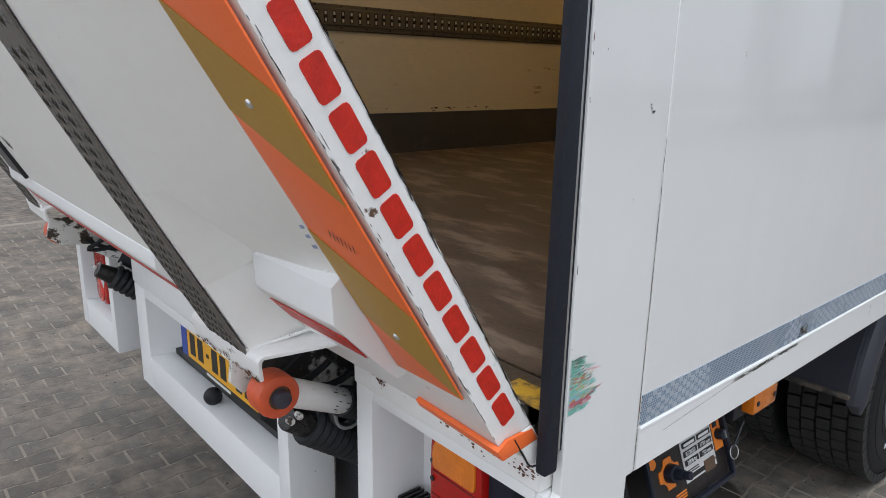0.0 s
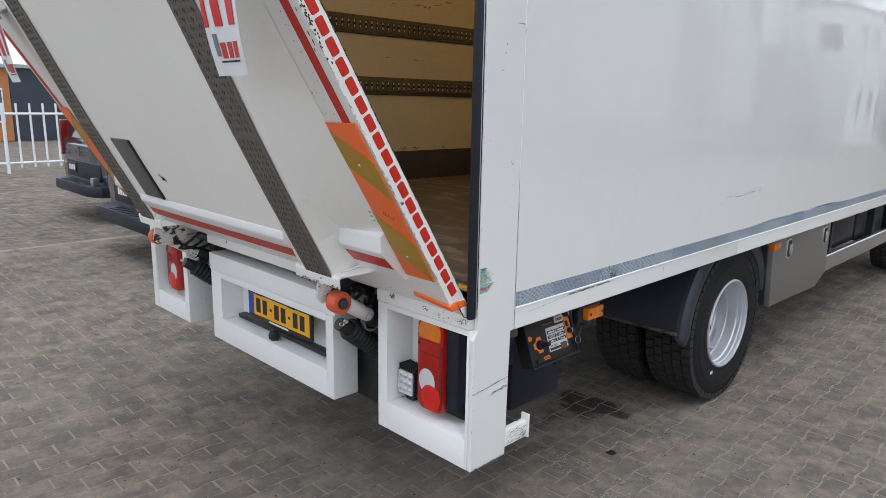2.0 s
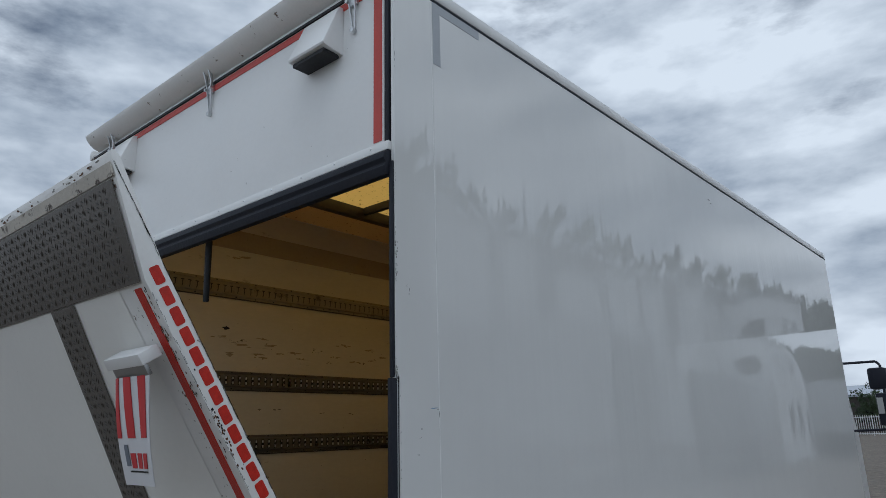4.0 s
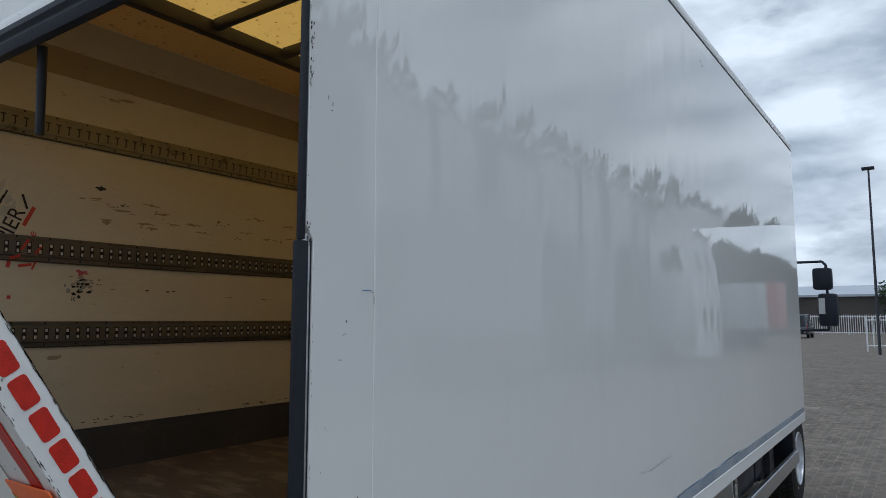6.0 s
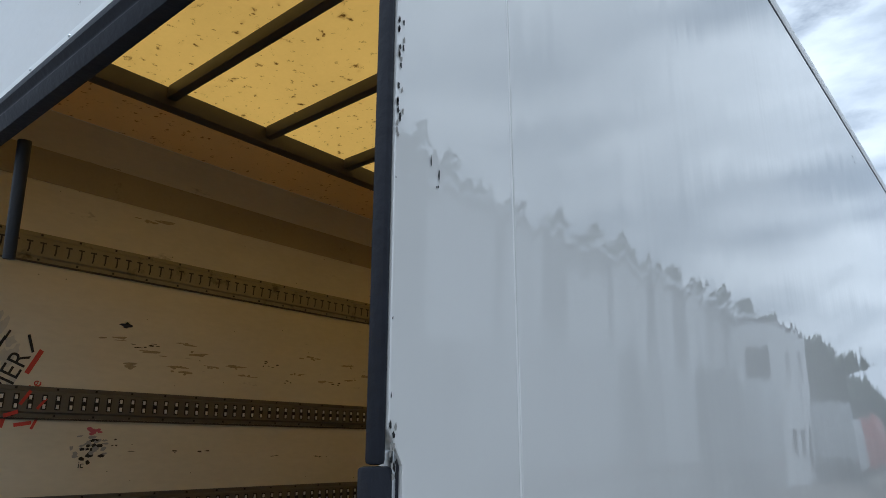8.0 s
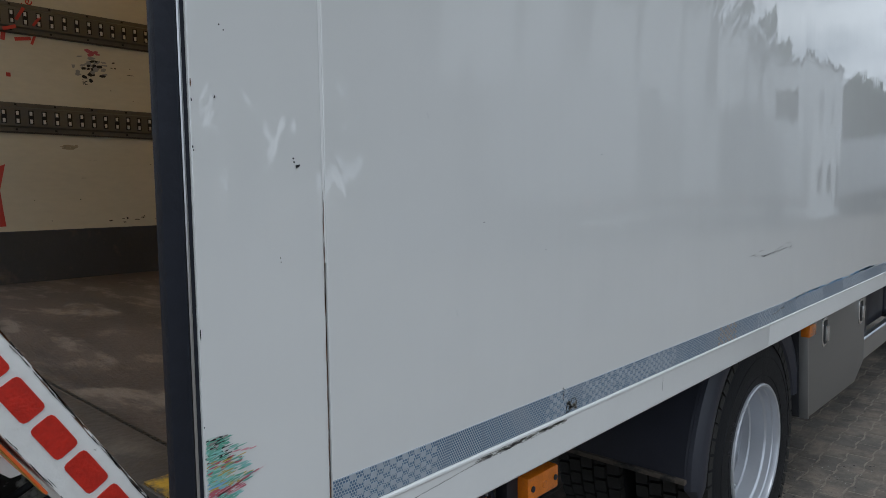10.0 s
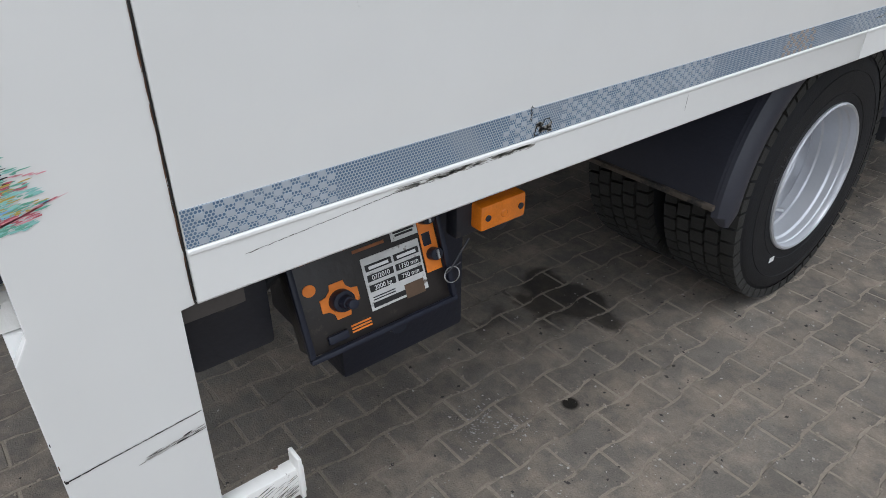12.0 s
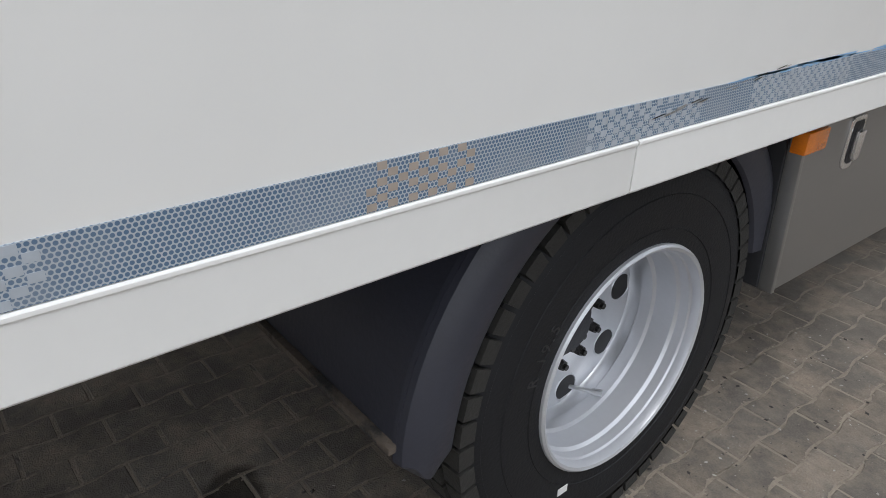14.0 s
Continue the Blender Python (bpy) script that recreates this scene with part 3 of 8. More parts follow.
def upper_door():
    bm = bmesh.new()
    bx(bm, XL + 0.06, -0.045, -0.006, 0.03, 2.735, 3.372)
    door = part("upper_door", bm, WHITE, truck, "white top hinged upper rear door", bev=0.004)
    bm = bmesh.new()
    bx(bm, XL + 0.05, -0.018, -0.014, 0.02, 2.703, 2.735)
    part("door_rail", bm, RAIL, door, bev=0.003)
    bm = bmesh.new()
    prism(bm, [(-0.02, 2.612), (0.008, 2.612), (0.008, 2.703), (-0.012, 2.703), (-0.03, 2.69), (-0.034, 2.668), (-0.022, 2.655), (-0.03, 2.64)], XL + 0.05, -0.018, "x")
    part("bottom_seal", bm, SEAL, door, "thick dark rubber bottom seal", bev=0.003)
    for i in range(13):
        bm = bmesh.new()
        x = -0.10 - 0.19 * i
        tube(bm, (x, -0.014, 2.724), (x, -0.017, 2.724), 0.004, 0.002, seg=8)
        part("rivet", bm, ALU, door)
    bm = bmesh.new()
    bx(bm, -0.040, -0.022, -0.006, 0.01, 2.70, 3.372)
    part("side_gasket", bm, SEAL, door, "black door gasket", bev=0.002)
    bm = bmesh.new()
    bx(bm, -0.092, -0.052, -0.009, -0.006, 2.745, 3.365)
    part("red_tape", bm, REDTAPE, door, "faded red reflective tape")
    bm = bmesh.new()
    bx(bm, -2.43, -0.0925, -0.009, -0.006, 3.335, 3.365)
    part("red_tape", bm, REDTAPE, door, "faded red reflective tape")
    bm = bmesh.new()
    bx(bm, -2.43, -2.39, -0.009, -0.006, 2.745, 3.334)
    part("red_tape", bm, REDTAPE, door, "faded red reflective tape")
    bm = bmesh.new()
    bx(bm, XL + 0.05, -0.02, -0.012, -0.0, 3.372, 3.384)
    part("top_gasket", bm, RUBBER, door)
    for x in (-0.195, -1.185, -2.2):
        bm = bmesh.new()
        # two straps that meet at the foot, a bracket with its barrel at the head
        for d in (-1, 1):
            strap = [(-0.008, 3.215), (-0.014, 3.215), (-0.032, 3.385), (-0.052, 3.44), (-0.046, 3.455), (-0.030, 3.452), (-0.018, 3.39)]
            have = set(bm.verts)
            prism(bm, strap, x - 0.003, x + 0.003, "x")
            for v in bm.verts:
                if v not in have:
                    v.co.x += d * (0.004 + 0.016 * min(1.0, max(0.0, (v.co.z - 3.215) / 0.17)))
        tube(bm, (x - 0.036, -0.047, 3.448), (x + 0.036, -0.047, 3.448), 0.012, seg=14)
        bx(bm, x - 0.022, x + 0.022, -0.02, -0.006, 3.325, 3.365)
        tube(bm, (x, -0.006, 3.222), (x, -0.026, 3.222), 0.011, seg=10)
        for d in (-0.02, 0.02):
            tube(bm, (x + d, -0.018, 3.345), (x + d, -0.036, 3.345), 0.008, seg=10)
        part("door_hinge", bm, ALU, door, "steel strap hinge", bev=0.002)
    for x in (-0.365, -2.03):
        bm = bmesh.new()
        prism(bm, [(-0.006, 3.150), (-0.098, 3.162), (-0.102, 3.170), (-0.03, 3.345), (-0.006, 3.35)], x - 0.105, x + 0.105, "x")
        hood = part("light_hood", bm, WHITE, door, "white sheet metal hood", bev=0.003)
        bm = bmesh.new()
        bx(bm, x - 0.09, x + 0.09, -0.088, -0.014, 3.140, 3.154)
        part("hood_opening", bm, RUBBER, door)
    bm = bmesh.new()
    tube(bm, (-1.225, 0.05, 2.64), (-1.255, 0.07, 2.37), 0.015, 0.013, seg=12)
    part("pull_strap", bm, RUBBER, door, "black pull strap", bev=0.002)


upper_door()


# ---- tail lift ----
PM = Matrix(((1, 0, 0, 0), (0, -0.53, -0.848, 0.02), (0, 0.848, -0.53, 0.985), (0, 0, 0, 1)))
PR, PLX = -0.035, -2.485


def face_n(u):
    return float(np.interp(u, [0.19, 0.5, 0.73, 1.11, 1.405], [0.1675, 0.149, 0.131, 0.09, 0.062]))


def platform():
    bm = bmesh.new()
    # base slab and tapering tip
    prism(bm, [(0.0, 0.004), (0.03, -0.002), (1.42, 0.0), (1.69, -0.02), (1.712, -0.016), (1.712, -0.006), (1.69, 0.004), (1.41, 0.058), (0.08, 0.058), (0.0, 0.022)], PLX, PR, "x")
    plat = tagged(part("lift_platform", bm, WHITE_WORN, None, bev=0.003, m=PM), "white tail lift platform, raised at a slant, worn edges", "tail lift")
    # thick middle face that tapers to the tip
    bm = bmesh.new()
    us = [0.335, 0.375, 0.5, 0.73, 0.92, 1.11, 1.405]
    xs = [(-0.172, 0), (-0.36, 1), (-0.388, 1), (-0.60, 1), (-1.92, 1), (-2.014, 1), (-2.12, 0.5), (-2.348, 0)]
    foot = {(0, 1): (-0.380, 0.15), (0, 2): (-0.422, 1.0), (0, 6): (-2.055, 0.15), (1, 1): (-0.376, 0.30), (1, 2): (-0.418, 1.0), (1, 6): (-2.060, 0.30), (2, 1): (-0.368, 0.80), (2, 2): (-0.405, 1.0), (2, 6): (-2.10, 0.45)}
    rows = []
    for j, u in enumerate(us):
        spots = [foot.get((j, i), xk) for i, xk in enumerate(xs)]
        rows.append([bm.verts.new((x, u, 0.0595 + (face_n(u) - 0.0595) * k)) for x, k in spots])
    for r0, r1 in zip(rows, rows[1:]):
        for i in range(7):
            bm.faces.new((r0[i], r1[i], r1[i + 1], r0[i + 1]))
    low = [bm.verts.new((v.co.x, 0.335, 0.02)) for v in rows[0]]
    for i in range(7):
        bm.faces.new((low[i], rows[0][i], rows[0][i + 1], low[i + 1]))
    part("platform_face", bm, PLATE_FACE, plat, "off-white painted platform underside", m=PM)
    # checker plate: tip and two strips
    slope = -math.atan2(0.054, 0.28)
    tip = PM @ Matrix.Translation((0, 1.408, 0.0625)) @ pose(0, 0, 0, math.degrees(slope))
    bm = bmesh.new()
    bx(bm, -2.47, -0.05, 0.0, 0.246, 0.0, 0.004)
    ck = part("checker_tip", bm, CHECKER, plat, "dark steel checker plate", m=tip, bev=0.001)
    studs(ck, tip, -2.45, -0.06, 0.004, 0.246, 0.004)
    bm = bmesh.new()
    bx(bm, -2.483, -0.037, 0.252, 0.284, -0.002, 0.0012)
    part("tip_edge", bm, mat("worn_dirty_edge", (0.56, 0.52, 0.45), 0.5, vary=0.2, scale=12, bump=0.2, bscale=90, spots=(0.075, 0.052, 0.036), sscale=26, lo=0.57, hi=0.63), plat, "dirty scraped pale tip edge", m=tip)
    for x0, x1 in ((-0.575, -0.427), (-2.01, -1.857)):
        for ua, ub in ((0.195, 0.5), (0.5, 0.73), (0.73, 1.11), (1.11, 1.405)):
            na, nb = face_n(ua), face_n(ub)
            mm = PM @ Matrix.Translation((0, ua, na + 0.002)) @ pose(0, 0, 0, math.degrees(math.atan2(nb - na, ub - ua)))
            bm = bmesh.new()
            bx(bm, x0, x1, 0, math.hypot(ub - ua, nb - na), 0, 0.004)
            st = part("checker_strip", bm, CHECKER, plat, "dark steel checker plate strip", m=mm)
            studs(st, mm, x0 + 0.008, x1 - 0.008, 0.0, math.hypot(ub - ua, nb - na), 0.004)
    # red blocks on both side edges
    for i in range(25):
        u0 = 0.100 + i * 0.0535
        for xa, xb in ((PR, PR + 0.0012), (PLX - 0.0012, PLX)):
            bm = bmesh.new()
            pts = []
            for cu, cn, a0 in ((u0 + 0.041, 0.034, 0), (u0 + 0.006, 0.034, 90), (u0 + 0.006, 0.018, 180), (u0 + 0.041, 0.018, 270)):
                pts += [(cu + 0.005 * math.cos(radians(a0 + d)), cn + 0.005 * math.sin(radians(a0 + d))) for d in (0, 45, 90)]
            prism(bm, pts, xa, xb, "x")
            part("reflector_block", bm, RED, plat, smooth=False, m=PM)
    # chevron boards
    for side in (0, 1):
        x0, x1 = (-0.170, -0.040) if side == 0 else (-2.48, -2.350)
        chevron(plat, x0, x1, 0.185, 0.735, side)
        a, b = (-0.098, -0.066) if side == 0 else (-2.455, -2.42)
        bm = bmesh.new()
        bx(bm, a, b, 0.727, 1.395, 0.0585, 0.0605)
        part("red_stripe", bm, RED, plat, "red reflective stripe", m=PM)
    # cross beam with red tape
    for x0, x1, mid in ((-0.386, -0.173, 0), (-1.83, -0.605, 1), (-2.347, -2.02, 0)):
        bm = bmesh.new()
        pts = [(0.345, 0.05), (0.352, 0.160), (0.325, 0.174), (0.292, 0.166), (0.218, 0.150), (0.19, 0.13), (0.19, 0.05)] if mid else [(0.350, 0.05), (0.346, 0.082), (0.302, 0.106), (0.292, 0.104), (0.215, 0.088), (0.165, 0.075), (0.15, 0.04)]
        prism(bm, pts, x0, x1, "x")
        cb = part("cross_beam", bm, WHITE, plat, "white folded cross beam", bev=0.007 if mid else 0.003, m=PM)
        (ua, na), (ub, nb) = ((0.224, 0.1518), (0.288, 0.1656)) if mid else ((0.222, 0.0905), (0.286, 0.1035))
        mm = PM @ Matrix.Translation((0, ua, na)) @ pose(0, 0, 0, math.degrees(math.atan2(nb - na, ub - ua)))
        bm = bmesh.new()
        bx(bm, x0 + 0.012, x1 - 0.004, 0.004, 0.056, 0.0, 0.0015)
        part("red_tape", bm, RED, cb, m=mm)
    # hinge arms with sloping cheeks, and a shelf folded from sheet below each
    for side in (0, 1):
        def at(x):
            return -2.435 - x if side else x
        bm = bmesh.new()
        rows = []
        for u in (0.196, 0.225, 0.35, 0.42):
            n = face_n(u) - 0.001
            sink = 0.024 if u < 0.2 else 0.0
            rows.append([bm.verts.new((at(x), u - d, k)) for x, d, k in ((-0.615, sink, 0.03), (-0.615, 0.0, n), (-0.422, 0.0, n), (-0.383, sink, 0.072), (-0.383, sink, 0.03))])
        for p, q in zip(rows, rows[1:]):
            for k in range(5):
                bm.faces.new((p[k], p[(k + 1) % 5], q[(k + 1) % 5], q[k]))
        bm.faces.new(rows[0])
        bm.faces.new(rows[-1][::-1])
        bmesh.ops.recalc_face_normals(bm, faces=bm.faces[:])
        arm = part("hinge_arm", bm, PLATE_FACE, plat, "white hinge arm", bev=0.004, m=PM)
        # outline of the sheet from its back edge over the bend to the lip; the end of the lip is set in
        bend = [(0.204 - 0.014 * (1 - math.cos(radians(a))), 0.162 + 0.014 * math.sin(radians(a))) for a in (0, 20, 40, 60, 75)]
        line = [(0.170, 0.060)] + bend + [(0.166, 0.187)]
        right = [-0.305] + [-0.381 - 0.0015 * k for k in range(5)] + [-0.392]
        bm = bmesh.new()
        rows = []
        for k, ((u, n), xr) in enumerate(zip(line, right)):
            a, b = line[max(0, k - 1)], line[min(len(line) - 1, k + 1)]
            t = Vector((b[0] - a[0], b[1] - a[1])).normalized() * 0.006
            rows.append([bm.verts.new((at(x), u + du, n + dn)) for x, du, dn in ((-0.645, 0, 0), (xr, 0, 0), (xr, -t.y, t.x), (-0.645, -t.y, t.x))])
        for p, q in zip(rows, rows[1:]):
            for k in range(4):
                bm.faces.new((p[k], p[(k + 1) % 4], q[(k + 1) % 4], q[k]))
        bm.faces.new(rows[0])
        bm.faces.new(rows[-1][::-1])
        bmesh.ops.recalc_face_normals(bm, faces=bm.faces[:])
        shelf = part("arm_shelf", bm, WHITE_WORN, arm, "chipped white folded shelf", bev=0.0015, m=PM)
        # weld beads where the arm and the beam stand on the shelf
        rw = random.Random(5 + side)
        for p, q in (((-0.615, 0.205, 0.166), (-0.425, 0.205, 0.166)), ((-0.422, 0.203, 0.160), (-0.378, 0.186, 0.083)), ((-0.382, 0.187, 0.082), (-0.312, 0.174, 0.068)), ((-0.383, 0.190, 0.080), (-0.383, 0.335, 0.068)), ((-0.385, 0.345, 0.072), (-0.20, 0.349, 0.062))):
            bm = bmesh.new()
            p, q = Vector((at(p[0]), *p[1:])), Vector((at(q[0]), *q[1:]))
            n = max(4, int((q - p).length / 0.007))
            pts = [p.lerp(q, k / n) + Vector((rw.uniform(-1, 1), rw.uniform(-1, 1), rw.uniform(-1, 1))) * 0.0008 for k in range(n + 1)]
            for a, b in zip(pts, pts[1:]):
                tube(bm, a, b, 0.0026 + 0.001 * rw.random(), seg=8)
            part("weld_bead", bm, WHITE_WORN, shelf, m=PM)
    # orange bumper strips round the lower corners
    for s, x0 in ((1, PR), (-1, PLX)):
        xa, xb = sorted((x0 - s * 0.15, x0 + s * 0.006))
        bm = bmesh.new()
        prism(bm, [(xa, 0.103), (xb, 0.084), (xb, 0.064), (xa, 0.088)] if s > 0 else [(xa, 0.084), (xb, 0.103), (xb, 0.088), (xa, 0.064)], 0.058, 0.066, "z")
        part("edge_bumper", bm, ORANGE, plat, "orange rubber edge bumper", bev=0.002, m=PM)
        xa, xb = sorted((x0 + s * 0.001, x0 + s * 0.007))
        bm = bmesh.new()
        prism(bm, [(0.064, 0.0655), (0.084, 0.0655), (0.084, 0.045), (0.060, 0.004), (0.036, 0.004)], xa, xb, "x")
        part("edge_bumper", bm, ORANGE, plat, "orange rubber edge bumper", bev=0.002, m=PM)
    # rounded lugs that run on below the lower corners
    for xa, xb in ((PR + 0.0012, PR + 0.006), (PLX - 0.006, PLX - 0.0012)):
        bm = bmesh.new()
        pts = [(0.075, 0.034), (0.062, 0.002)] + [(0.018 + 0.016 * math.cos(radians(a)), 0.018 + 0.016 * math.sin(radians(a))) for a in range(270, 90, -20)]
        prism(bm, pts, xa, xb, "x")
        lug = part("hinge_lug", bm, WHITE_WORN, plat, "white rounded hinge lug, dirty rim", bev=0.002, m=PM)
        bm = bmesh.new()
        rim = [(0.075, 0.036)] + [(0.018 + 0.018 * math.cos(radians(a)), 0.018 + 0.018 * math.sin(radians(a))) for a in range(90, 271, 20)] + [(0.06, 0.000)]
        for p, q in zip(rim, rim[1:]):
            tube(bm, (xb if xa > -1 else xa, *p), (xb if xa > -1 else xa, *q), 0.0016, seg=6)
        part("lug_rim", bm, GRIME, lug, "greasy dark rim", m=PM)
    # dark pad beside the strip
    for name, x0, x1, up, mm, lab in (("rubber_pad", -1.735, -1.545, 0.006, PAD, "dark grey pad"), ("pad_edge", -1.545, -1.530, 0.010, BLACK, "black pad edge")):
        bm = bmesh.new()
        ua, ub = 0.358, 0.645
        q = [(x0, ua), (x1, ua), (x1, ub), (x0, ub)]
        lo = [bm.verts.new((x, u, face_n(u) - 0.004)) for x, u in q]
        hi = [bm.verts.new((x, u, face_n(u) + up)) for x, u in q]
        bm.faces.new(hi)
        bm.faces.new(lo[::-1])
        for k in range(4):
            bm.faces.new((lo[k], lo[(k + 1) % 4], hi[(k + 1) % 4], hi[k]))
        part(name, bm, mm, plat, lab, bev=0.002, m=PM)
    return plat


def studs(ck, m, x0, x1, y0, y1, z):
    """Two short ribs a cell, turned by turns as on tread plate; their dark colour holds grime and shade."""
    px, py = 0.0255, 0.0235
    ny, nx = max(1, int((y1 - y0) / py)), max(1, int((x1 - x0) / px))
    bm = bmesh.new()
    for j in range(ny):
        for i in range(nx):
            cx, cy = x0 + (i + 0.5) * px, y0 + (j + 0.5) * py
            a = radians(58 if (i + j) % 2 else -32)
            d = Vector((math.cos(a), math.sin(a), 0))
            n = Vector((-d.y, d.x, 0))
            for k in (-0.5, 0.5):
                c = Vector((cx, cy, z)) + n * k * 0.0092
                L, w = 0.0102, 0.0024
                vs = [bm.verts.new(c + d * L), bm.verts.new(c + n * w), bm.verts.new(c - d * L), bm.verts.new(c - n * w), bm.verts.new(c + Vector((0, 0, 0.0022)))]
                for q in range(4):
                    bm.faces.new((vs[q], vs[(q + 1) % 4], vs[4]))
    tagged(part("tread_ribs", bm, CHECKER_RIB, ck, smooth=False, m=m), kind="stuff")


def clip_band(poly, c0, c1, sl):
    """The part of a convex polygon with c0 <= y - sl * x <= c1."""
    def cut(ps, f):
        res = []
        for p, q in zip(ps, ps[1:] + ps[:1]):
            a, b = f(p), f(q)
            if a >= 0:
                res.append(p)
            if a * b < 0:
                t = a / (a - b)
                res.append((p[0] + t * (q[0] - p[0]), p[1] + t * (q[1] - p[1])))
        return res
    ps = cut(poly, lambda p: p[1] - sl * p[0] - c0)
    return cut(ps, lambda p: c1 - (p[1] - sl * p[0])) if len(ps) > 2 else []


def chevron(plat, x0, x1, u0, u1, side):
    bm = bmesh.new()
    bx(bm, x0, x1, u0, u1, 0.0, 0.003)
    m = PM @ Matrix.Translation((0, 0, 0.0625))
    board = part("chevron_board", bm, ORANGE, plat, "orange and ochre striped marker board", bev=0.001, m=m)
    sl = -0.8 if side == 0 else 0.8
    poly = [(x0 + 0.001, u0 + 0.001), (x1 - 0.001, u0 + 0.001), (x1 - 0.001, u1 - 0.001), (x0 + 0.001, u1 - 0.001)]
    shift = 0.0 if side == 0 else 0.8 * 2.52
    for a, b in ((0.155, 0.295), (0.455, 0.577)):
        ps = clip_band(poly, a + shift, b + shift, sl)
        if len(ps) > 2:
            bm = bmesh.new()
            prism(bm, ps, 0.0032, 0.0040, "z")
            part("stripe", bm, OCHRE, board, "ochre stripe", m=m)


lift = platform()


# ---- rear frame, lamps and number plate ----
def frame_box(name, label, x0, x1, z0, z1, y0, y1, b):
    """A box open to the rear with rims b wide (left, right, bottom, top)."""
    l, r, bo, t = b
    back = boxpart(name, (x0 + l, x1 - r, y1 - 0.006, y1, z0 + bo, z1 - t), WHITE, truck, label, bev=0)
    for nm, d in (("side_rim", (x0, x0 + l, y0, y1, z0, z1)), ("side_rim", (x1 - r, x1, y0, y1, z0, z1)), ("bottom_rim", (x0 + l, x1 - r, y0, y1, z0, z0 + bo)), ("top_rim", (x0 + l, x1 - r, y0, y1, z1 - t, z1))):
        boxpart(nm, d, WHITE, back, bev=0.0025)
    return back


def rear_end():
    bm = bmesh.new()
    bx(bm, -1.80, -0.74, 0.0, 0.11, 0.80, 0.885)
    part("rear_beam", bm, WHITE, truck, "white rear cross beam", bev=0.006)
    for xa, xb in ((XL + 0.05, -2.06), (-1.80, -0.74), (-0.474, -0.02)):
        bm = bmesh.new()
        bx(bm, xa, xb, -0.004, 0.09, 0.932, 0.984)
        part("rear_sill", bm, WHITE_WORN, truck, "scuffed white rear sill", bev=0.005)
    box = frame_box("plate_box", "white recessed number plate bumper box", -1.785, -0.752, 0.449, 0.80, 0.0, 0.12, (0.10, 0.05, 0.115, 0.03))
    bm = bmesh.new()
    bx(bm, -1.66, -0.82, 0.075, 0.112, 0.566, 0.585)
    part("dark_slot", bm, BLACK, box)
    bm = bmesh.new()
    bx(bm, -1.486, -0.962, 0.036, 0.052, 0.626, 0.752)
    plate = part("number_plate", bm, BLACK, truck, "yellow number plate in a black holder", bev=0.005)
    bm = bmesh.new()
    bx(bm, -1.476, -0.972, 0.0345, 0.036, 0.646, 0.744)
    part("plate_face", bm, YELLOW, plate)
    bm = bmesh.new()
    bx(bm, -1.476, -1.432, 0.0335, 0.0345, 0.646, 0.744)
    part("country_band", bm, BLUE, plate)
    for i, (a, w) in enumerate(((-1.410, 0.038), (-1.352, 0.038), (-1.290, 0.016), (-1.252, 0.038), (-1.196, 0.038), (-1.136, 0.016), (-1.098, 0.036), (-1.044, 0.036))):
        bm = bmesh.new()
        hz = 0.034 if w > 0.02 else 0.006
        bx(bm, a, a + w, 0.0336, 0.0344, 0.695 - hz, 0.695 + hz)
        part("plate_bar", bm, BLACK, plate)
    bm = bmesh.new()
    bx(bm, -1.30, -1.14, 0.0355, 0.0360, 0.631, 0.640)
    part("holder_bar", bm, PRINT_WHITE, plate)
    for x in (-1.36, -1.09):
        bm = bmesh.new()
        bx(bm, x - 0.03, x + 0.03, 0.015, 0.06, 0.752, 0.775)
        part("plate_lamp", bm, PLASTIC, box, bev=0.005)
    bm = bmesh.new()
    bmesh.ops.create_icosphere(bm, subdivisions=3, radius=0.026, matrix=Matrix.Translation((-1.251, 0.03, 0.585)))
    part("coupling_plug", bm, RUBBER, box, "black coupling cap")
    for x0, x1, side in ((-0.472, -0.0175, 0), (XL + 0.0565, -2.06, 1)):
        rim = (0.05, 0.012, 0.105, 0.02) if side == 0 else (0.004, 0.05, 0.105, 0.02)
        hb = frame_box("lamp_housing", "white recessed tail lamp housing", x0, x1, 0.449, 0.93, 0.0, 0.13, rim)
        bm = bmesh.new()
        bx(bm, x0 + 0.25, x1 - 0.015, 0.10, 0.1235, 0.555, 0.575)
        part("dark_slot", bm, BLACK, hb)
        lx = -0.286 if side == 0 else XL + 0.286 - 0.128
        tail_lamp(truck, lx, lx + 0.128, 0.580, 0.922, 1 if side == 0 else -1)
    bm = bmesh.new()
    prism(bm, rounded(-0.420, -0.330, 0.582, 0.680, (0.012,) * 4), 0.052, 0.088, "y")
    wl = part("work_lamp", bm, PLASTIC, truck, "square work lamp with clear lens", bev=0.004)
    bm = bmesh.new()
    prism(bm, rounded(-0.415, -0.335, 0.587, 0.675, (0.010,) * 4), 0.046, 0.053, "y")
    part("lens", bm, LENS_CLEAR, wl, "clear lens", bev=0.002)
    for i in range(3):
        for k in range(3):
            bm = bmesh.new()
            tube(bm, (-0.401 + i * 0.026, 0.0465, 0.605 + k * 0.026), (-0.401 + i * 0.026, 0.0435, 0.605 + k * 0.026), 0.011, 0.006, seg=14)
            part("led", bm, ALU, wl)
    for k in range(8):
        bm = bmesh.new()
        bx(bm, -0.416 + k * 0.0115, -0.411 + k * 0.0115, 0.055, 0.108, 0.676, 0.694)
        part("cooling_fin", bm, BLACK, wl)
    bm = bmesh.new()
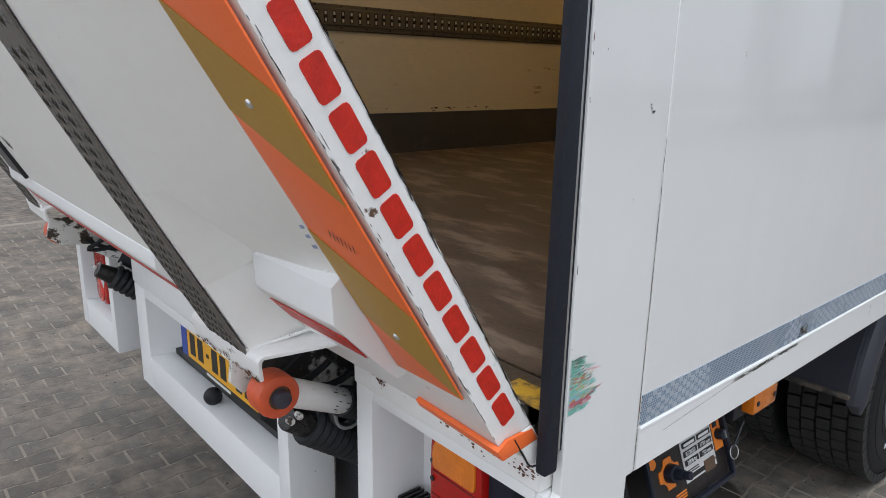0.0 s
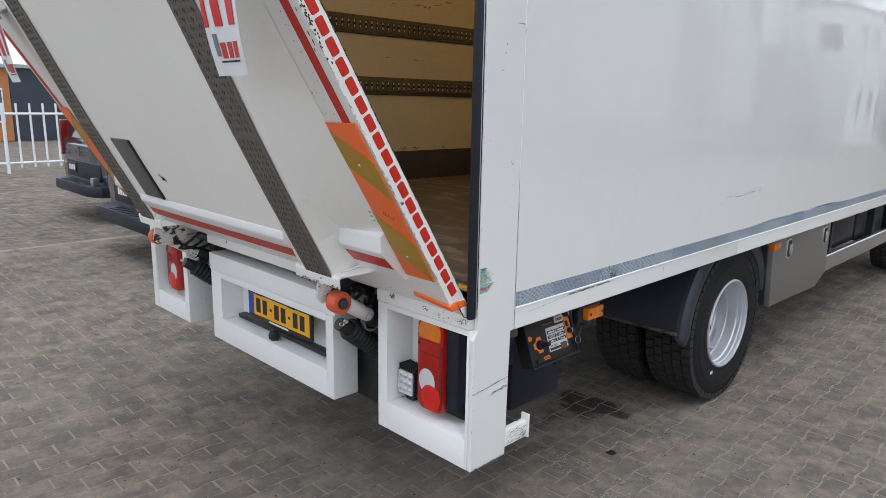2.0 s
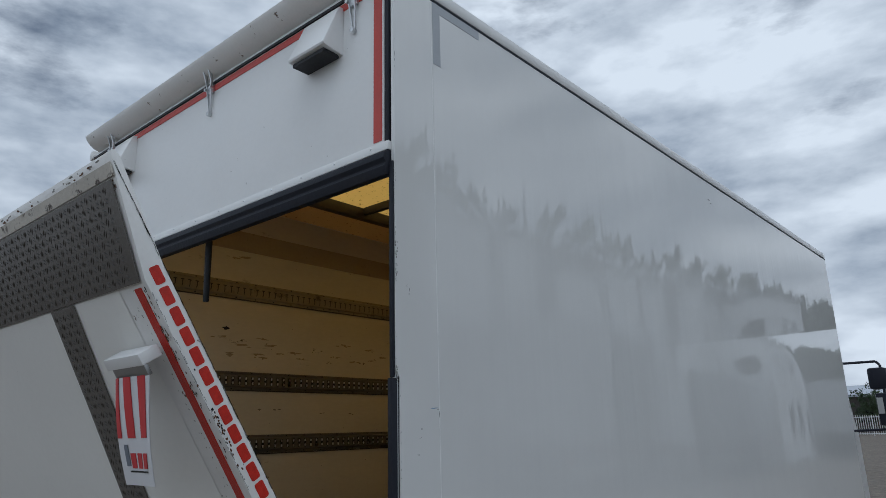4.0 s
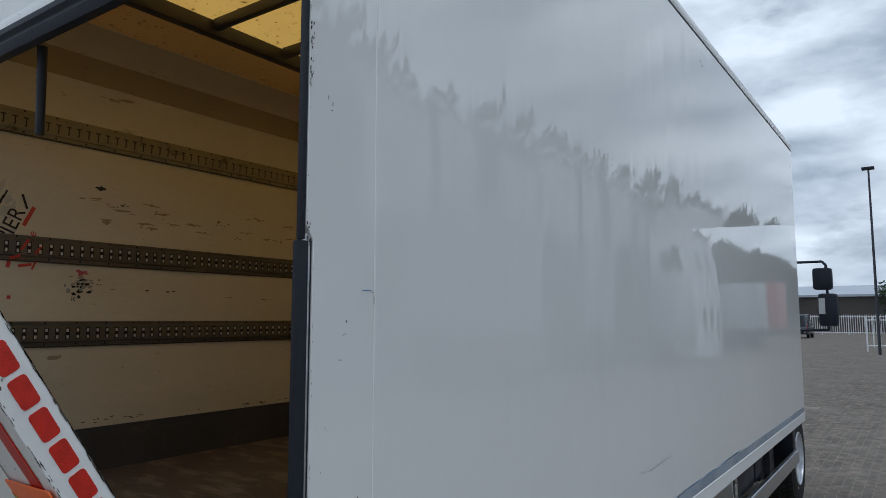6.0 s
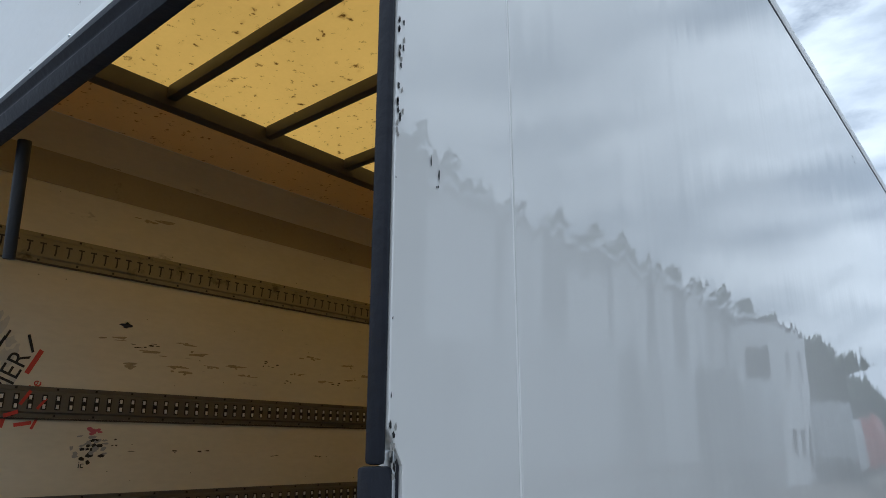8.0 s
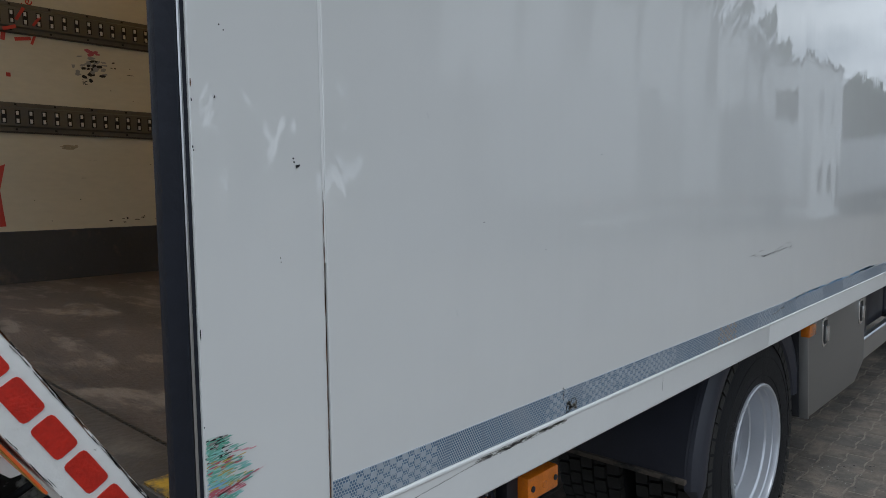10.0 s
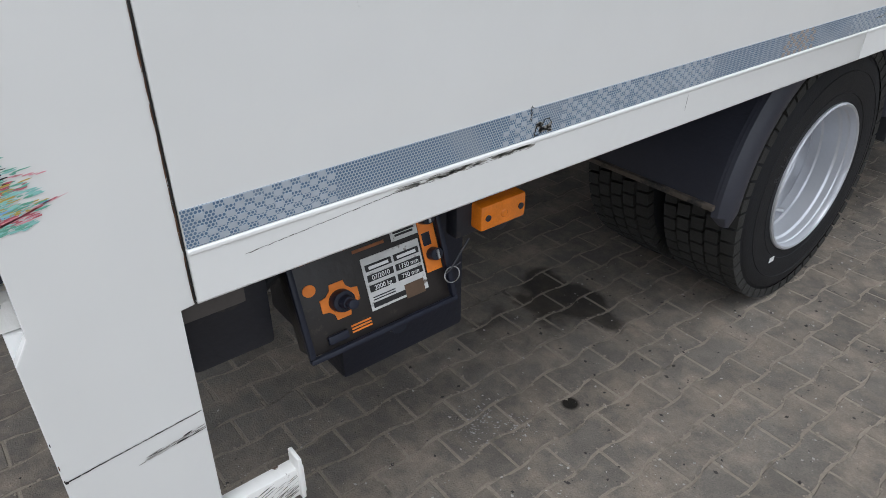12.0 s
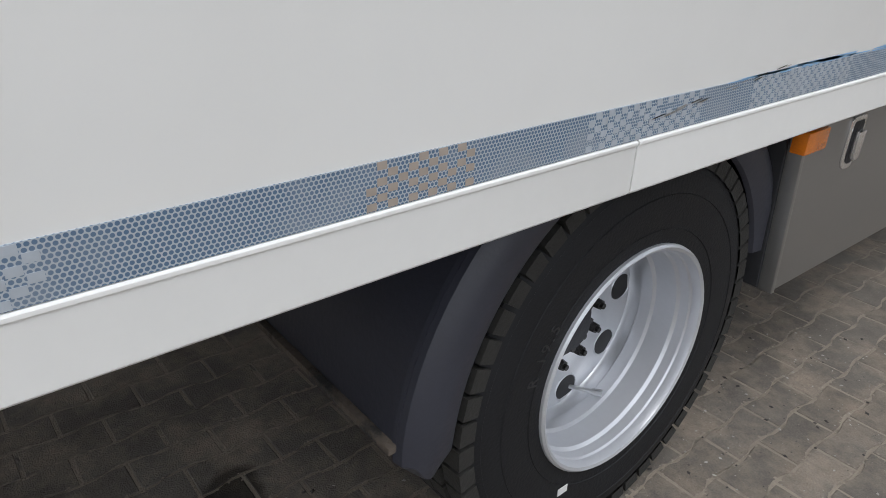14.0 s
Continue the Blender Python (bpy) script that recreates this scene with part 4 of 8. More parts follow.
    bx(bm, -0.395, -0.355, 0.07, 0.124, 0.557, 0.584)
    part("lamp_foot", bm, BLACK, wl, bev=0.003)
    # bracket under the post
    bm = bmesh.new()
    bx(bm, -0.03, -0.004, 0.165, 0.305, 0.475, 0.535)
    bx(bm, -0.03, 0.004, 0.292, 0.300, 0.472, 0.560)
    part("post_bracket", bm, WHITE_WORN, truck, "bent white bracket", bev=0.003)


def rounded(x0, x1, z0, z1, radii, n=5):
    """Outline with its own radius at each corner: lower left, lower right, upper right, upper left."""
    pts = []
    for (cx, cz, a0), r in zip(((x0, z0, 180), (x1, z0, 270), (x1, z1, 0), (x0, z1, 90)), radii):
        ox, oz = (cx + r if cx == x0 else cx - r), (cz + r if cz == z0 else cz - r)
        pts += [(ox + r * math.cos(radians(a0 + 90 * k / n)), oz + r * math.sin(radians(a0 + 90 * k / n))) for k in range(n + 1)]
    return pts


def tail_lamp(parent, x0, x1, z0, z1, s):
    """Tall lamp: amber on top, red below, a half-round clear lens and a round red one at the foot."""
    xi = x0 if s > 0 else x1
    bm = bmesh.new()
    a, b = sorted((x0 + 0.02 * s, x1 + 0.055 * s)) if s > 0 else sorted((x1 - 0.02, x0 - 0.055))
    bx(bm, a, b, 0.040, 0.124, z0 + 0.02, z1 - 0.01)
    lamp = part("tail_lamp", bm, PLASTIC, parent, "multi-chamber tail lamp", bev=0.008)
    h = z1 - z0
    rad = (0.030, 0.034, 0.034, 0.045) if s > 0 else (0.034, 0.030, 0.045, 0.034)
    bm = bmesh.new()
    prism(bm, rounded(x0, x1, z0, z1, rad), 0.022, 0.070, "y")
    part("red_lens", bm, LENS_RED, lamp, "red ribbed lens with rounded corners", bev=0.013)
    bm = bmesh.new()
    za = z0 + 0.765 * h
    prism(bm, rounded(x0 + 0.012, x1 - 0.012, za, z1 - 0.014, (0.008, 0.008, 0.026, 0.036) if s > 0 else (0.008, 0.008, 0.036, 0.026)), 0.0185, 0.027, "y")
    part("turn_lens", bm, LENS_AMBER, lamp, "amber lens", bev=0.003)
    xc = x0 + 0.052 if s > 0 else x1 - 0.052
    bm = bmesh.new()
    prism(bm, [(xc + 0.040 * math.cos(radians(t)), z0 + 0.315 * h + 0.047 * math.sin(radians(t))) for t in range(0, 360, 15)], 0.0206, 0.027, "y")
    part("reverse_lens", bm, LENS_CLEAR, lamp, "clear half-round reversing lens", bev=0.003)
    bm = bmesh.new()
    tube(bm, (x0 + 0.072 if s > 0 else x1 - 0.072, 0.025, z0 + 0.155 * h), (x0 + 0.072 if s > 0 else x1 - 0.072, 0.0190, z0 + 0.155 * h), 0.048, 0.047, seg=36)
    part("fog_lens", bm, mat("bright_red_lens", (0.58, 0.012, 0.006), 0.15, vary=0.35, scale=30, bump=0.15, bscale=200, coat=0.3), lamp, "round brighter red lens", bev=0.003)
    for zz in (0.745, 0.615, 0.455):
        bm = bmesh.new()
        bx(bm, x0 + 0.010, x1 - 0.008, 0.0208, 0.0235, z0 + zz * h - 0.0014, z0 + zz * h + 0.0014)
        part("lens_divider", bm, DARK_RED, lamp)
    bm = bmesh.new()
    bx(bm, (x1 - 0.016 if s > 0 else x0 + 0.004), (x1 - 0.004 if s > 0 else x0 + 0.016), 0.0212, 0.0250, z0 + 0.06 * h, z0 + 0.72 * h)
    part("lens_column", bm, DARK_RED, lamp, "darker edge of the lens", bev=0.001)
    for k in range(11):
        bm = bmesh.new()
        xx = x0 + 0.022 + k * 0.0085
        bx(bm, xx, xx + 0.003, 0.0213, 0.024, z0 + 0.47 * h, z0 + 0.60 * h)
        part("lens_rib", bm, LENS_RED, lamp)
    for zz in (z0 + 0.70 * h, z0 + 0.80 * h):
        bm = bmesh.new()
        tube(bm, (xi + 0.012 * s, 0.0215, zz), (xi + 0.012 * s, 0.019, zz), 0.005, seg=10)
        part("lens_screw", bm, BLACK, lamp)


rear_end()


def ribbed(bm, p0, p1, r0, r1, n, seg=20):
    """One bellows: a tube whose radius swells and shrinks n times from p0 to p1."""
    p0, p1 = Vector(p0), Vector(p1)
    q = (p1 - p0).to_track_quat("X", "Z").to_matrix().to_4x4()
    ln = (p1 - p0).length
    prof = [(0.0, 0.001), (0.0, r1)]
    for k in range(n):
        prof += [(ln * (k + 0.25) / n, r1 + (r0 - r1) * 0.7), (ln * (k + 0.5) / n, r0), (ln * (k + 0.75) / n, r1 + (r0 - r1) * 0.7), (ln * (k + 1) / n, r1)]
    prof.append((ln, 0.001))
    have = set(bm.verts)
    revolve(bm, prof, (0, 0, 0), seg=seg, closed=False)
    bmesh.ops.transform(bm, matrix=Matrix.Translation(p0) @ q, verts=[v for v in bm.verts if v not in have])


def blot_at(bm, c, ey, ez, wy, wz, rng):
    """A small ragged flake lying in the plane of ey and ez."""
    pts = [c + ey * (wy * math.cos(k * 0.9) * rng.uniform(0.6, 1)) + ez * (wz * math.sin(k * 0.9) * rng.uniform(0.6, 1)) for k in range(7)]
    bm.faces.new([bm.verts.new(p) for p in pts])


def lift_gear():
    gear = thing("tail_lift_gear", "greasy tail lift arms and rams under the sill", "lift gear", at=(-1.26, 0.1, 0.8))
    rng = random.Random(31)
    for sx in (-0.492, -2.02):
        s = 1 if sx > -1 else -1
        ry, rz = -0.158, 0.950
        bm = bmesh.new()
        prof = [(-0.026, 0.021), (-0.026, 0.033), (-0.023, 0.038), (-0.016, 0.0395), (0.016, 0.0395), (0.023, 0.038), (0.026, 0.033), (0.026, 0.021)]
        revolve(bm, prof, (sx, ry, rz), seg=36)
        r = part("roller", bm, POLY, gear, "orange polyurethane roller")
        bm = bmesh.new()
        tube(bm, (sx - s * 0.035, ry, rz), (sx + s * 0.024, ry, rz), 0.0215, seg=24)
        part("roller_bush", bm, RUST, r, "rusty steel bush", bev=0.002)
        bm = bmesh.new()
        tube(bm, (sx + s * 0.024, ry, rz), (sx + s * 0.040, ry, rz), 0.0165, 0.0155, seg=6 if s < 0 else 20)
        part("roller_bolt", bm, MUD, r, bev=0.003)
        p0, p1 = Vector((sx - s * 0.006, -0.133, 0.942)), Vector((sx - s * 0.066, 0.026, 0.848))
        bm = bmesh.new()
        tube(bm, p0, p1, 0.0265, seg=24)
        arm = part("lift_arm", bm, WHITE_WORN, gear, "chipped white round arm", bev=0.004)
        bm = bmesh.new()
        axis = (p1 - p0).normalized()
        across = axis.cross(Vector((0, 0, 1))).normalized()
        for k in range(70):
            t, a = 1 - 0.38 * rng.random() ** 2, rng.uniform(0, 6.28)
            d = across * math.cos(a) + axis.cross(across) * math.sin(a)
            blot_at(bm, p0.lerp(p1, t) + d * 0.0268, axis, d.cross(axis), 0.003 + 0.009 * rng.random(), 0.0008 + 0.0014 * rng.random(), rng)
        tagged(part("paint_wear", bm, GRIME, arm, smooth=False), kind="stuff")
        bm = bmesh.new()
        tube(bm, p1 - axis * 0.012, p1 + axis * 0.050, 0.031, 0.036, seg=24)
        part("arm_collar", bm, RUBBER, gear, "greasy black collar", bev=0.004)
        bm = bmesh.new()
        revolve(bm, [(-0.012, 0.030), (-0.012, 0.038), (0.012, 0.038), (0.012, 0.030)], (sx - s * 0.075, 0.040, 0.820), seg=24)
        part("arm_clip", bm, ALU, gear, "bright worn clip", bev=0.002)
        bm = bmesh.new()
        ribbed(bm, (sx - s * 0.118, -0.032, 0.797), (sx - s * 0.140, 0.135, 0.668), 0.043, 0.036, 10)
        ram = part("ram_bellows", bm, RUBBER, gear, "black ribbed ram bellows")
        bm = bmesh.new()
        tube(bm, (sx - s * 0.112, -0.078, 0.826), (sx - s * 0.118, -0.028, 0.795), 0.024, 0.030, seg=16)
        part("ram_eye", bm, GRIME, ram, "oily ram eye", bev=0.004)
        for dz in (0.0, 0.018):
            bm = bmesh.new()
            tube(bm, (sx - s * 0.100, -0.080 + dz, 0.830 + 0.3 * dz), (sx - s * 0.082, -0.080 + dz, 0.830 + 0.3 * dz), 0.008, seg=6)
            part("ram_nut", bm, RUSTY_WHITE, ram, "pale rusty nut", bev=0.003)
        bm = bmesh.new()
        prism(bm, [(-0.205, 1.015), (-0.212, 0.965), (-0.190, 0.938), (-0.165, 0.945), (-0.150, 0.985), (-0.12, 1.03)] if s > 0 else [(-0.19, 1.005), (-0.205, 0.945), (-0.165, 0.915), (-0.08, 0.905), (-0.03, 0.935), (-0.05, 1.005)], sx - s * 0.062, sx - s * 0.050, "x")
        part("arm_plate", bm, RUSTY_WHITE, gear, "rusty white arm plate", bev=0.003)
        if s > 0:
            bm = bmesh.new()
            prism(bm, [(-0.12, 0.985), (-0.14, 0.93), (-0.06, 0.87), (0.14, 0.80), (0.14, 0.985)], sx - 0.142, sx - 0.130, "x")
            part("inner_plate", bm, GREASY_WHITE, gear, "greasy white inner plate", bev=0.003)
        bm = bmesh.new()
        tube(bm, (sx - s * 0.20, 0.03, 0.945), (sx - s * 0.065, 0.03, 0.940), 0.020, seg=16)
        part("pivot_shaft", bm, GRIME, gear)
        bm = bmesh.new()
        xa, xb = (-0.80, -0.478) if s > 0 else (-2.05, -1.74)
        bx(bm, xa, xb, 0.15, 0.26, 0.42, 0.96)
        part("lift_bracket", bm, CHASSIS, gear, "dark lift bracket", bev=0.006)
        # hoses looping behind the arm
        for k in range(3):
            bm = bmesh.new()
            pts = [Vector((sx - s * (0.09 + 0.02 * k), -0.10 + 0.22 * t, 0.93 - 0.05 * math.sin(t * 3.1 + k) + 0.012 * k)) for t in [q / 8 for q in range(9)]]
            for p, q in zip(pts, pts[1:]):
                tube(bm, p, q, 0.007, seg=8)
            part("hose", bm, RUBBER, gear)


lift_gear()


# ---- running gear ----
WY, WZ, TR = 2.225, 0.442, 0.442


def wheel_at(y, z, x0, width, name_label, outer=True):
    w = thing("wheel", name_label, "", at=(x0 - width / 2, y, z))
    w.parent = truck
    w.matrix_parent_inverse = truck.matrix_world.inverted()
    W = width
    bm = bmesh.new()
    prof = [(0, 0.250), (0.003, 0.29), (0.006, 0.345), (0.0, 0.385), (-0.010, 0.408), (-0.022, 0.422), (-W + 0.022, 0.422), (-W + 0.012, 0.412), (-W, 0.385), (-W - 0.006, 0.345), (-W - 0.003, 0.30), (-W, 0.250), (-W + 0.02, 0.236), (-0.02, 0.236)]
    revolve(bm, prof, (x0, y, z), seg=72)
    tyre = part("tyre", bm, TYRE, w, "black tyre with worn tread")
    bm = bmesh.new()
    rows = 5
    cw = (W - 0.008) / rows
    n = 52
    for r in range(rows):
        for k in range(n):
            a0 = 2 * math.pi * (k + (0.5 if r % 2 else 0.0)) / n
            a1 = a0 + 2 * math.pi / n * 0.82
            xa, xb = x0 - 0.004 - r * cw - (0.004 if r else 0), x0 - 0.004 - (r + 1) * cw + 0.004
            ro = TR if 0 < r < rows - 1 else TR - 0.004
            lo, hi = [], []
            for a, x in ((a0, xa), (a1, xa), (a1 + 0.012, xb), (a0 + 0.012, xb)):
                lo.append(bm.verts.new((x, y + 0.405 * math.cos(a), z + 0.405 * math.sin(a))))
                hi.append(bm.verts.new((x, y + ro * math.cos(a), z + ro * math.sin(a))))
            bm.faces.new(hi)
            for i in range(4):
                bm.faces.new((lo[i], lo[(i + 1) % 4], hi[(i + 1) % 4], hi[i]))
    tagged(part("tread", bm, TREAD, w, smooth=False), kind="stuff")
    bm = bmesh.new()
    if outer:
        prof = [(-0.002, 0.253), (0.006, 0.252), (0.010, 0.247), (0.007, 0.241), (-0.002, 0.2385), (-0.014, 0.238), (-0.018, 0.2345), (-0.038, 0.233), (-0.045, 0.2275), (-0.070, 0.226), (-0.094, 0.2245), (-0.099, 0.2165), (-0.128, 0.2165), (-0.133, 0.2245), (-0.150, 0.226), (-0.160, 0.2245), (-0.165, 0.2215), (-0.1665, 0.16), (-0.160, 0.14), (-0.160, 0.060), (-0.195, 0.060), (-0.21, 0.20), (-0.19, 0.235), (-0.06, 0.24), (-0.01, 0.244)]
    else:
        prof = [(-0.002, 0.264), (0.006, 0.255), (-0.03, 0.235), (-W + 0.03, 0.225), (-W, 0.255), (-W, 0.20), (-0.03, 0.20)]
    revolve(bm, prof, (x0, y, z), seg=72)
    rim = part("rim", bm, RIM, w, "silver painted deep dish rim")
    if outer:
        for k in range(8):
            a = radians(10 + 45 * k)
            bm = bmesh.new()
            tube(bm, (x0 - 0.1652, y + 0.187 * math.cos(a), z + 0.187 * math.sin(a)), (x0 - 0.169, y + 0.187 * math.cos(a), z + 0.187 * math.sin(a)), 0.032, seg=24)
            part("vent_hole", bm, BLACK, w)
            bm = bmesh.new()
            revolve(bm, [(0.0, 0.0320), (0.003, 0.0335), (0.0, 0.0355)], (x0 - 0.1665, y + 0.187 * math.cos(a), z + 0.187 * math.sin(a)), seg=24)
            part("hole_rim", bm, RIM, w)
        for k in range(10):
            a = radians(14 + 36 * k)
            c = Vector((x0 - 0.160, y + 0.098 * math.cos(a), z + 0.098 * math.sin(a)))
            bm = bmesh.new()
            tube(bm, c, c + Vector((0.014, 0, 0)), 0.013, 0.012, seg=6)
            tube(bm, c + Vector((0.014, 0, 0)), c + Vector((0.022, 0, 0)), 0.007, seg=12)
            part("wheel_nut", bm, GRIME, w)
        bm = bmesh.new()
        revolve(bm, [(-0.21, 0.0), (-0.21, 0.078), (-0.158, 0.078), (-0.152, 0.072), (-0.152, 0.055), (-0.135, 0.050), (-0.133, 0.0)], (x0, y, z), seg=40, closed=False)
        hub = part("hub", bm, CHASSIS, w, "dark oily hub")
        for k in range(10):
            a = radians(32 + 36 * k)
            bm = bmesh.new()
            tube(bm, (x0 - 0.153, y + 0.064 * math.cos(a), z + 0.064 * math.sin(a)), (x0 - 0.143, y + 0.064 * math.cos(a), z + 0.064 * math.sin(a)), 0.007, seg=6)
            part("hub_bolt", bm, GRIME, hub)
        def wheel_point(dx, r, deg):
            return (x0 + dx, y + r * math.cos(radians(deg)), z + r * math.sin(radians(deg)))
        bm = bmesh.new()
        tube(bm, wheel_point(-0.166, 0.195, 284), wheel_point(-0.118, 0.199, 291), 0.0050, seg=10)
        tube(bm, wheel_point(-0.118, 0.199, 291), wheel_point(-0.098, 0.200, 294), 0.0078, seg=10)
        part("valve_stem", bm, ALU, w)
        bm = bmesh.new()
        a = radians(238)
        c = Vector((x0 + 0.004, y + 0.295 * math.cos(a), z + 0.295 * math.sin(a)))
        bx(bm, c.x, c.x + 0.0015, c.y - 0.014, c.y + 0.014, c.z - 0.009, c.z + 0.009)
        part("tyre_label", bm, PRINT_WHITE, w, "small white label")
        # raised size marking and rings on the sidewall
        for ch, deg in (("R", 165), ("1", 156.5), ("9", 152), (".", 148.5), ("5", 145)):
            a = radians(deg)
            M = Matrix.Translation((x0 + 0.0035, y + 0.293 * math.cos(a), z + 0.293 * math.sin(a))) @ pose(0, 0, 0, deg - 90, 0, 0) @ pose(0, 0, 0, 0, 0, 90)
            lettering("size_mark", ch, 0.034, SIDEMARK, w, M, thick=0.0012)
        for rr in (0.283, 0.352, 0.392):
            bm = bmesh.new()
            revolve(bm, [(0.0, rr - 0.0015), (0.0022 if rr < 0.39 else 0.0008, rr), (0.0, rr + 0.0015)], (x0 + (0.002 if rr < 0.3 else 0.0045 if rr < 0.36 else -0.003), y, z), seg=72)
            part("sidewall_ring", bm, TYRE, w)
    return w


wheel_at(WY, WZ, -0.112, 0.265, "outer twin rear truck wheel, silver rim")
wheel_at(WY, WZ, -0.43, 0.265, "inner twin rear truck wheel", outer=False)
wheel_at(WY, WZ, XL + 0.112 + 0.265, 0.265, "far side rear truck wheel", outer=False)
wheel_at(6.75, WZ, -0.16, 0.265, "front truck wheel, silver rim")
wheel_at(6.75, WZ, XL + 0.16 + 0.265, 0.265, "far side front truck wheel", outer=False)


def chassis():
    bm = bmesh.new()
    for x in (-0.92, -1.62):
        bx(bm, x - 0.04, x + 0.04, 0.14, 7.4, 0.62, 0.86)
    for y in (0.5, 1.5, 3.0, 4.5):
        bx(bm, -1.6, -0.9, y, y + 0.08, 0.66, 0.84)
    bx(bm, -2.08, -0.44, WY - 0.07, WY + 0.07, WZ - 0.07, WZ + 0.07)
    part("chassis_frame", bm, CHASSIS, truck, "dark steel chassis frame", bev=0.006)
    bm = bmesh.new()
    for i in range(16):
        bx(bm, -2.46, -0.055, 0.25 + i * 0.36, 0.31 + i * 0.36, 0.90, 1.015)
    bx(bm, -2.47, -0.052, 0.2, LEN - 0.05, 1.0, 1.0195)
    part("underfloor", bm, CHASSIS, truck, "dark floor cross members")


chassis()


def mudguard(y, z, x0, x1):
    def arc(a0, a1, r0, r1, xa, xb, n=28):
        bm = bmesh.new()
        pts = []
        for i in range(n + 1):
            a = radians(a0 + (a1 - a0) * i / n)
            pts.append([bm.verts.new((x, y + r * math.cos(a), z + r * math.sin(a))) for x, r in ((xa, r0), (xb, r0), (xb, r1), (xa, r1))])
        for p, q in zip(pts, pts[1:]):
            for k in range(4):
                bm.faces.new((p[k], p[(k + 1) % 4], q[(k + 1) % 4], q[k]))
        bm.faces.new(pts[0])
        bm.faces.new(pts[-1][::-1])
        return bm
    mg = part("mudguard", arc(20, 175, 0.541, 0.551, x1, x0 - 0.02), MUD, truck, "grey black plastic mudguard")
    bm = bmesh.new()
    prof = [(-0.030, 0.552), (-0.008, 0.548), (0.008, 0.532), (0.016, 0.505), (0.014, 0.475), (0.006, 0.456), (-0.004, 0.451), (-0.004, 0.459), (0.003, 0.480), (0.003, 0.505), (-0.008, 0.528), (-0.030, 0.541)]
    rows = []
    for i in range(41):
        a = 14 + (181.5 - 14) * i / 40
        end = max(0.0, (a - 176) / 5.5)
        mid = 0.500
        rows.append([bm.verts.new((x0 + px * (1 - 0.5 * end), y + (mid + (r - mid) * math.sqrt(max(0.05, 1 - end ** 2))) * math.cos(radians(a)), z + (mid + (r - mid) * math.sqrt(max(0.05, 1 - end ** 2))) * math.sin(radians(a)))) for px, r in prof])
    n = len(prof)
    for p, q in zip(rows, rows[1:]):
        for k in range(n):
            bm.faces.new((p[k], p[(k + 1) % n], q[(k + 1) % n], q[k]))
    bm.faces.new(rows[0])
    bm.faces.new(rows[-1][::-1])
    part("mudguard_lip", bm, MUD, mg, "rounded grey lip")
    bm = bmesh.new()
    bx(bm, x1, x0 - 0.020, y - 0.562, y - 0.540, z + 0.046, z + 0.062)
    part("flap_bar", bm, DIRTY_EDGE, mg, "dirty scraped flap edge", bev=0.004)


mudguard(WY, WZ, -0.12, -0.72)


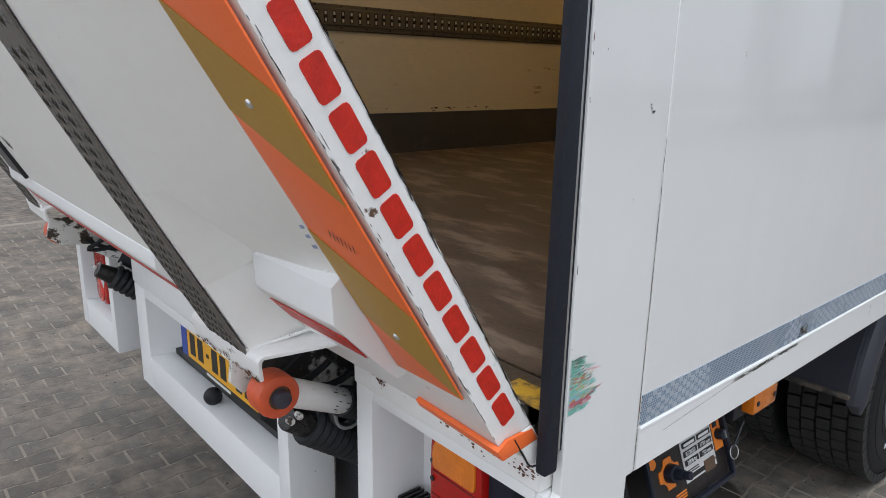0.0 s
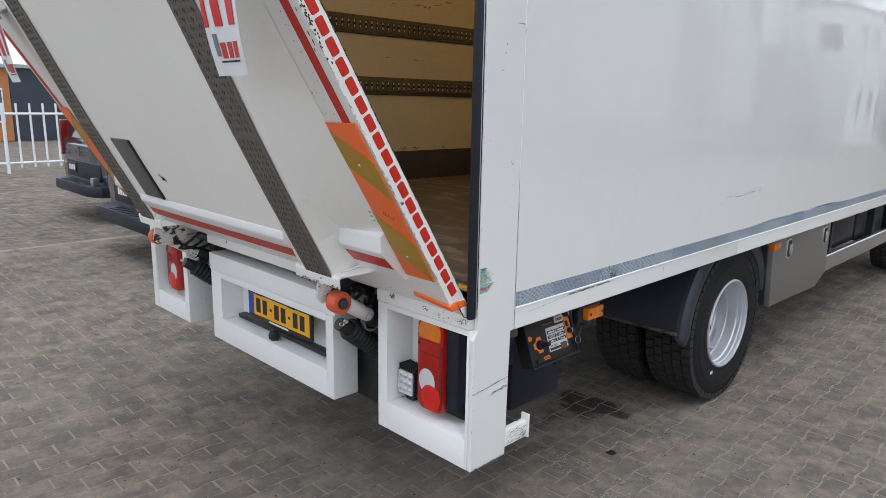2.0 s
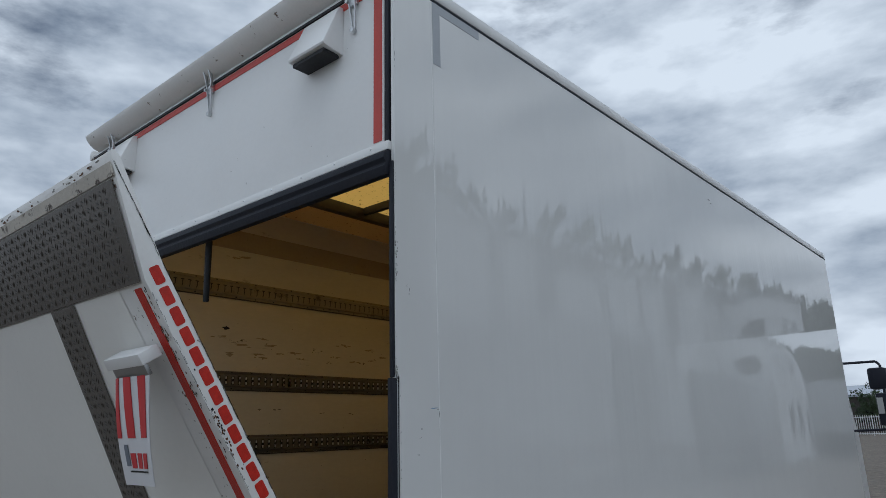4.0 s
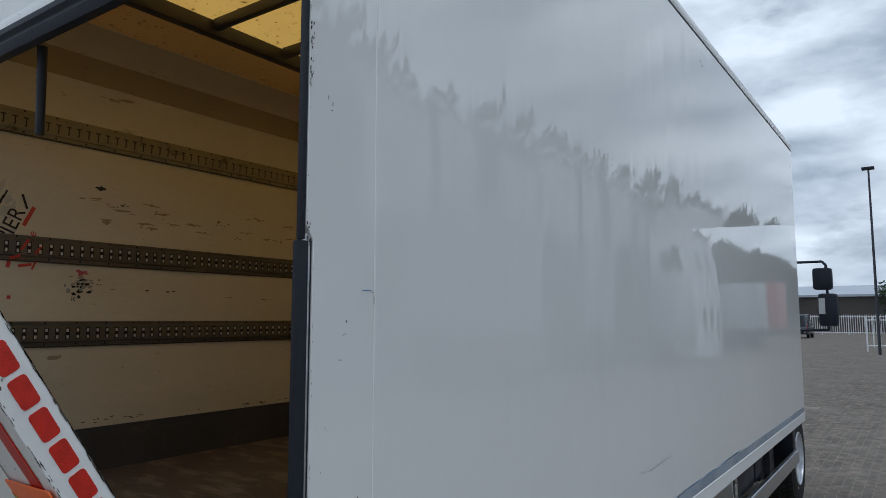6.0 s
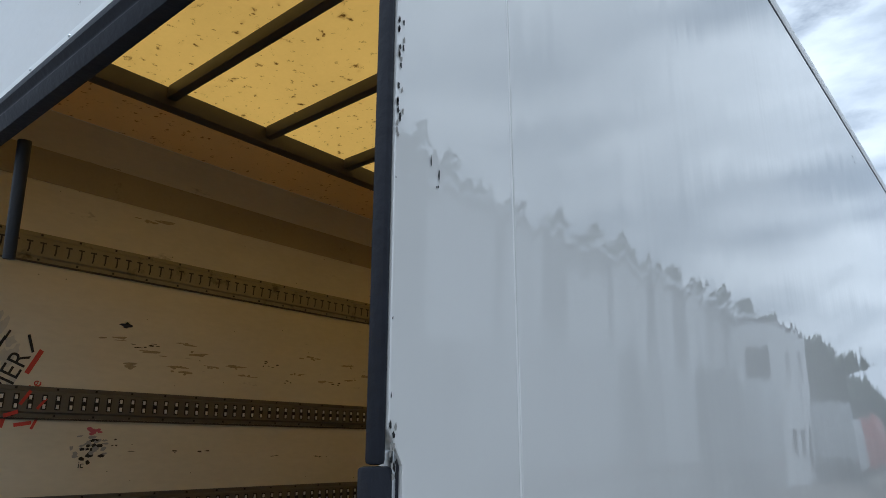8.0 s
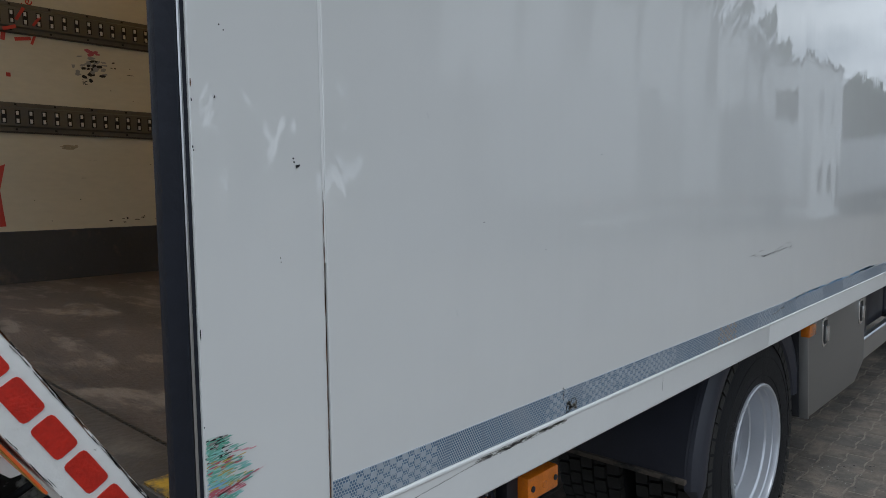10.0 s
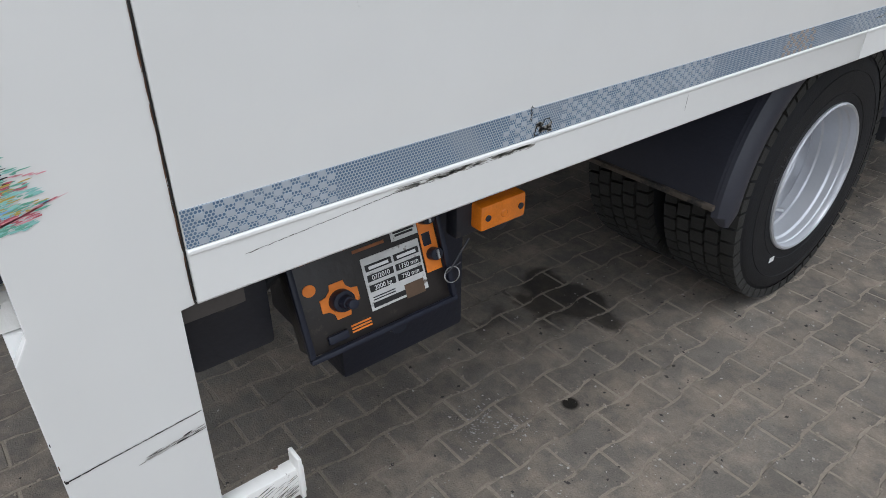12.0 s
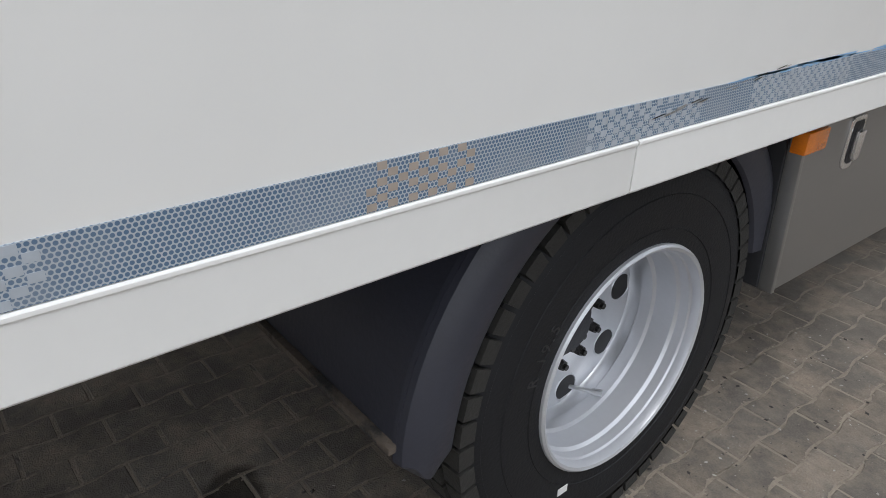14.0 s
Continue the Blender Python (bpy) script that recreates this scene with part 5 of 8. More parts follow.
def side_equipment():
    # tool box between the axles
    y0, y1 = 2.80, 3.72
    bm = bmesh.new()
    prism(bm, [(y0 - 0.07, 0.445), (y0 - 0.12, 0.875), (y1 + 0.02, 0.875), (y1 + 0.02, 0.50), (y1 - 0.16, 0.425)], -0.62, -0.075, "x")
    tb = part("tool_box", bm, STEEL_BOX, truck, "stainless steel tool box with two latches", bev=0.006)
    for y in (y0 + 0.145, y1 - 0.10):
        bm = bmesh.new()
        prism(bm, rounded(y - 0.038, y + 0.038, 0.715, 0.845, (0.030, 0.030, 0.012, 0.012)), -0.076, -0.069, "x")
        part("latch", bm, CHROME, tb, "rounded steel latch plate", bev=0.003)
        bm = bmesh.new()
        prism(bm, rounded(y - 0.026, y + 0.026, 0.729, 0.833, (0.022, 0.022, 0.008, 0.008)), -0.0695, -0.0675, "x")
        part("latch_recess", bm, RUBBER, tb)
        bm = bmesh.new()
        prism(bm, rounded(y - 0.015, y + 0.015, 0.740, 0.812, (0.013, 0.013, 0.004, 0.004)), -0.0675, -0.054, "x")
        part("latch_lever", bm, CHROME, tb, "chrome latch lever", bev=0.003)
    bm = bmesh.new()
    bx(bm, -0.09, -0.056, 2.655, 2.755, 0.803, 0.852)
    part("marker_lamp", bm, LENS_AMBER, truck, "amber side marker lamp", bev=0.005)
    bm = bmesh.new()
    bx(bm, -0.08, -0.034, 0.693, 0.798, 0.808, 0.856)
    part("marker_lamp", bm, LENS_AMBER, truck, "amber side marker lamp", bev=0.006)
    bm = bmesh.new()
    bx(bm, -0.09, -0.06, 0.66, 0.81, 0.795, 0.90)
    part("lamp_bracket", bm, CHASSIS, truck, bev=0.004)
    bm = bmesh.new()
    prism(bm, rounded(0.79, 0.850, 0.735, 0.90, (0.03, 0.03, 0.005, 0.005)), -0.14, -0.115, "x")
    part("rubber_tab", bm, RUBBER, truck, "rounded black rubber tab", bev=0.004)
    bm = bmesh.new()
    prism(bm, [(2.716, 0.447), (2.668, 0.875), (2.682, 0.875), (2.733, 0.445)], -0.16, -0.068, "x")
    part("box_edge", bm, STEEL_BOX, truck, "bright metal edge beside the tool box", bev=0.003)
    bm = bmesh.new()
    prism(bm, [(2.700, 0.46), (2.655, 0.875), (2.667, 0.875), (2.715, 0.45)], -0.5, -0.10, "x")
    part("rubber_edge", bm, RUBBER, truck, "black rubber strip beside the tool box", bev=0.003)
    # side guard
    for z in (0.56,):
        bm = bmesh.new()
        prism(bm, [(-0.11, z - 0.06), (-0.082, z - 0.06), (-0.075, z - 0.052), (-0.075, z + 0.05), (-0.082, z + 0.058), (-0.11, z + 0.058)], 3.74, 6.2, "y")
        part("side_guard", bm, ALU, truck, "aluminium side guard rail", bev=0.002)
    for y in (3.9, 5.0):
        bm = bmesh.new()
        bx(bm, -0.16, -0.11, y, y + 0.06, 0.50, 0.90)
        part("guard_post", bm, CHASSIS, truck)
    # air tanks and battery box behind the guard
    for y0, y1 in ((4.05, 4.62), (4.66, 4.95)):
        bm = bmesh.new()
        prism(bm, rounded(y0, y1, 0.60, 0.86, (0.03,) * 4), -0.50, -0.15, "x")
        tank = part("air_tank", bm, PLASTIC, truck, "black glossy tank", bev=0.02)
        bm = bmesh.new()
        bx(bm, -0.152, -0.142, y0 + 0.04, y1 - 0.04, 0.815, 0.832)
        part("tank_trim", bm, ALU, tank, "bright trim bar", bev=0.003)
    bm = bmesh.new()
    bx(bm, -0.6, -0.2, 5.1, 5.7, 0.52, 0.86)
    part("battery_box", bm, PLASTIC, truck, "black battery box", bev=0.02)
    # lift pump box
    bm = bmesh.new()
    bx(bm, -0.62, -0.275, 0.535, 0.862, 0.395, 0.80)
    part("pump_box", bm, PLASTIC, truck, "black lift pump box", bev=0.012)
    bm = bmesh.new()
    bx(bm, -0.45, -0.10, 0.20, 0.33, 0.71, 0.86)
    part("cable_cover", bm, CHASSIS, truck, "dark cable cover", bev=0.01)
    bm = bmesh.new()
    bx(bm, -0.40, -0.045, 0.181, 0.275, 0.842, 0.893)
    part("beam_end", bm, mat("dusty_grey_beam", (0.085, 0.076, 0.072), 0.6, vary=0.3, scale=14, bump=0.15, bscale=70), truck, "dusty grey cross beam end", bev=0.004)
    bm = bmesh.new()
    tube(bm, (-0.13, 0.385, 0.835), (-0.16, 0.26, 0.720), 0.011, seg=12)
    part("strut", bm, RUBBER, truck, "thin black strut")


side_equipment()


def cab():
    bm = bmesh.new()
    prism(bm, [(6.25, 0.75), (6.22, 3.0), (6.5, 3.05), (7.55, 2.35), (7.9, 1.6), (7.95, 0.55), (7.2, 0.55), (7.15, 0.8), (7.0, 0.95), (6.5, 0.95), (6.35, 0.8)], -2.22, -0.30, "x")
    part("cab", bm, WHITE, truck, "white truck cab", bev=0.05)
    bm = bmesh.new()
    tube(bm, (-0.32, 7.45, 2.42), (0.06, 7.45, 2.42), 0.014, seg=12)
    tube(bm, (0.06, 7.45, 2.42), (0.095, 7.45, 2.38), 0.014, seg=12)
    tube(bm, (0.095, 7.45, 2.38), (0.095, 7.45, 1.69), 0.014, seg=12)
    tube(bm, (0.095, 7.45, 1.69), (-0.32, 7.45, 1.675), 0.014, seg=12)
    part("mirror_arm", bm, PLASTIC, truck, "black mirror arm")
    for xa, xb, z0, z1 in ((-0.037, 0.149, 2.115, 2.352), (0.004, 0.187, 1.726, 2.076)):
        bm = bmesh.new()
        bx(bm, xa, xb, 7.40, 7.54, z0, z1)
        mi = part("mirror", bm, PLASTIC, truck, "black door mirror", bev=0.035)
        if z0 > 2:
            continue
        # glass cut down to its sky-bright patch, its dark rest left as housing
        bm = bmesh.new()
        bx(bm, xa + 0.012, xa + 0.07, 7.395, 7.401, z0 + 0.13, z1 - 0.05)
        part("mirror_glass", bm, mat("mirror_glass", (0.8, 0.8, 0.8), 0.03, metal=1.0, vary=0.01), mi)
    bm = bmesh.new()
    bx(bm, -0.36, -0.12, 6.2, 6.35, 0.5, 1.25)
    part("cab_fender", bm, PLASTIC, truck, bev=0.02)


cab()


# ---- control panel of the lift ----
def control_panel():
    # the panel leans back at its top: local x along the truck, z up, y into the box
    base = Matrix.Translation((-0.045, 0.36, 0.712)) @ Matrix(((0, -1, 0, 0), (1, 0, 0, 0), (0, 0, 1, 0), (0, 0, 0, 1))) @ pose(0, 0, 0, -20, 0, 0) @ Matrix.Diagonal((1, 1, 0.86, 1))
    bm = bmesh.new()
    bx(bm, 0.0, 0.272, 0.0, 0.05, -0.015, 0.185)
    cp = part("control_panel", bm, mat("brown_black_panel", (0.016, 0.013, 0.012), 0.42, vary=0.4, scale=14, bump=0.12, bscale=60, spots=(0.07, 0.055, 0.04), sscale=20, lo=0.60, hi=0.72), truck, "dirty lift control panel with knobs and rating label", bev=0.004, m=base)
    F = base @ Matrix.Translation((0, -0.001, 0))

    def tile(name, x0, x1, z0, z1, mm, y=-0.001, lab="", bev=0.0):
        bm = bmesh.new()
        bx(bm, x0, x1, y, 0.0, z0, z1)
        return part(name, bm, mm, cp, lab, bev=bev, m=base)
    tile("panel_frame", -0.008, 0.280, -0.024, -0.014, PLASTIC, -0.012, bev=0.003)
    tile("panel_frame", 0.270, 0.280, -0.014, 0.185, PLASTIC, -0.012, bev=0.003)
    tile("panel_frame", -0.008, 0.002, -0.014, 0.185, PLASTIC, -0.012, bev=0.003)
    # knob with an orange four-lobed plate
    bm = bmesh.new()
    pts = [(0.068 + r * math.cos(radians(a)), 0.068 + r * math.sin(radians(a))) for a, r in ((-20, .036), (20, .036), (32, .027), (58, .027), (70, .036), (110, .036), (122, .027), (148, .027), (160, .036), (200, .036), (212, .027), (238, .027), (250, .036), (290, .036), (302, .027), (328, .027))]
    prism(bm, pts, -0.002, 0.0, "y")
    part("knob_plate", bm, DIRTY_ORANGE, cp, "orange knob plate", m=base)
    bm = bmesh.new()
    tube(bm, (0.068, 0, 0.068), (0.068, -0.018, 0.068), 0.021, 0.019, seg=24)
    tube(bm, (0.068, -0.018, 0.068), (0.068, -0.034, 0.068), 0.013, 0.011, seg=18)
    tube(bm, (0.068, -0.034, 0.068), (0.068, -0.048, 0.068), 0.009, seg=14)
    part("knob", bm, PLASTIC, cp, "black joystick knob", bev=0.002, m=base)
    bm = bmesh.new()
    tube(bm, (0.022, 0, 0.105), (0.022, -0.002, 0.105), 0.011, seg=20)
    part("round_sticker", bm, DIRTY_ORANGE, cp, m=base)
    # rating label
    WORN_LABEL = mat("worn_grey_label", (0.56, 0.56, 0.55), 0.5, vary=0.2, scale=40, spots=(0.10, 0.075, 0.055), sscale=40, lo=0.60, hi=0.68)
    tile("rating_label", 0.118, 0.232, 0.022, 0.125, WORN_LABEL, -0.0012, "worn white rating label")
    for k, (z, ta, tb) in enumerate(((0.104, "", ""), (0.084, "07/2010", "1750 mm"), (0.064, "2000 kg", "750 mm"))):
        for x0, x1, tx in ((0.123, 0.173, ta), (0.178, 0.228, tb)):
            tile("label_field", x0, x1, z - 0.006, z + 0.007, BLACK, -0.002)
            if tx:
                lettering("field_text", tx, 0.0125, PRINT_WHITE, cp, base @ Matrix.Translation(((x0 + x1) / 2, -0.0022, z)), squash=0.85)
            else:
                tile("field_bar", x0 + 0.006, x1 - 0.006, z - 0.003, z + 0.003, PRINT_WHITE, -0.0026)
    tile("label_field", 0.123, 0.19, 0.027, 0.037, BLACK, -0.002)
    for z in (0.047, 0.042):
        tile("label_bar", 0.125, 0.168, z - 0.001, z + 0.001, BLACK, -0.002)
    tile("label_tear", 0.186, 0.224, 0.018, 0.046, mat("brown_smear", (0.10, 0.06, 0.035), 0.5, vary=0.3, scale=30), -0.0024)
    # small sticker, maker's bar, warning bars
    st = tile("service_sticker", 0.182, 0.235, 0.135, 0.185, WORN_LABEL, -0.0012, "white service sticker")
    for z, w, mm in ((0.176, 0.040, BLACK), (0.163, 0.030, REDTAPE), (0.151, 0.042, BLACK), (0.145, 0.036, BLACK)):
        tile("sticker_bar", 0.208 - w / 2, 0.208 + w / 2, z - 0.002, z + 0.002, mm, -0.002)
    tile("maker_bar", 0.108, 0.168, 0.140, 0.146, mat("faded_orange_print", (0.22, 0.075, 0.02), 0.5, vary=0.4, scale=60), -0.0012)
    for z in (0.012, 0.006, 0.0):
        tile("warning_bar", 0.075, 0.112, z - 0.0015, z + 0.0015, DIRTY_ORANGE, -0.0012)
    tile("cable_slot", 0.03, 0.066, -0.004, 0.012, PLASTIC, -0.008, bev=0.003)
    # key side with two switches
    tile("switch_plate", 0.236, 0.268, 0.05, 0.185, DIRTY_ORANGE, -0.002, "orange switch plate", bev=0.0008)
    tile("switch_gap", 0.240, 0.256, 0.104, 0.13, PLASTIC, -0.0035, bev=0.001)
    for x, z, r in ((0.252, 0.162, 0.016), (0.254, 0.085, 0.013)):
        bm = bmesh.new()
        tube(bm, (x, 0, z), (x, -0.018, z), r, r * 0.92, seg=20)
        part("switch", bm, PLASTIC, cp, "black rotary switch", bev=0.002, m=base)
        bm = bmesh.new()
        bx(bm, x - 0.002, x + 0.002, -0.021, -0.018, z - r * 0.7, z + r * 0.7)
        part("switch_mark", bm, ALU, cp, m=base)
    # lock pin with a wire ring
    bm = bmesh.new()
    tube(bm, (0.270, -0.02, 0.045), (0.315, -0.03, 0.095), 0.0022, seg=8)
    tube(bm, (0.262, -0.015, 0.040), (0.295, -0.02, 0.052), 0.0022, seg=8)
    part("lock_pin", bm, CHASSIS, cp, "loose dark steel lock pin", m=base)
    bm = bmesh.new()
    ring = [(0.272 + 0.016 * math.cos(a), -0.02, 0.035 + 0.016 * math.sin(a)) for a in [k * math.pi / 8 for k in range(16)]]
    for p, q in zip(ring, ring[1:] + ring[:1]):
        tube(bm, p, q, 0.0012, seg=6)
    part("wire_ring", bm, ALU, cp, m=base)
    bm = bmesh.new()
    tube(bm, (0.165, 0.01, -0.03), (0.165, 0.03, -0.03), 0.017, seg=20)
    part("lug", bm, PLASTIC, cp, m=base)
    # marker lamp details
    for y in (0.708, 0.785):
        bm = bmesh.new()
        tube(bm, (-0.036, y, 0.832), (-0.032, y, 0.832), 0.006, seg=12)
        part("lamp_screw", bm, CHASSIS, truck)
    bm = bmesh.new()
    tube(bm, (-0.036, 0.746, 0.830), (-0.0325, 0.746, 0.830), 0.011, 0.006, seg=16)
    part("lamp_bulb_seat", bm, LENS_AMBER, truck)


control_panel()


# ---- reflective tape along the side ----
def tape_material():
    """Dark blue cells on a honeycomb of pale lines, with paler worn stretches."""
    m = bpy.data.materials.new("honeycomb_reflective_tape")
    m.use_nodes = True
    nt = m.node_tree
    N, L = nt.nodes.new, nt.links.new
    b = nt.nodes["Principled BSDF"]
    tc = N("ShaderNodeTexCoord")

    def vm(op, a, bb=None, c=None):
        n = N("ShaderNodeVectorMath")
        n.operation = op
        for k, v in enumerate((a, bb, c)):
            if v is None:
                continue
            if isinstance(v, tuple):
                n.inputs[k].default_value = v
            else:
                L(v, n.inputs[k])
        return n.outputs["Value"] if op == "LENGTH" else n.outputs[0]
    p = vm("MULTIPLY", tc.outputs["Object"], (0.0, 1 / 0.0050, 1 / 0.0050))
    lens = []
    for off in ((0.0, 0.0, 0.0), (0.0, 0.5, 0.866)):
        q = vm("WRAP", vm("ADD", p, off), (1.0, 0.5, 0.866), (-1.0, -0.5, -0.866))
        lens.append(vm("LENGTH", q))
    mn = N("ShaderNodeMath")
    mn.operation = "MINIMUM"
    L(lens[0], mn.inputs[0])
    L(lens[1], mn.inputs[1])
    rp = N("ShaderNodeValToRGB")
    rp.color_ramp.elements[0].position, rp.color_ramp.elements[1].position = 0.34, 0.43
    rp.color_ramp.elements[0].color = (0.115, 0.195, 0.315, 1)
    rp.color_ramp.elements[1].color = (0.50, 0.56, 0.62, 1)
    L(mn.outputs[0], rp.inputs[0])
    n, mx = N("ShaderNodeTexNoise"), N("ShaderNodeMix")
    n.inputs["Scale"].default_value, n.inputs["Detail"].default_value = 9, 7
    L(tc.outputs["Object"], n.inputs["Vector"])
    r2 = N("ShaderNodeValToRGB")
    r2.color_ramp.elements[0].position, r2.color_ramp.elements[1].position = 0.50, 0.72
    r2.color_ramp.elements[1].color = (0.6, 0.6, 0.6, 1)
    L(n.outputs["Fac"], r2.inputs[0])
    mx.data_type = "RGBA"
    L(r2.outputs[0], mx.inputs["Factor"])
    L(rp.outputs[0], mx.inputs["A"])
    mx.inputs["B"].default_value = (0.40, 0.44, 0.50, 1)
    L(mx.outputs["Result"], b.inputs["Base Color"])
    b.inputs["Roughness"].default_value, b.inputs["Metallic"].default_value = 0.28, 0.35
    return m


TAPE = tape_material()
TAPE_LIGHT = mat("tape_pale_glint", (0.46, 0.51, 0.57), 0.3, metal=0.2, vary=0.12, scale=30)
TAPE_TAN = mat("tape_tan_glint", (0.43, 0.37, 0.32), 0.35, metal=0.2, vary=0.12, scale=30)


def side_tape():
    bm = bmesh.new()
    bx(bm, -0.001, 0.0012, 0.2, LEN - 0.05, 0.9745, 1.0245)
    tp = part("reflective_tape", bm, TAPE, truck, "silver blue honeycomb reflective tape, scuffed", smooth=False)
    # stretches of staggered pale and tan cells: the honeycomb's shifting glints, fixed as colour
    rng = random.Random(4)
    for k, (y0, y1, mm) in enumerate(((0.215, 0.40, TAPE_LIGHT), (0.70, 0.765, TAPE_LIGHT), (0.83, 1.26, TAPE_LIGHT), (1.54, 1.675, TAPE_TAN), (1.86, 2.10, TAPE_LIGHT), (2.25, 2.6, TAPE_LIGHT), (2.9, 3.3, TAPE_LIGHT), (3.7, 4.1, TAPE_LIGHT), (4.6, 5.4, TAPE_LIGHT))):
        bm = bmesh.new()
        y = y0
        c = 0
        while y < y1:
            for r in range(6):
                if (r + c) % 2 == 0 and rng.random() > 0.08:
                    yy = y
                    bx(bm, 0.0008, 0.0016, yy, yy + 0.0115, 0.9752 + r * 0.0081, 0.9752 + r * 0.0081 + 0.0081)
            y += 0.0125
            c += 1
        tagged(part("tape_pattern", bm, mm, tp, smooth=False), kind="stuff")


side_tape()


# ---- warning flags hanging from the platform ----
def hanging_flag(xc, w=0.165, length=0.27, lean=0.0):
    fl = thing("warning_flag", "white warning flag with red stripes hanging from platform", "flag", group="flags on the lift platform", at=tuple(PM @ Vector((xc, 1.235, face_n(1.235)))))
    bm = bmesh.new()
    bx(bm, xc - 0.100, xc + 0.085, 1.228, 1.258, face_n(1.24) - 0.004, face_n(1.24) + 0.05)
    part("clamp", bm, WHITE, fl, "white folded metal clamp", bev=0.004, m=PM)
    bm = bmesh.new()
    bx(bm, xc - 0.085, xc + 0.080, 1.200, 1.228, face_n(1.24) + 0.034, face_n(1.24) + 0.046)
    part("clamp_bar", bm, STEEL_BOX, fl, "grey clamp bar", bev=0.003, m=PM)
    top = PM @ Vector((xc, 1.205, face_n(1.24) + 0.048))
    FM = mat("flag_vinyl", (0.78, 0.78, 0.80), 0.45, vary=0.04)
    RS = mat("flag_red", (0.60, 0.045, 0.05), 0.45, vary=0.08)

    def surf(u, v, off):
        x = top.x + (u - 0.5) * w * (1 - 0.06 * v) + lean * v
        y = top.y + 0.30 * v * length - 0.010 * math.sin(v * 2.4) - 0.004 * math.sin(u * 5 + v * 3) - off
        return (x, y, top.z - v * length)

    def sheet(name, u0, u1, v0, v1, mm, off, lab=""):
        bm = bmesh.new()
        nu, nv = 6, 14
        g = [[[bm.verts.new(surf(u0 + (u1 - u0) * i / nu, v0 + (v1 - v0) * j / nv, o)) for j in range(nv + 1)] for i in range(nu + 1)] for o in (off, off - 0.0012)]
        for i in range(nu):
            for j in range(nv):
                bm.faces.new((g[0][i][j], g[0][i][j + 1], g[0][i + 1][j + 1], g[0][i + 1][j]))
                bm.faces.new((g[1][i][j], g[1][i + 1][j], g[1][i + 1][j + 1], g[1][i][j + 1]))
        return part(name, bm, mm, fl, lab)
    sheet("flag_sheet", 0, 1, 0, 1, FM, 0.0, "white vinyl flag sheet")
    for a, b in ((0.02, 0.14), (0.30, 0.50), (0.68, 0.88)):
        sheet("red_stripe", a, b, 0.0, 0.56, RS, 0.0018)
    for a, b, c, d in ((0.30, 0.44, 0.70, 0.84), (0.50, 0.64, 0.70, 0.84), (0.70, 0.84, 0.70, 0.84)):
        sheet("logo_shape", a, b, c, d, RS, 0.0018)
    sheet("logo_shape", 0.16, 0.26, 0.62, 0.82, mat("flag_grey", (0.2, 0.22, 0.26), 0.5), 0.0018)
    sheet("logo_bar", 0.22, 0.84, 0.862, 0.878, BLACK, 0.0018)
    return fl


hanging_flag(-0.170, length=0.255, lean=-0.045)
hanging_flag(-2.17, length=0.255, lean=-0.04)


# ---- marks, scrapes and dirt ----
INK = {"green": mat("green_scrape", (0.15, 0.40, 0.30), 0.5), "teal": mat("teal_scrape", (0.28, 0.56, 0.52), 0.5), "red": mat("red_scrape", (0.45, 0.10, 0.13), 0.5), "mint": mat("mint_smear", (0.42, 0.60, 0.55), 0.5), "mist": mat("pale_green_smear", (0.55, 0.62, 0.58), 0.5), "pink": mat("pink_scrape", (0.66, 0.30, 0.34), 0.5), "yellow": mat("yellow_scrape", (0.5, 0.36, 0.08), 0.5), "black": BLACK, "sky": mat("pale_blue_scrape", (0.22, 0.42, 0.66), 0.4), "blue": mat("blue_scrape", (0.08, 0.2, 0.36), 0.5), "bare": mat("bare_scraped_metal", (0.42, 0.41, 0.38), 0.45, metal=0.4, vary=0.2, scale=60), "grey": mat("grey_scrape", (0.30, 0.29, 0.27), 0.6), "rust": mat("rust_chip", (0.13, 0.06, 0.03), 0.8, vary=0.4, scale=60)}
marks = thing("scuff_marks", "paint scrapes, chips and dirt marks on truck body", "marks", kind="stuff", at=(0, 0.1, 1.0))


def blot(bm, c, ey, ez, wy, wz, rng, n=9):
    """An uneven flat patch round c in the plane of ey, ez."""
    ey, ez, c = Vector(ey), Vector(ez), Vector(c)
    vs = []
    for k in range(n):
        a = 2 * math.pi * k / n
        r = 0.55 + 0.6 * rng.random()
        vs.append(bm.verts.new(c + ey * wy * r * math.cos(a) + ez * wz * r * math.sin(a)))
    bm.faces.new(vs)


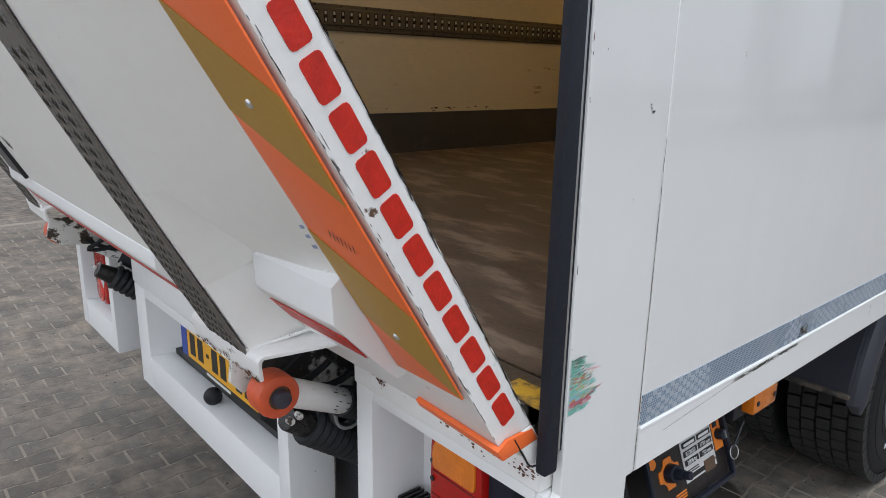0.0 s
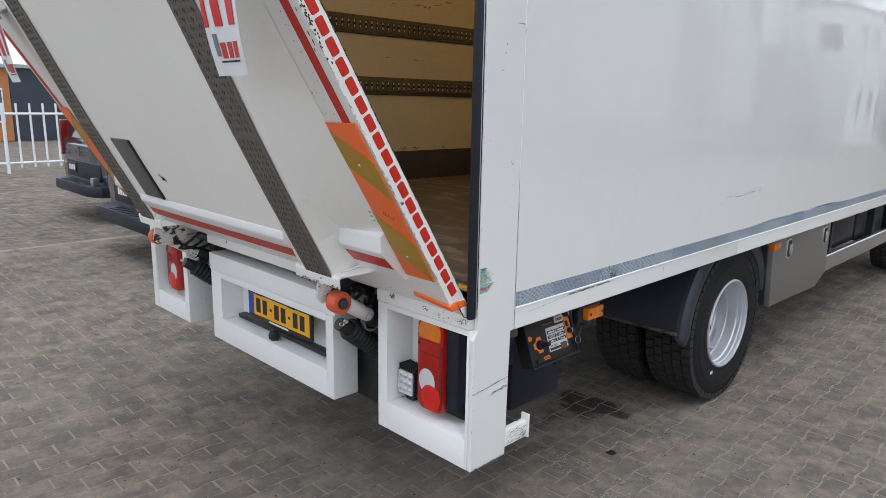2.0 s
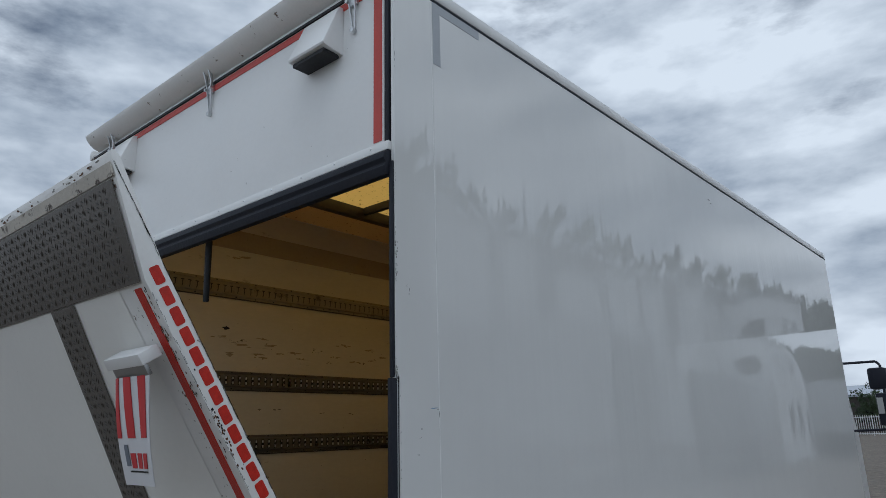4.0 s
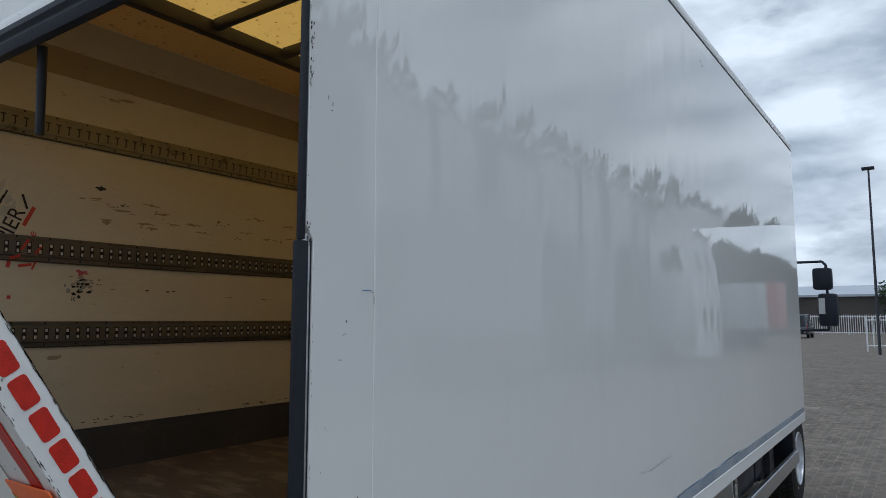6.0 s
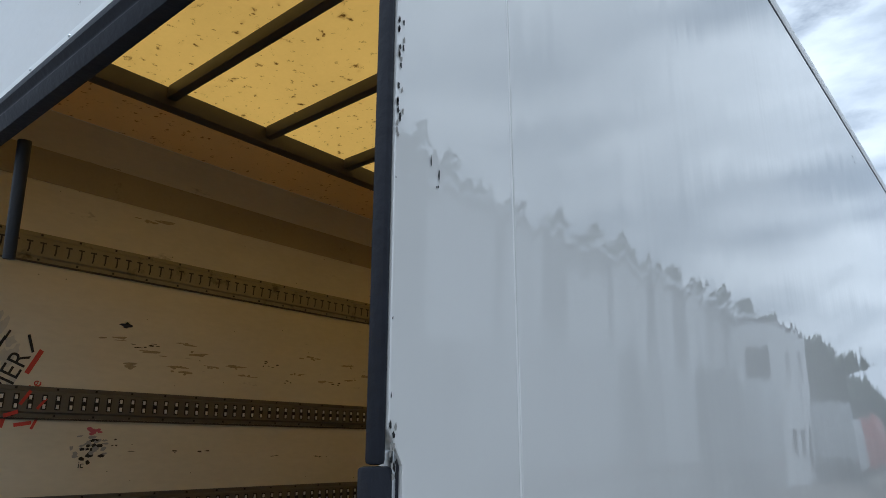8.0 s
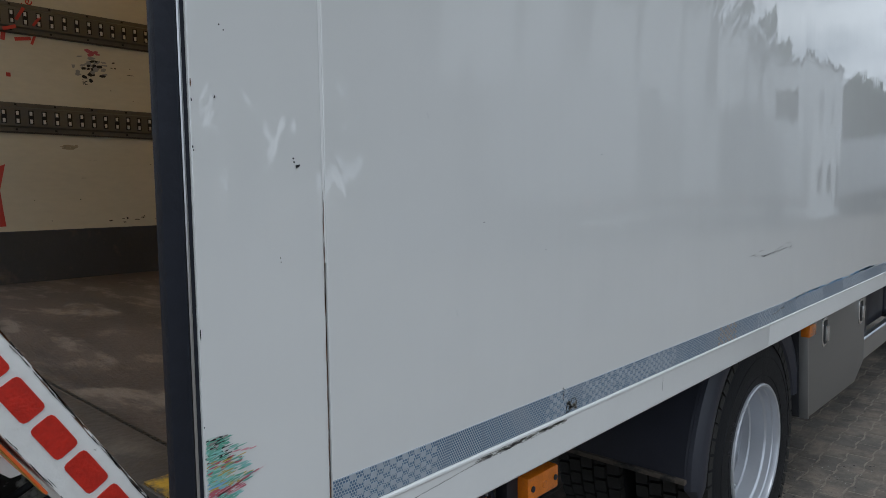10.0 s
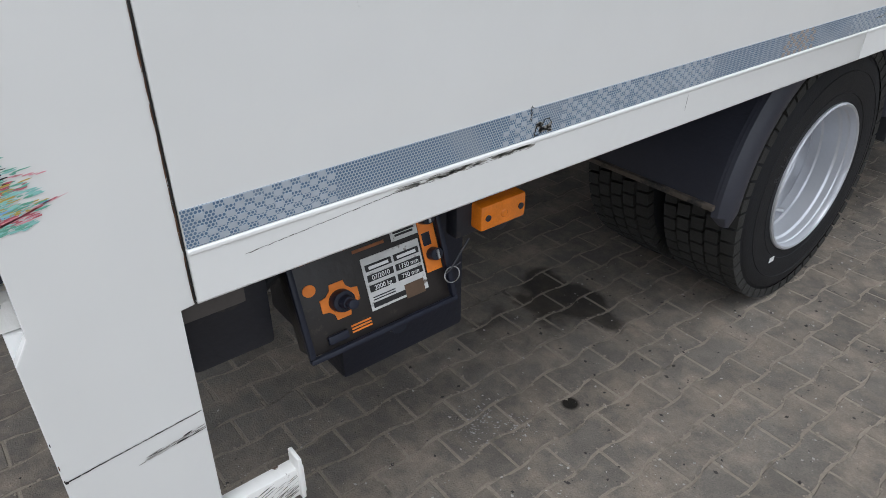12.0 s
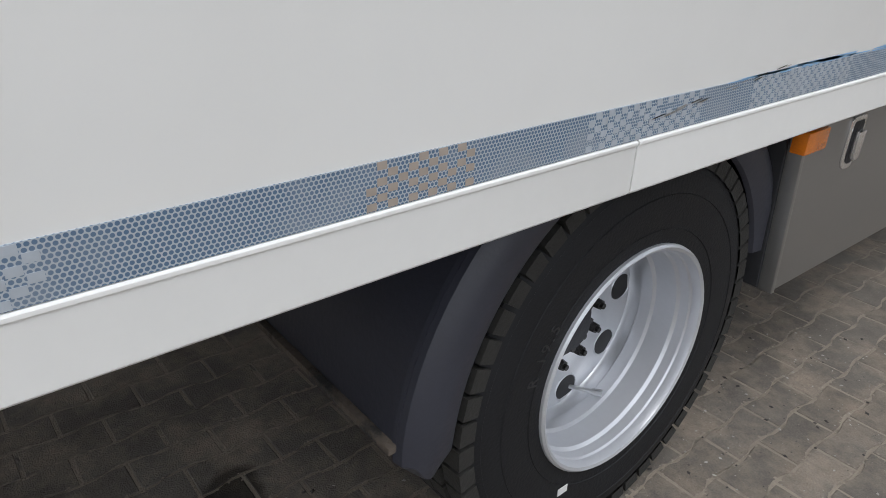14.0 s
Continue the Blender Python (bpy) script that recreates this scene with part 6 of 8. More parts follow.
def side_marks():
    rng = random.Random(11)
    Y, Z = (0, 1, 0), (0, 0, 1)
    groups = {k: bmesh.new() for k in INK}
    # many-coloured scrape at the rear edge of the post: thin strokes that fray towards the front
    bands = ((1.117, 1.131, 0.025, ("grey", "green", "black", "green")), (1.102, 1.119, 0.038, ("green", "green", "teal", "black")), (1.090, 1.104, 0.044, ("teal", "green", "yellow", "red")), (1.078, 1.092, 0.046, ("teal", "teal", "green", "yellow")), (1.069, 1.079, 0.049, ("teal", "sky", "yellow", "green")), (1.060, 1.069, 0.041, ("red", "pink", "teal", "red")), (1.052, 1.060, 0.034, ("green", "teal", "teal", "green")))
    for z0, z1, reach, tones in bands:
        for k in range(8):
            z = z0 + (z1 - z0) * rng.random()
            ln = reach * (0.25 + 0.35 * rng.random())
            blot(groups["mint" if z < 1.10 and k % 3 else "mist"], (0.0006 + 0.0001 * rng.random(), 0.0195 + ln / 2, z), (0, 1, 0.12), Z, ln / 2, 0.0022, rng, 9)
        for k in range(70):
            z = z0 + (z1 - z0) * rng.random()
            y = 0.0195 + reach * rng.random() ** 1.9
            ln = 0.004 + 0.016 * rng.random()
            blot(groups[rng.choice(tones)], (0.0008 + 0.0003 * rng.random(), y + ln / 2, z), (0, 1, 0.14), Z, ln / 2, 0.0006 + 0.0008 * rng.random(), rng, 7)
    for k in range(9):
        blot(groups["red" if k % 2 else "pink"], (0.0012, 0.034 + 0.052 * k / 8, 1.060 + 0.016 * k / 8 + 0.003 * rng.random()), (0, 1, 0.26), Z, 0.012, 0.0014 - 0.0001 * k, rng, 6)
    for k in range(5):
        blot(groups["pink"], (0.0012, 0.056 + 0.006 * k, 1.106 + 0.004 * rng.random()), (0, 1, 0.1), Z, 0.007, 0.0008, rng, 6)
    # corner mark on the seam and the blue dash beside it
    blot(groups["black"], (0.0008, 0.195, 1.848), Y, Z, 0.0012, 0.012, rng)
    blot(groups["blue"], (0.0008, 0.172, 1.866), (0, 1, 0.05), Z, 0.018, 0.0016, rng)
    blot(groups["black"], (0.0008, 0.19, 1.863), Y, Z, 0.010, 0.0008, rng)
    # dots over the panels
    for y, z, s in ((0.158, 1.443, 4), (0.152, 1.452, 3), (0.39, 1.525, 2), (0.062, 2.22, 2.5), (0.11, 1.80, 4), (0.105, 1.775, 3), (0.095, 1.73, 3), (0.06, 1.60, 2), (0.05, 1.52, 2), (0.13, 1.33, 2), (0.52, 1.36, 1.5), (0.9, 1.48, 1.5), (1.3, 1.30, 1.5), (1.05, 1.22, 1.4), (1.72, 1.18, 2), (0.45, 1.22, 1.2), (0.7, 1.30, 1.2)):
        for k in range(2):
            blot(groups["black"], (0.0008, y + rng.uniform(-.004, .004), z + rng.uniform(-.004, .004)), Y, Z, 0.001 * s * 0.5, 0.001 * s * 0.6, rng)
    for y, z, a in ((2.967, 3.216, 0.02), (2.94, 3.235, 0.02), (0.064, 2.235, 0.0015), (0.052, 2.245, 0.001)):
        blot(groups["black"], (0.0008, y, z), Y, Z, a, 0.0035 if a > 0.01 else 0.007, rng)
    # long scrape above the tape near the tool box
    for k in range(26):
        y = 1.88 + 0.30 * rng.random()
        blot(groups["black"], (0.0009, y, 1.195 + 0.045 * (y - 1.88) + 0.006 * rng.random()), (0, 1, 0.1), Z, 0.004 + 0.010 * rng.random(), 0.0012, rng)
    for k in range(10):
        blot(groups["grey"], (0.0007, 1.75 + 0.5 * rng.random(), 1.20 + 0.03 * rng.random()), (0, 1, 0.06), Z, 0.03, 0.001, rng)
    # blue scrape and dent above the tape further forward
    for k in range(60):
        t = rng.random()
        y = 2.2 + 1.3 * t
        blot(groups["sky"], (0.0014, y, 1.0225 + 0.006 * rng.random() + 0.006 * t), (0, 1, 0.005), Z, 0.03 + 0.05 * rng.random(), 0.0012 + 0.0016 * t, rng, 7)
    for k in range(24):
        y = 2.0 + 0.35 * rng.random()
        blot(groups["black" if k % 3 == 0 else "grey"], (0.0026, y, 0.995 + 0.10 * (y - 2.0) + 0.006 * rng.random()), (0, 1, 0.12), Z, 0.012 + 0.012 * rng.random(), 0.0009, rng, 6)
    # torn corner of tape: bare grey patch, dark ragged outline, cracks running up from it
    for k in range(7):
        blot(groups["grey"], (0.0019, 0.776 + 0.030 * rng.random(), 0.979 + 0.018 * rng.random()), Y, Z, 0.008, 0.006, rng)
    ring = [(0.768, 0.978), (0.772, 0.996), (0.783, 0.990), (0.790, 1.001), (0.800, 1.000), (0.806, 0.992), (0.803, 0.980), (0.786, 0.985), (0.778, 0.977)]
    for (ya, za), (yb, zb) in zip(ring, ring[1:] + ring[:1]):
        for t in (0.0, 0.25, 0.5, 0.75):
            blot(groups["black"], (0.0024, ya + (yb - ya) * t, za + (zb - za) * t), (0, yb - ya, zb - za), (0, za - zb, yb - ya), 0.28, 0.06 + 0.06 * rng.random(), rng, 6)
    for k in range(8):
        blot(groups["black"], (0.0022, 0.757 + 0.004 * rng.random(), 1.006 + 0.022 * k / 7), (0, 0.3, 1), Y, 0.003, 0.0008 + 0.0006 * rng.random(), rng, 6)
    for k in range(6):
        blot(groups["black"], (0.0022, 0.757 + 0.010 * k / 5, 1.028 - 0.001 * k), (0, 1, 0.1), Z, 0.002, 0.0007, rng, 6)
    # rail: a thin scratch that widens into a torn gouge under the bead
    for k in range(40):
        y = 0.270 + 0.25 * k / 40
        blot(groups["black" if k % 3 else "grey"], (0.0026, y, 0.9440 + 0.0165 * (y - 0.27) / 0.25 + rng.uniform(-.0004, .0004)), (0, 1, 0.066), Z, 0.0055, 0.00035 + 0.0003 * rng.random(), rng, 6)
    for k in range(60):
        t = rng.random()
        y = 0.50 + 0.27 * t
        blot(groups["bare"], (0.0027, y, 0.9610 + 0.0035 * t + rng.uniform(-.0022, .0018)), (0, 1, 0.015), Z, 0.006 + 0.010 * rng.random(), 0.0010 + 0.0012 * t, rng, 8)
    for k in range(60):
        t = k / 60
        y = 0.50 + 0.27 * t
        edge = (0.0030 + 0.0012 * t) * (1 if k % 2 else -1)
        blot(groups["black" if k % 3 == 0 else "grey"], (0.0029, y + rng.uniform(-.004, .004), 0.9610 + 0.0035 * t + edge + rng.uniform(-.001, .001)), (0, 1, rng.uniform(-.1, .12)), Z, 0.004 + 0.007 * rng.random(), 0.0003 + 0.0004 * rng.random(), rng, 6)
    blot(groups["grey"], (0.0026, 1.193, 0.945), (0, 0.1, 1), Y, 0.02, 0.0012, rng)
    # level dark line across the post, a dot at its rear end, fine scuffs under its front half
    for k in range(30):
        t = k / 29
        blot(groups["black"], (0.0009, 0.006 + 0.164 * t, 0.7200 + 0.016 * t + rng.uniform(-.0003, .0003)), (0, 1, 0.098), Z, 0.005, 0.0011 - 0.0003 * t + 0.0003 * rng.random(), rng, 6)
    blot(groups["black"], (0.0010, 0.004, 0.7195), Y, Z, 0.003, 0.0026, rng)
    for k in range(46):
        t = rng.random()
        blot(groups[("grey", "black", "bare", "grey")[k % 4]], (0.0009 + 0.0003 * rng.random(), 0.085 + 0.085 * t, 0.698 + 0.010 * t + rng.uniform(-.004, .004)), (0, 1, 0.16), Z, 0.003 + 0.007 * rng.random(), 0.0004 + 0.0008 * rng.random(), rng, 7)
    # chipped rear edge of the post
    for k in range(40):
        z = 0.46 + 2.9 * rng.random()
        y0 = 0.0195 if 0.93 < z < 1.95 else 0.0015
        blot(groups["black" if rng.random() < 0.8 else "rust"], (0.0008, y0 + 0.001 * rng.random(), z), Y, Z, 0.0008, 0.0015 + 0.006 * rng.random() ** 3, rng, 7)
    for z, n in ((2.36, 14), (2.28, 12), (1.96, 12)):
        for k in range(n):
            blot(groups["black" if k % 2 else "grey"], (0.0009, 0.002 + 0.008 * rng.random() ** 2, z + 0.03 * rng.uniform(-1, 1)), Y, Z, 0.0018, 0.004, rng)
    for k in range(70):
        blot(groups["black" if k % 3 else "grey"], (0.0008, 0.168 * rng.random() + 0.003, 0.4508 + 0.006 * rng.random() ** 3), Y, Z, 0.002 + 0.006 * rng.random(), 0.0006 + 0.0008 * rng.random(), rng)
    # scuffed outer face of the bracket
    for k in range(60):
        blot(groups[("grey", "black", "bare")[k % 3]], (-0.0036 + 0.0003 * rng.random(), 0.185 + 0.11 * rng.random(), 0.482 + 0.045 * rng.random() ** 1.5), (0, 1, 0.35), Z, 0.004 + 0.012 * rng.random(), 0.0004 + 0.0010 * rng.random(), rng, 7)
    for k in range(40):
        blot(groups["rust"], (0.0009, 0.1940 + 0.0010 * rng.random(), 0.90 + 0.5 * rng.random()), Y, Z, 0.0006, 0.008 + 0.02 * rng.random(), rng, 6)
    # dark line beneath the roof edge at the rear and a corner strip
    for k, bm in groups.items():
        if bm.verts:
            tagged(part(k + "_marks", bm, INK[k], marks, smooth=False), kind="stuff")
        else:
            bm.free()
    for y0, y1, z0, z1 in ((0.203, 0.243, 3.10, 3.36), (0.243, 0.484, 3.322, 3.36)):
        bm = bmesh.new()
        bx(bm, -0.001, 0.0012, y0, y1, z0, z1)
        part("corner_sticker", bm, mat("grey_sticker", (0.42, 0.44, 0.47), 0.35, vary=0.08), truck, "grey corner contour sticker")


side_marks()


def platform_marks():
    FADED = mat("faded_blue_print", (0.30, 0.34, 0.48), 0.5)
    rng = random.Random(5)
    gs = {k: bmesh.new() for k in ("black", "rust", "grey")}
    U, Nn, X = (0, 1, 0), (0, 0, 1), (1, 0, 0)
    # chipped back edge of the side face
    for k in range(420):
        u = 1.69 * rng.random()
        tone = rng.random()
        blot(gs["black" if tone < 0.5 else "grey" if tone < 0.8 else "rust"], (PR + 0.0009, u, -0.0008 + 0.0026 * rng.random() ** 3), U, Nn, 0.006 + 0.016 * rng.random() ** 2, 0.0004 + 0.0006 * rng.random(), rng, 7)
    for k in range(150):
        u = 0.1 + 1.28 * rng.random()
        blot(gs["black"], (PR + 0.0009, u, 0.0575 - 0.004 * rng.random() ** 3), U, Nn, 0.003 + 0.012 * rng.random() ** 2, 0.0005, rng, 7)
    for k in range(40):
        u = 0.85 + 0.54 * rng.random() ** 0.6
        blot(gs["black" if k % 2 else "rust"], (-0.045 - 0.02 * rng.random() ** 2, u, 0.0612), X, U, 0.0025, 0.004 + 0.006 * rng.random(), rng, 8)
    for k in range(34):
        u = 1.02 + 0.12 * rng.gauss(0, 1) * 0.5
        blot(gs["rust" if k % 3 else "black"], (PR + 0.0011, u, 0.045 + 0.012 * rng.random()), U, Nn, 0.004, 0.0025, rng, 8)
    for k in range(60):
        blot(gs["black"], (PR + 0.0010, 0.005 + 0.04 * rng.random() ** 2, 0.004 + 0.016 * rng.random() ** 2), U, Nn, 0.004, 0.0022, rng, 8)
    for k in range(90):
        u = 1.70 + 0.008 * rng.random()
        blot(gs["grey" if k % 3 else "rust"], (PLX + 2.44 * rng.random(), 1.692 + 0.012 * rng.random(), 0.006), X, U, 0.010 * rng.random() + 0.003, 0.003, rng, 7)
    for k in range(24):
        blot(gs["black" if k % 2 else "grey"], (-0.11 - 0.02 * rng.random(), 0.75 + 0.6 * rng.random(), 0.0602), X, U, 0.002, 0.003, rng, 6)
    # scratch mark on the face and writing on the orange board
    for dx, du, ax, au, ln in ((0.0, 0.0, 1, 0.25, 0.020), (-0.010, 0.016, 0.5, -1, 0.018), (0.008, 0.006, 1, -0.6, 0.012), (0.014, -0.006, 1, 0.1, 0.010)):
        for k in range(3):
            blot(gs["black"], (-1.41 + dx, 0.470 + du, face_n(0.47) + 0.0012 + 0.0002 * k), (ax, au, 0), (-au, ax, 0), ln, 0.0045, rng, 8)
    for k in range(7):
        blot(gs["black"], (-0.115 + 0.006 * k, 0.435 - 0.002 * k, 0.0672), (0.4, 1, 0), (1, -0.3, 0), 0.009, 0.0012, rng, 5)
    for k, bm in gs.items():
        tagged(part(k + "_wear", bm, INK[k], lift, smooth=False, m=PM), kind="stuff")
    # rivets of the marker boards, small stickers
    for x0 in (-0.112, -2.408):
        for u in (0.27, 0.60):
            bm = bmesh.new()
            tube(bm, (x0, u, 0.066), (x0, u, 0.0685), 0.006, 0.004, seg=12)
            part("board_rivet", bm, ALU, lift, m=PM)
    for u0, h in ((0.385, 0.055),):
        def slope(x, u):
            return 0.0595 + 0.48 * (face_n(u) - 0.0595) * (-0.172 - x) / 0.204 + 0.0014

        def patch(name, xa, xb, ua, ub, up, mm, parent, lab=""):
            bm = bmesh.new()
            q = [(xa, ua), (xb, ua), (xb, ub), (xa, ub)]
            lo = [bm.verts.new((x, u, slope(x, u) + up - 0.001)) for x, u in q]
            hi = [bm.verts.new((x, u, slope(x, u) + up)) for x, u in q]
            bm.faces.new(hi)
            bm.faces.new(lo[::-1])
            for k in range(4):
                bm.faces.new((lo[k], lo[(k + 1) % 4], hi[(k + 1) % 4], hi[k]))
            return part(name, bm, mm, parent, lab, m=PM, smooth=False)
        stk = patch("small_sticker", -0.205, -0.178, u0, u0 + h, 0.0, PRINT_WHITE, lift, "torn white and blue sticker")
        for d in (0.15, 0.45, 0.72):
            patch("sticker_bar", -0.201, -0.184, u0 + h * d, u0 + h * (d + 0.10), 0.0012, FADED, stk)
    # rusty chips along the folded lip of the shelf and on the sill
    rg = random.Random(77)
    bm = bmesh.new()
    for k in range(90):
        t = 1 - rg.random() ** 1.6
        c = Vector((-0.64 + 0.245 * t, 0.167 + 0.010 * rg.random() ** 2, 0.1885))
        blot(bm, (c.x, c.y, 0.1885 - 0.3 * (c.y - 0.167)), (1, 0, 0), (0, 1, -0.3), 0.0015 + 0.006 * rg.random() ** 2, 0.0010 + 0.0035 * rg.random() ** 2, rg, 8)
    tagged(part("lip_wear", bm, INK["rust"], lift, smooth=False, m=PM), kind="stuff")
    bm = bmesh.new()
    for cx, cz, w, n in ((-0.385, 0.966, 0.018, 30), (-0.215, 0.958, 0.012, 14), (-0.05, 0.955, 0.02, 26), (-0.13, 0.948, 0.04, 10)):
        for k in range(n):
            blot(bm, (cx + w * rg.gauss(0, 0.6), -0.0048, cz + 0.5 * w * rg.gauss(0, 0.6)), (1, 0, 0), (0, 0, 1), 0.0018 + 0.0028 * rg.random(), 0.001 + 0.0016 * rg.random(), rg, 7)
    tagged(part("sill_wear", bm, INK["rust"], truck, smooth=False), kind="stuff")


platform_marks()


def cargo_marks():
    rng = random.Random(9)
    wx = -2.4655
    gs = {"dark": bmesh.new(), "blue": bmesh.new()}
    blot(gs["blue"], (wx + 0.001, 0.911, 2.469), (0, 1, 0), (0, 0, 1), 0.032, 0.014, rng, 12)
    for y, z, wy, wz, n in ((1.0, 2.39, 0.10, 0.012, 7), (1.66, 3.04, 0.02, 0.018, 8), (1.62, 2.37, 0.05, 0.012, 9), (1.75, 2.29, 0.04, 0.010, 6), (2.1, 2.30, 0.04, 0.010, 5), (2.6, 2.27, 0.03, 0.012, 5), (1.1, 1.95, 0.25, 0.01, 5), (1.9, 1.93, 0.2, 0.008, 5), (1.1, 1.30, 0.18, 0.01, 10), (2.0, 1.29, 0.3, 0.008, 16), (1.03, 1.316, 0.01, 0.004, 3), (0.95, 1.31, 0.02, 0.004, 3), (1.6, 1.42, 0.02, 0.006, 2), (0.9, 2.0, 0.03, 0.02, 4)):
        for k in range(n):
            blot(gs["dark"], (wx + 0.0008, y + wy * rng.gauss(0, 0.6), z + wz * rng.gauss(0, 0.6)), (0, 1, 0), (0, 0, 1), 0.005 + 0.014 * rng.random() * min(1, wy * 12), 0.0015 + 0.003 * rng.random(), rng, 7)
    for k in range(160):
        blot(gs["dark"], (wx + 0.0006, 0.2 + 5 * rng.random(), 1.3 + 1.7 * rng.random()), (0, 1, 0), (0, 0, 1), 0.003, 0.0025, rng, 6)
    smear = bmesh.new()
    for k in range(34):
        y, z = 0.7 + 2.6 * rng.random(), 2.24 + 0.20 * rng.random()
        if k > 22:
            y, z = 0.6 + 3.0 * rng.random(), (1.30 + 0.5 * rng.random()) if k % 2 else (2.84 + 0.3 * rng.random())
        for j in range(5):
            blot(smear, (wx + 0.0005 + 0.0001 * j, y + 0.05 * rng.gauss(0, 0.6), z + 0.008 * rng.gauss(0, 0.6)), (0, 1, 0.03), (0, 0, 1), 0.008 + 0.035 * rng.random() ** 2, 0.002 + 0.005 * rng.random(), rng, 10)
    tagged(part("wall_smear", smear, mat("brown_wall_smear", (0.34, 0.275, 0.175), 0.6, vary=0.4, scale=50), truck, smooth=False), kind="stuff")
    tagged(part("scuff_marks", gs["dark"], mat("dark_scuff", (0.06, 0.045, 0.03), 0.6), truck, smooth=False), kind="stuff")
    part("black_mark", gs["blue"], mat("blue_black_mark", (0.012, 0.016, 0.04), 0.5), truck, smooth=False)
    # torn sticker below the middle track: grey scraps, a red scrap on top, letters
    for mm, n, cy, cz, sy, sz in ((INK["grey"], 24, 0.835, 1.965, 0.05, 0.045), (INK["black"], 20, 0.84, 1.96, 0.05, 0.04), (INK["red"], 9, 0.83, 2.035, 0.03, 0.010)):
        bm = bmesh.new()
        for k in range(n):
            blot(bm, (wx + 0.0012 + 0.0004 * rng.random(), cy + sy * rng.gauss(0, 0.6), cz + sz * rng.gauss(0, 0.6)), (0, 1, 0.1), (0, 0, 1), 0.008 + 0.010 * rng.random(), 0.004 + 0.006 * rng.random(), rng, 8)
        tagged(part("sticker_scrap", bm, mm, truck, smooth=False), kind="stuff")
    R2 = Matrix.Translation((wx + 0.0022, 0.80, 1.905)) @ pose(0, 0, 0, 0, 0, 90)
    bm = bmesh.new()
    prism(bm, [(0.312, 1.288), (0.469, 1.294), (0.462, 1.36), (0.455, 1.44), (0.478, 1.545), (0.44, 1.530), (0.432, 1.47), (0.425, 1.425), (0.35, 1.425), (0.345, 1.40), (0.318, 1.375), (0.330, 1.33)], wx + 0.0004, wx + 0.0012, "x")
    part("torn_sign", bm, REDTAPE, truck, "torn red sign remains", smooth=False)
    bm = bmesh.new()
    prism(bm, [(0.352, 1.425), (0.434, 1.425), (0.434, 1.470), (0.430, 1.520), (0.405, 1.535), (0.385, 1.495), (0.360, 1.470)], wx + 0.0014, wx + 0.0020, "x")
    part("sign_patch", bm, PRINT_WHITE, truck, "white torn sign patch", smooth=False)
    for y0, y1, z0, z1, tone in ((0.372, 0.380, 1.448, 1.490, REDTAPE), (0.380, 0.404, 1.462, 1.476, REDTAPE), (0.362, 0.432, 1.400, 1.412, PRINT_WHITE), (0.380, 0.390, 1.374, 1.386, PRINT_WHITE), (0.354, 0.396, 1.334, 1.356, PRINT_WHITE), (0.406, 0.446, 1.334, 1.356, PRINT_WHITE)):
        bm = bmesh.new()
        bx(bm, wx + 0.0014, wx + 0.0026, y0, y1, z0, z1)
        part("sign_bar", bm, tone, truck, smooth=False)
    lettering("sticker_text", "ic", 0.035, BLACK, truck, R2)
    # torn sign across the middle track: slanted black letters, red strokes under them
    PAPER = mat("dingy_paper", (0.50, 0.46, 0.38), 0.7, vary=0.2, scale=25)
    bm = bmesh.new()
    for k in range(26):
        v = rng.random()
        blot(bm, (wx + 0.0008 + 0.0004 * rng.random(), 0.385 + 0.17 * rng.random() * (1.3 - v), 2.11 + 0.36 * v), (0, 0.4, 0.9), (0, -0.9, 0.4), 0.02 + 0.03 * rng.random(), 0.012 + 0.014 * rng.random(), rng, 10)
    tagged(part("paper_scraps", bm, PAPER, truck, smooth=False), kind="stuff")
    for word, size, y, z, tone in (("PIER", 0.098, 0.500, 2.235, BLACK), ("ZE", 0.055, 0.412, 2.235, BLACK), ("lie", 0.055, 0.590, 2.195, REDTAPE), ("C", 0.10, 0.395, 2.405, BLACK)):
        R = Matrix.Translation((wx + 0.0026, y, z)) @ pose(0, 0, 0, 0, 0, 90) @ pose(0, 0, 0, 0, -68, 0)
        lettering("sign_text", word, size, tone, truck, R, "slanted torn sign lettering", squash=0.95)
    for y, z, ln, w in ((0.553, 2.352, 0.035, 0.005), (0.44, 2.315, 0.02, 0.005), (0.455, 2.35, 0.022, 0.005), (0.425, 2.29, 0.02, 0.004), (0.468, 2.375, 0.02, 0.004), (0.39, 2.33, 0.05, 0.010)):
        bm = bmesh.new()
        bx(bm, wx + 0.0014, wx + 0.0026, -ln, ln, -w, w)
        part("sign_bar", bm, BLACK, truck, m=Matrix.Translation((0, y, z)) @ pose(0, 0, 0, 110 if ln > 0.03 else 68, 0, 0))
    for k, (y, z, ln, a, w) in enumerate(((0.575, 2.285, 0.10, 66, 0.009), (0.56, 2.15, 0.06, 60, 0.006), (0.62, 2.13, 0.05, 55, 0.005), (0.52, 2.09, 0.05, 20, 0.007), (0.57, 2.055, 0.06, 10, 0.007), (0.50, 2.06, 0.04, 80, 0.008), (0.61, 2.06, 0.05, 70, 0.005), (0.51, 1.905, 0.016, 0, 0.008))):
        bm = bmesh.new()
        bx(bm, wx + 0.0165 if 2.08 < z < 2.2 else wx + 0.001, wx + 0.0172 if 2.08 < z < 2.2 else wx + 0.0016, -ln / 2, ln / 2, -w, w)
        part("sign_bar", bm, REDTAPE, truck, m=Matrix.Translation((0, y, z)) @ pose(0, 0, 0, a, 0, 0))


cargo_marks()


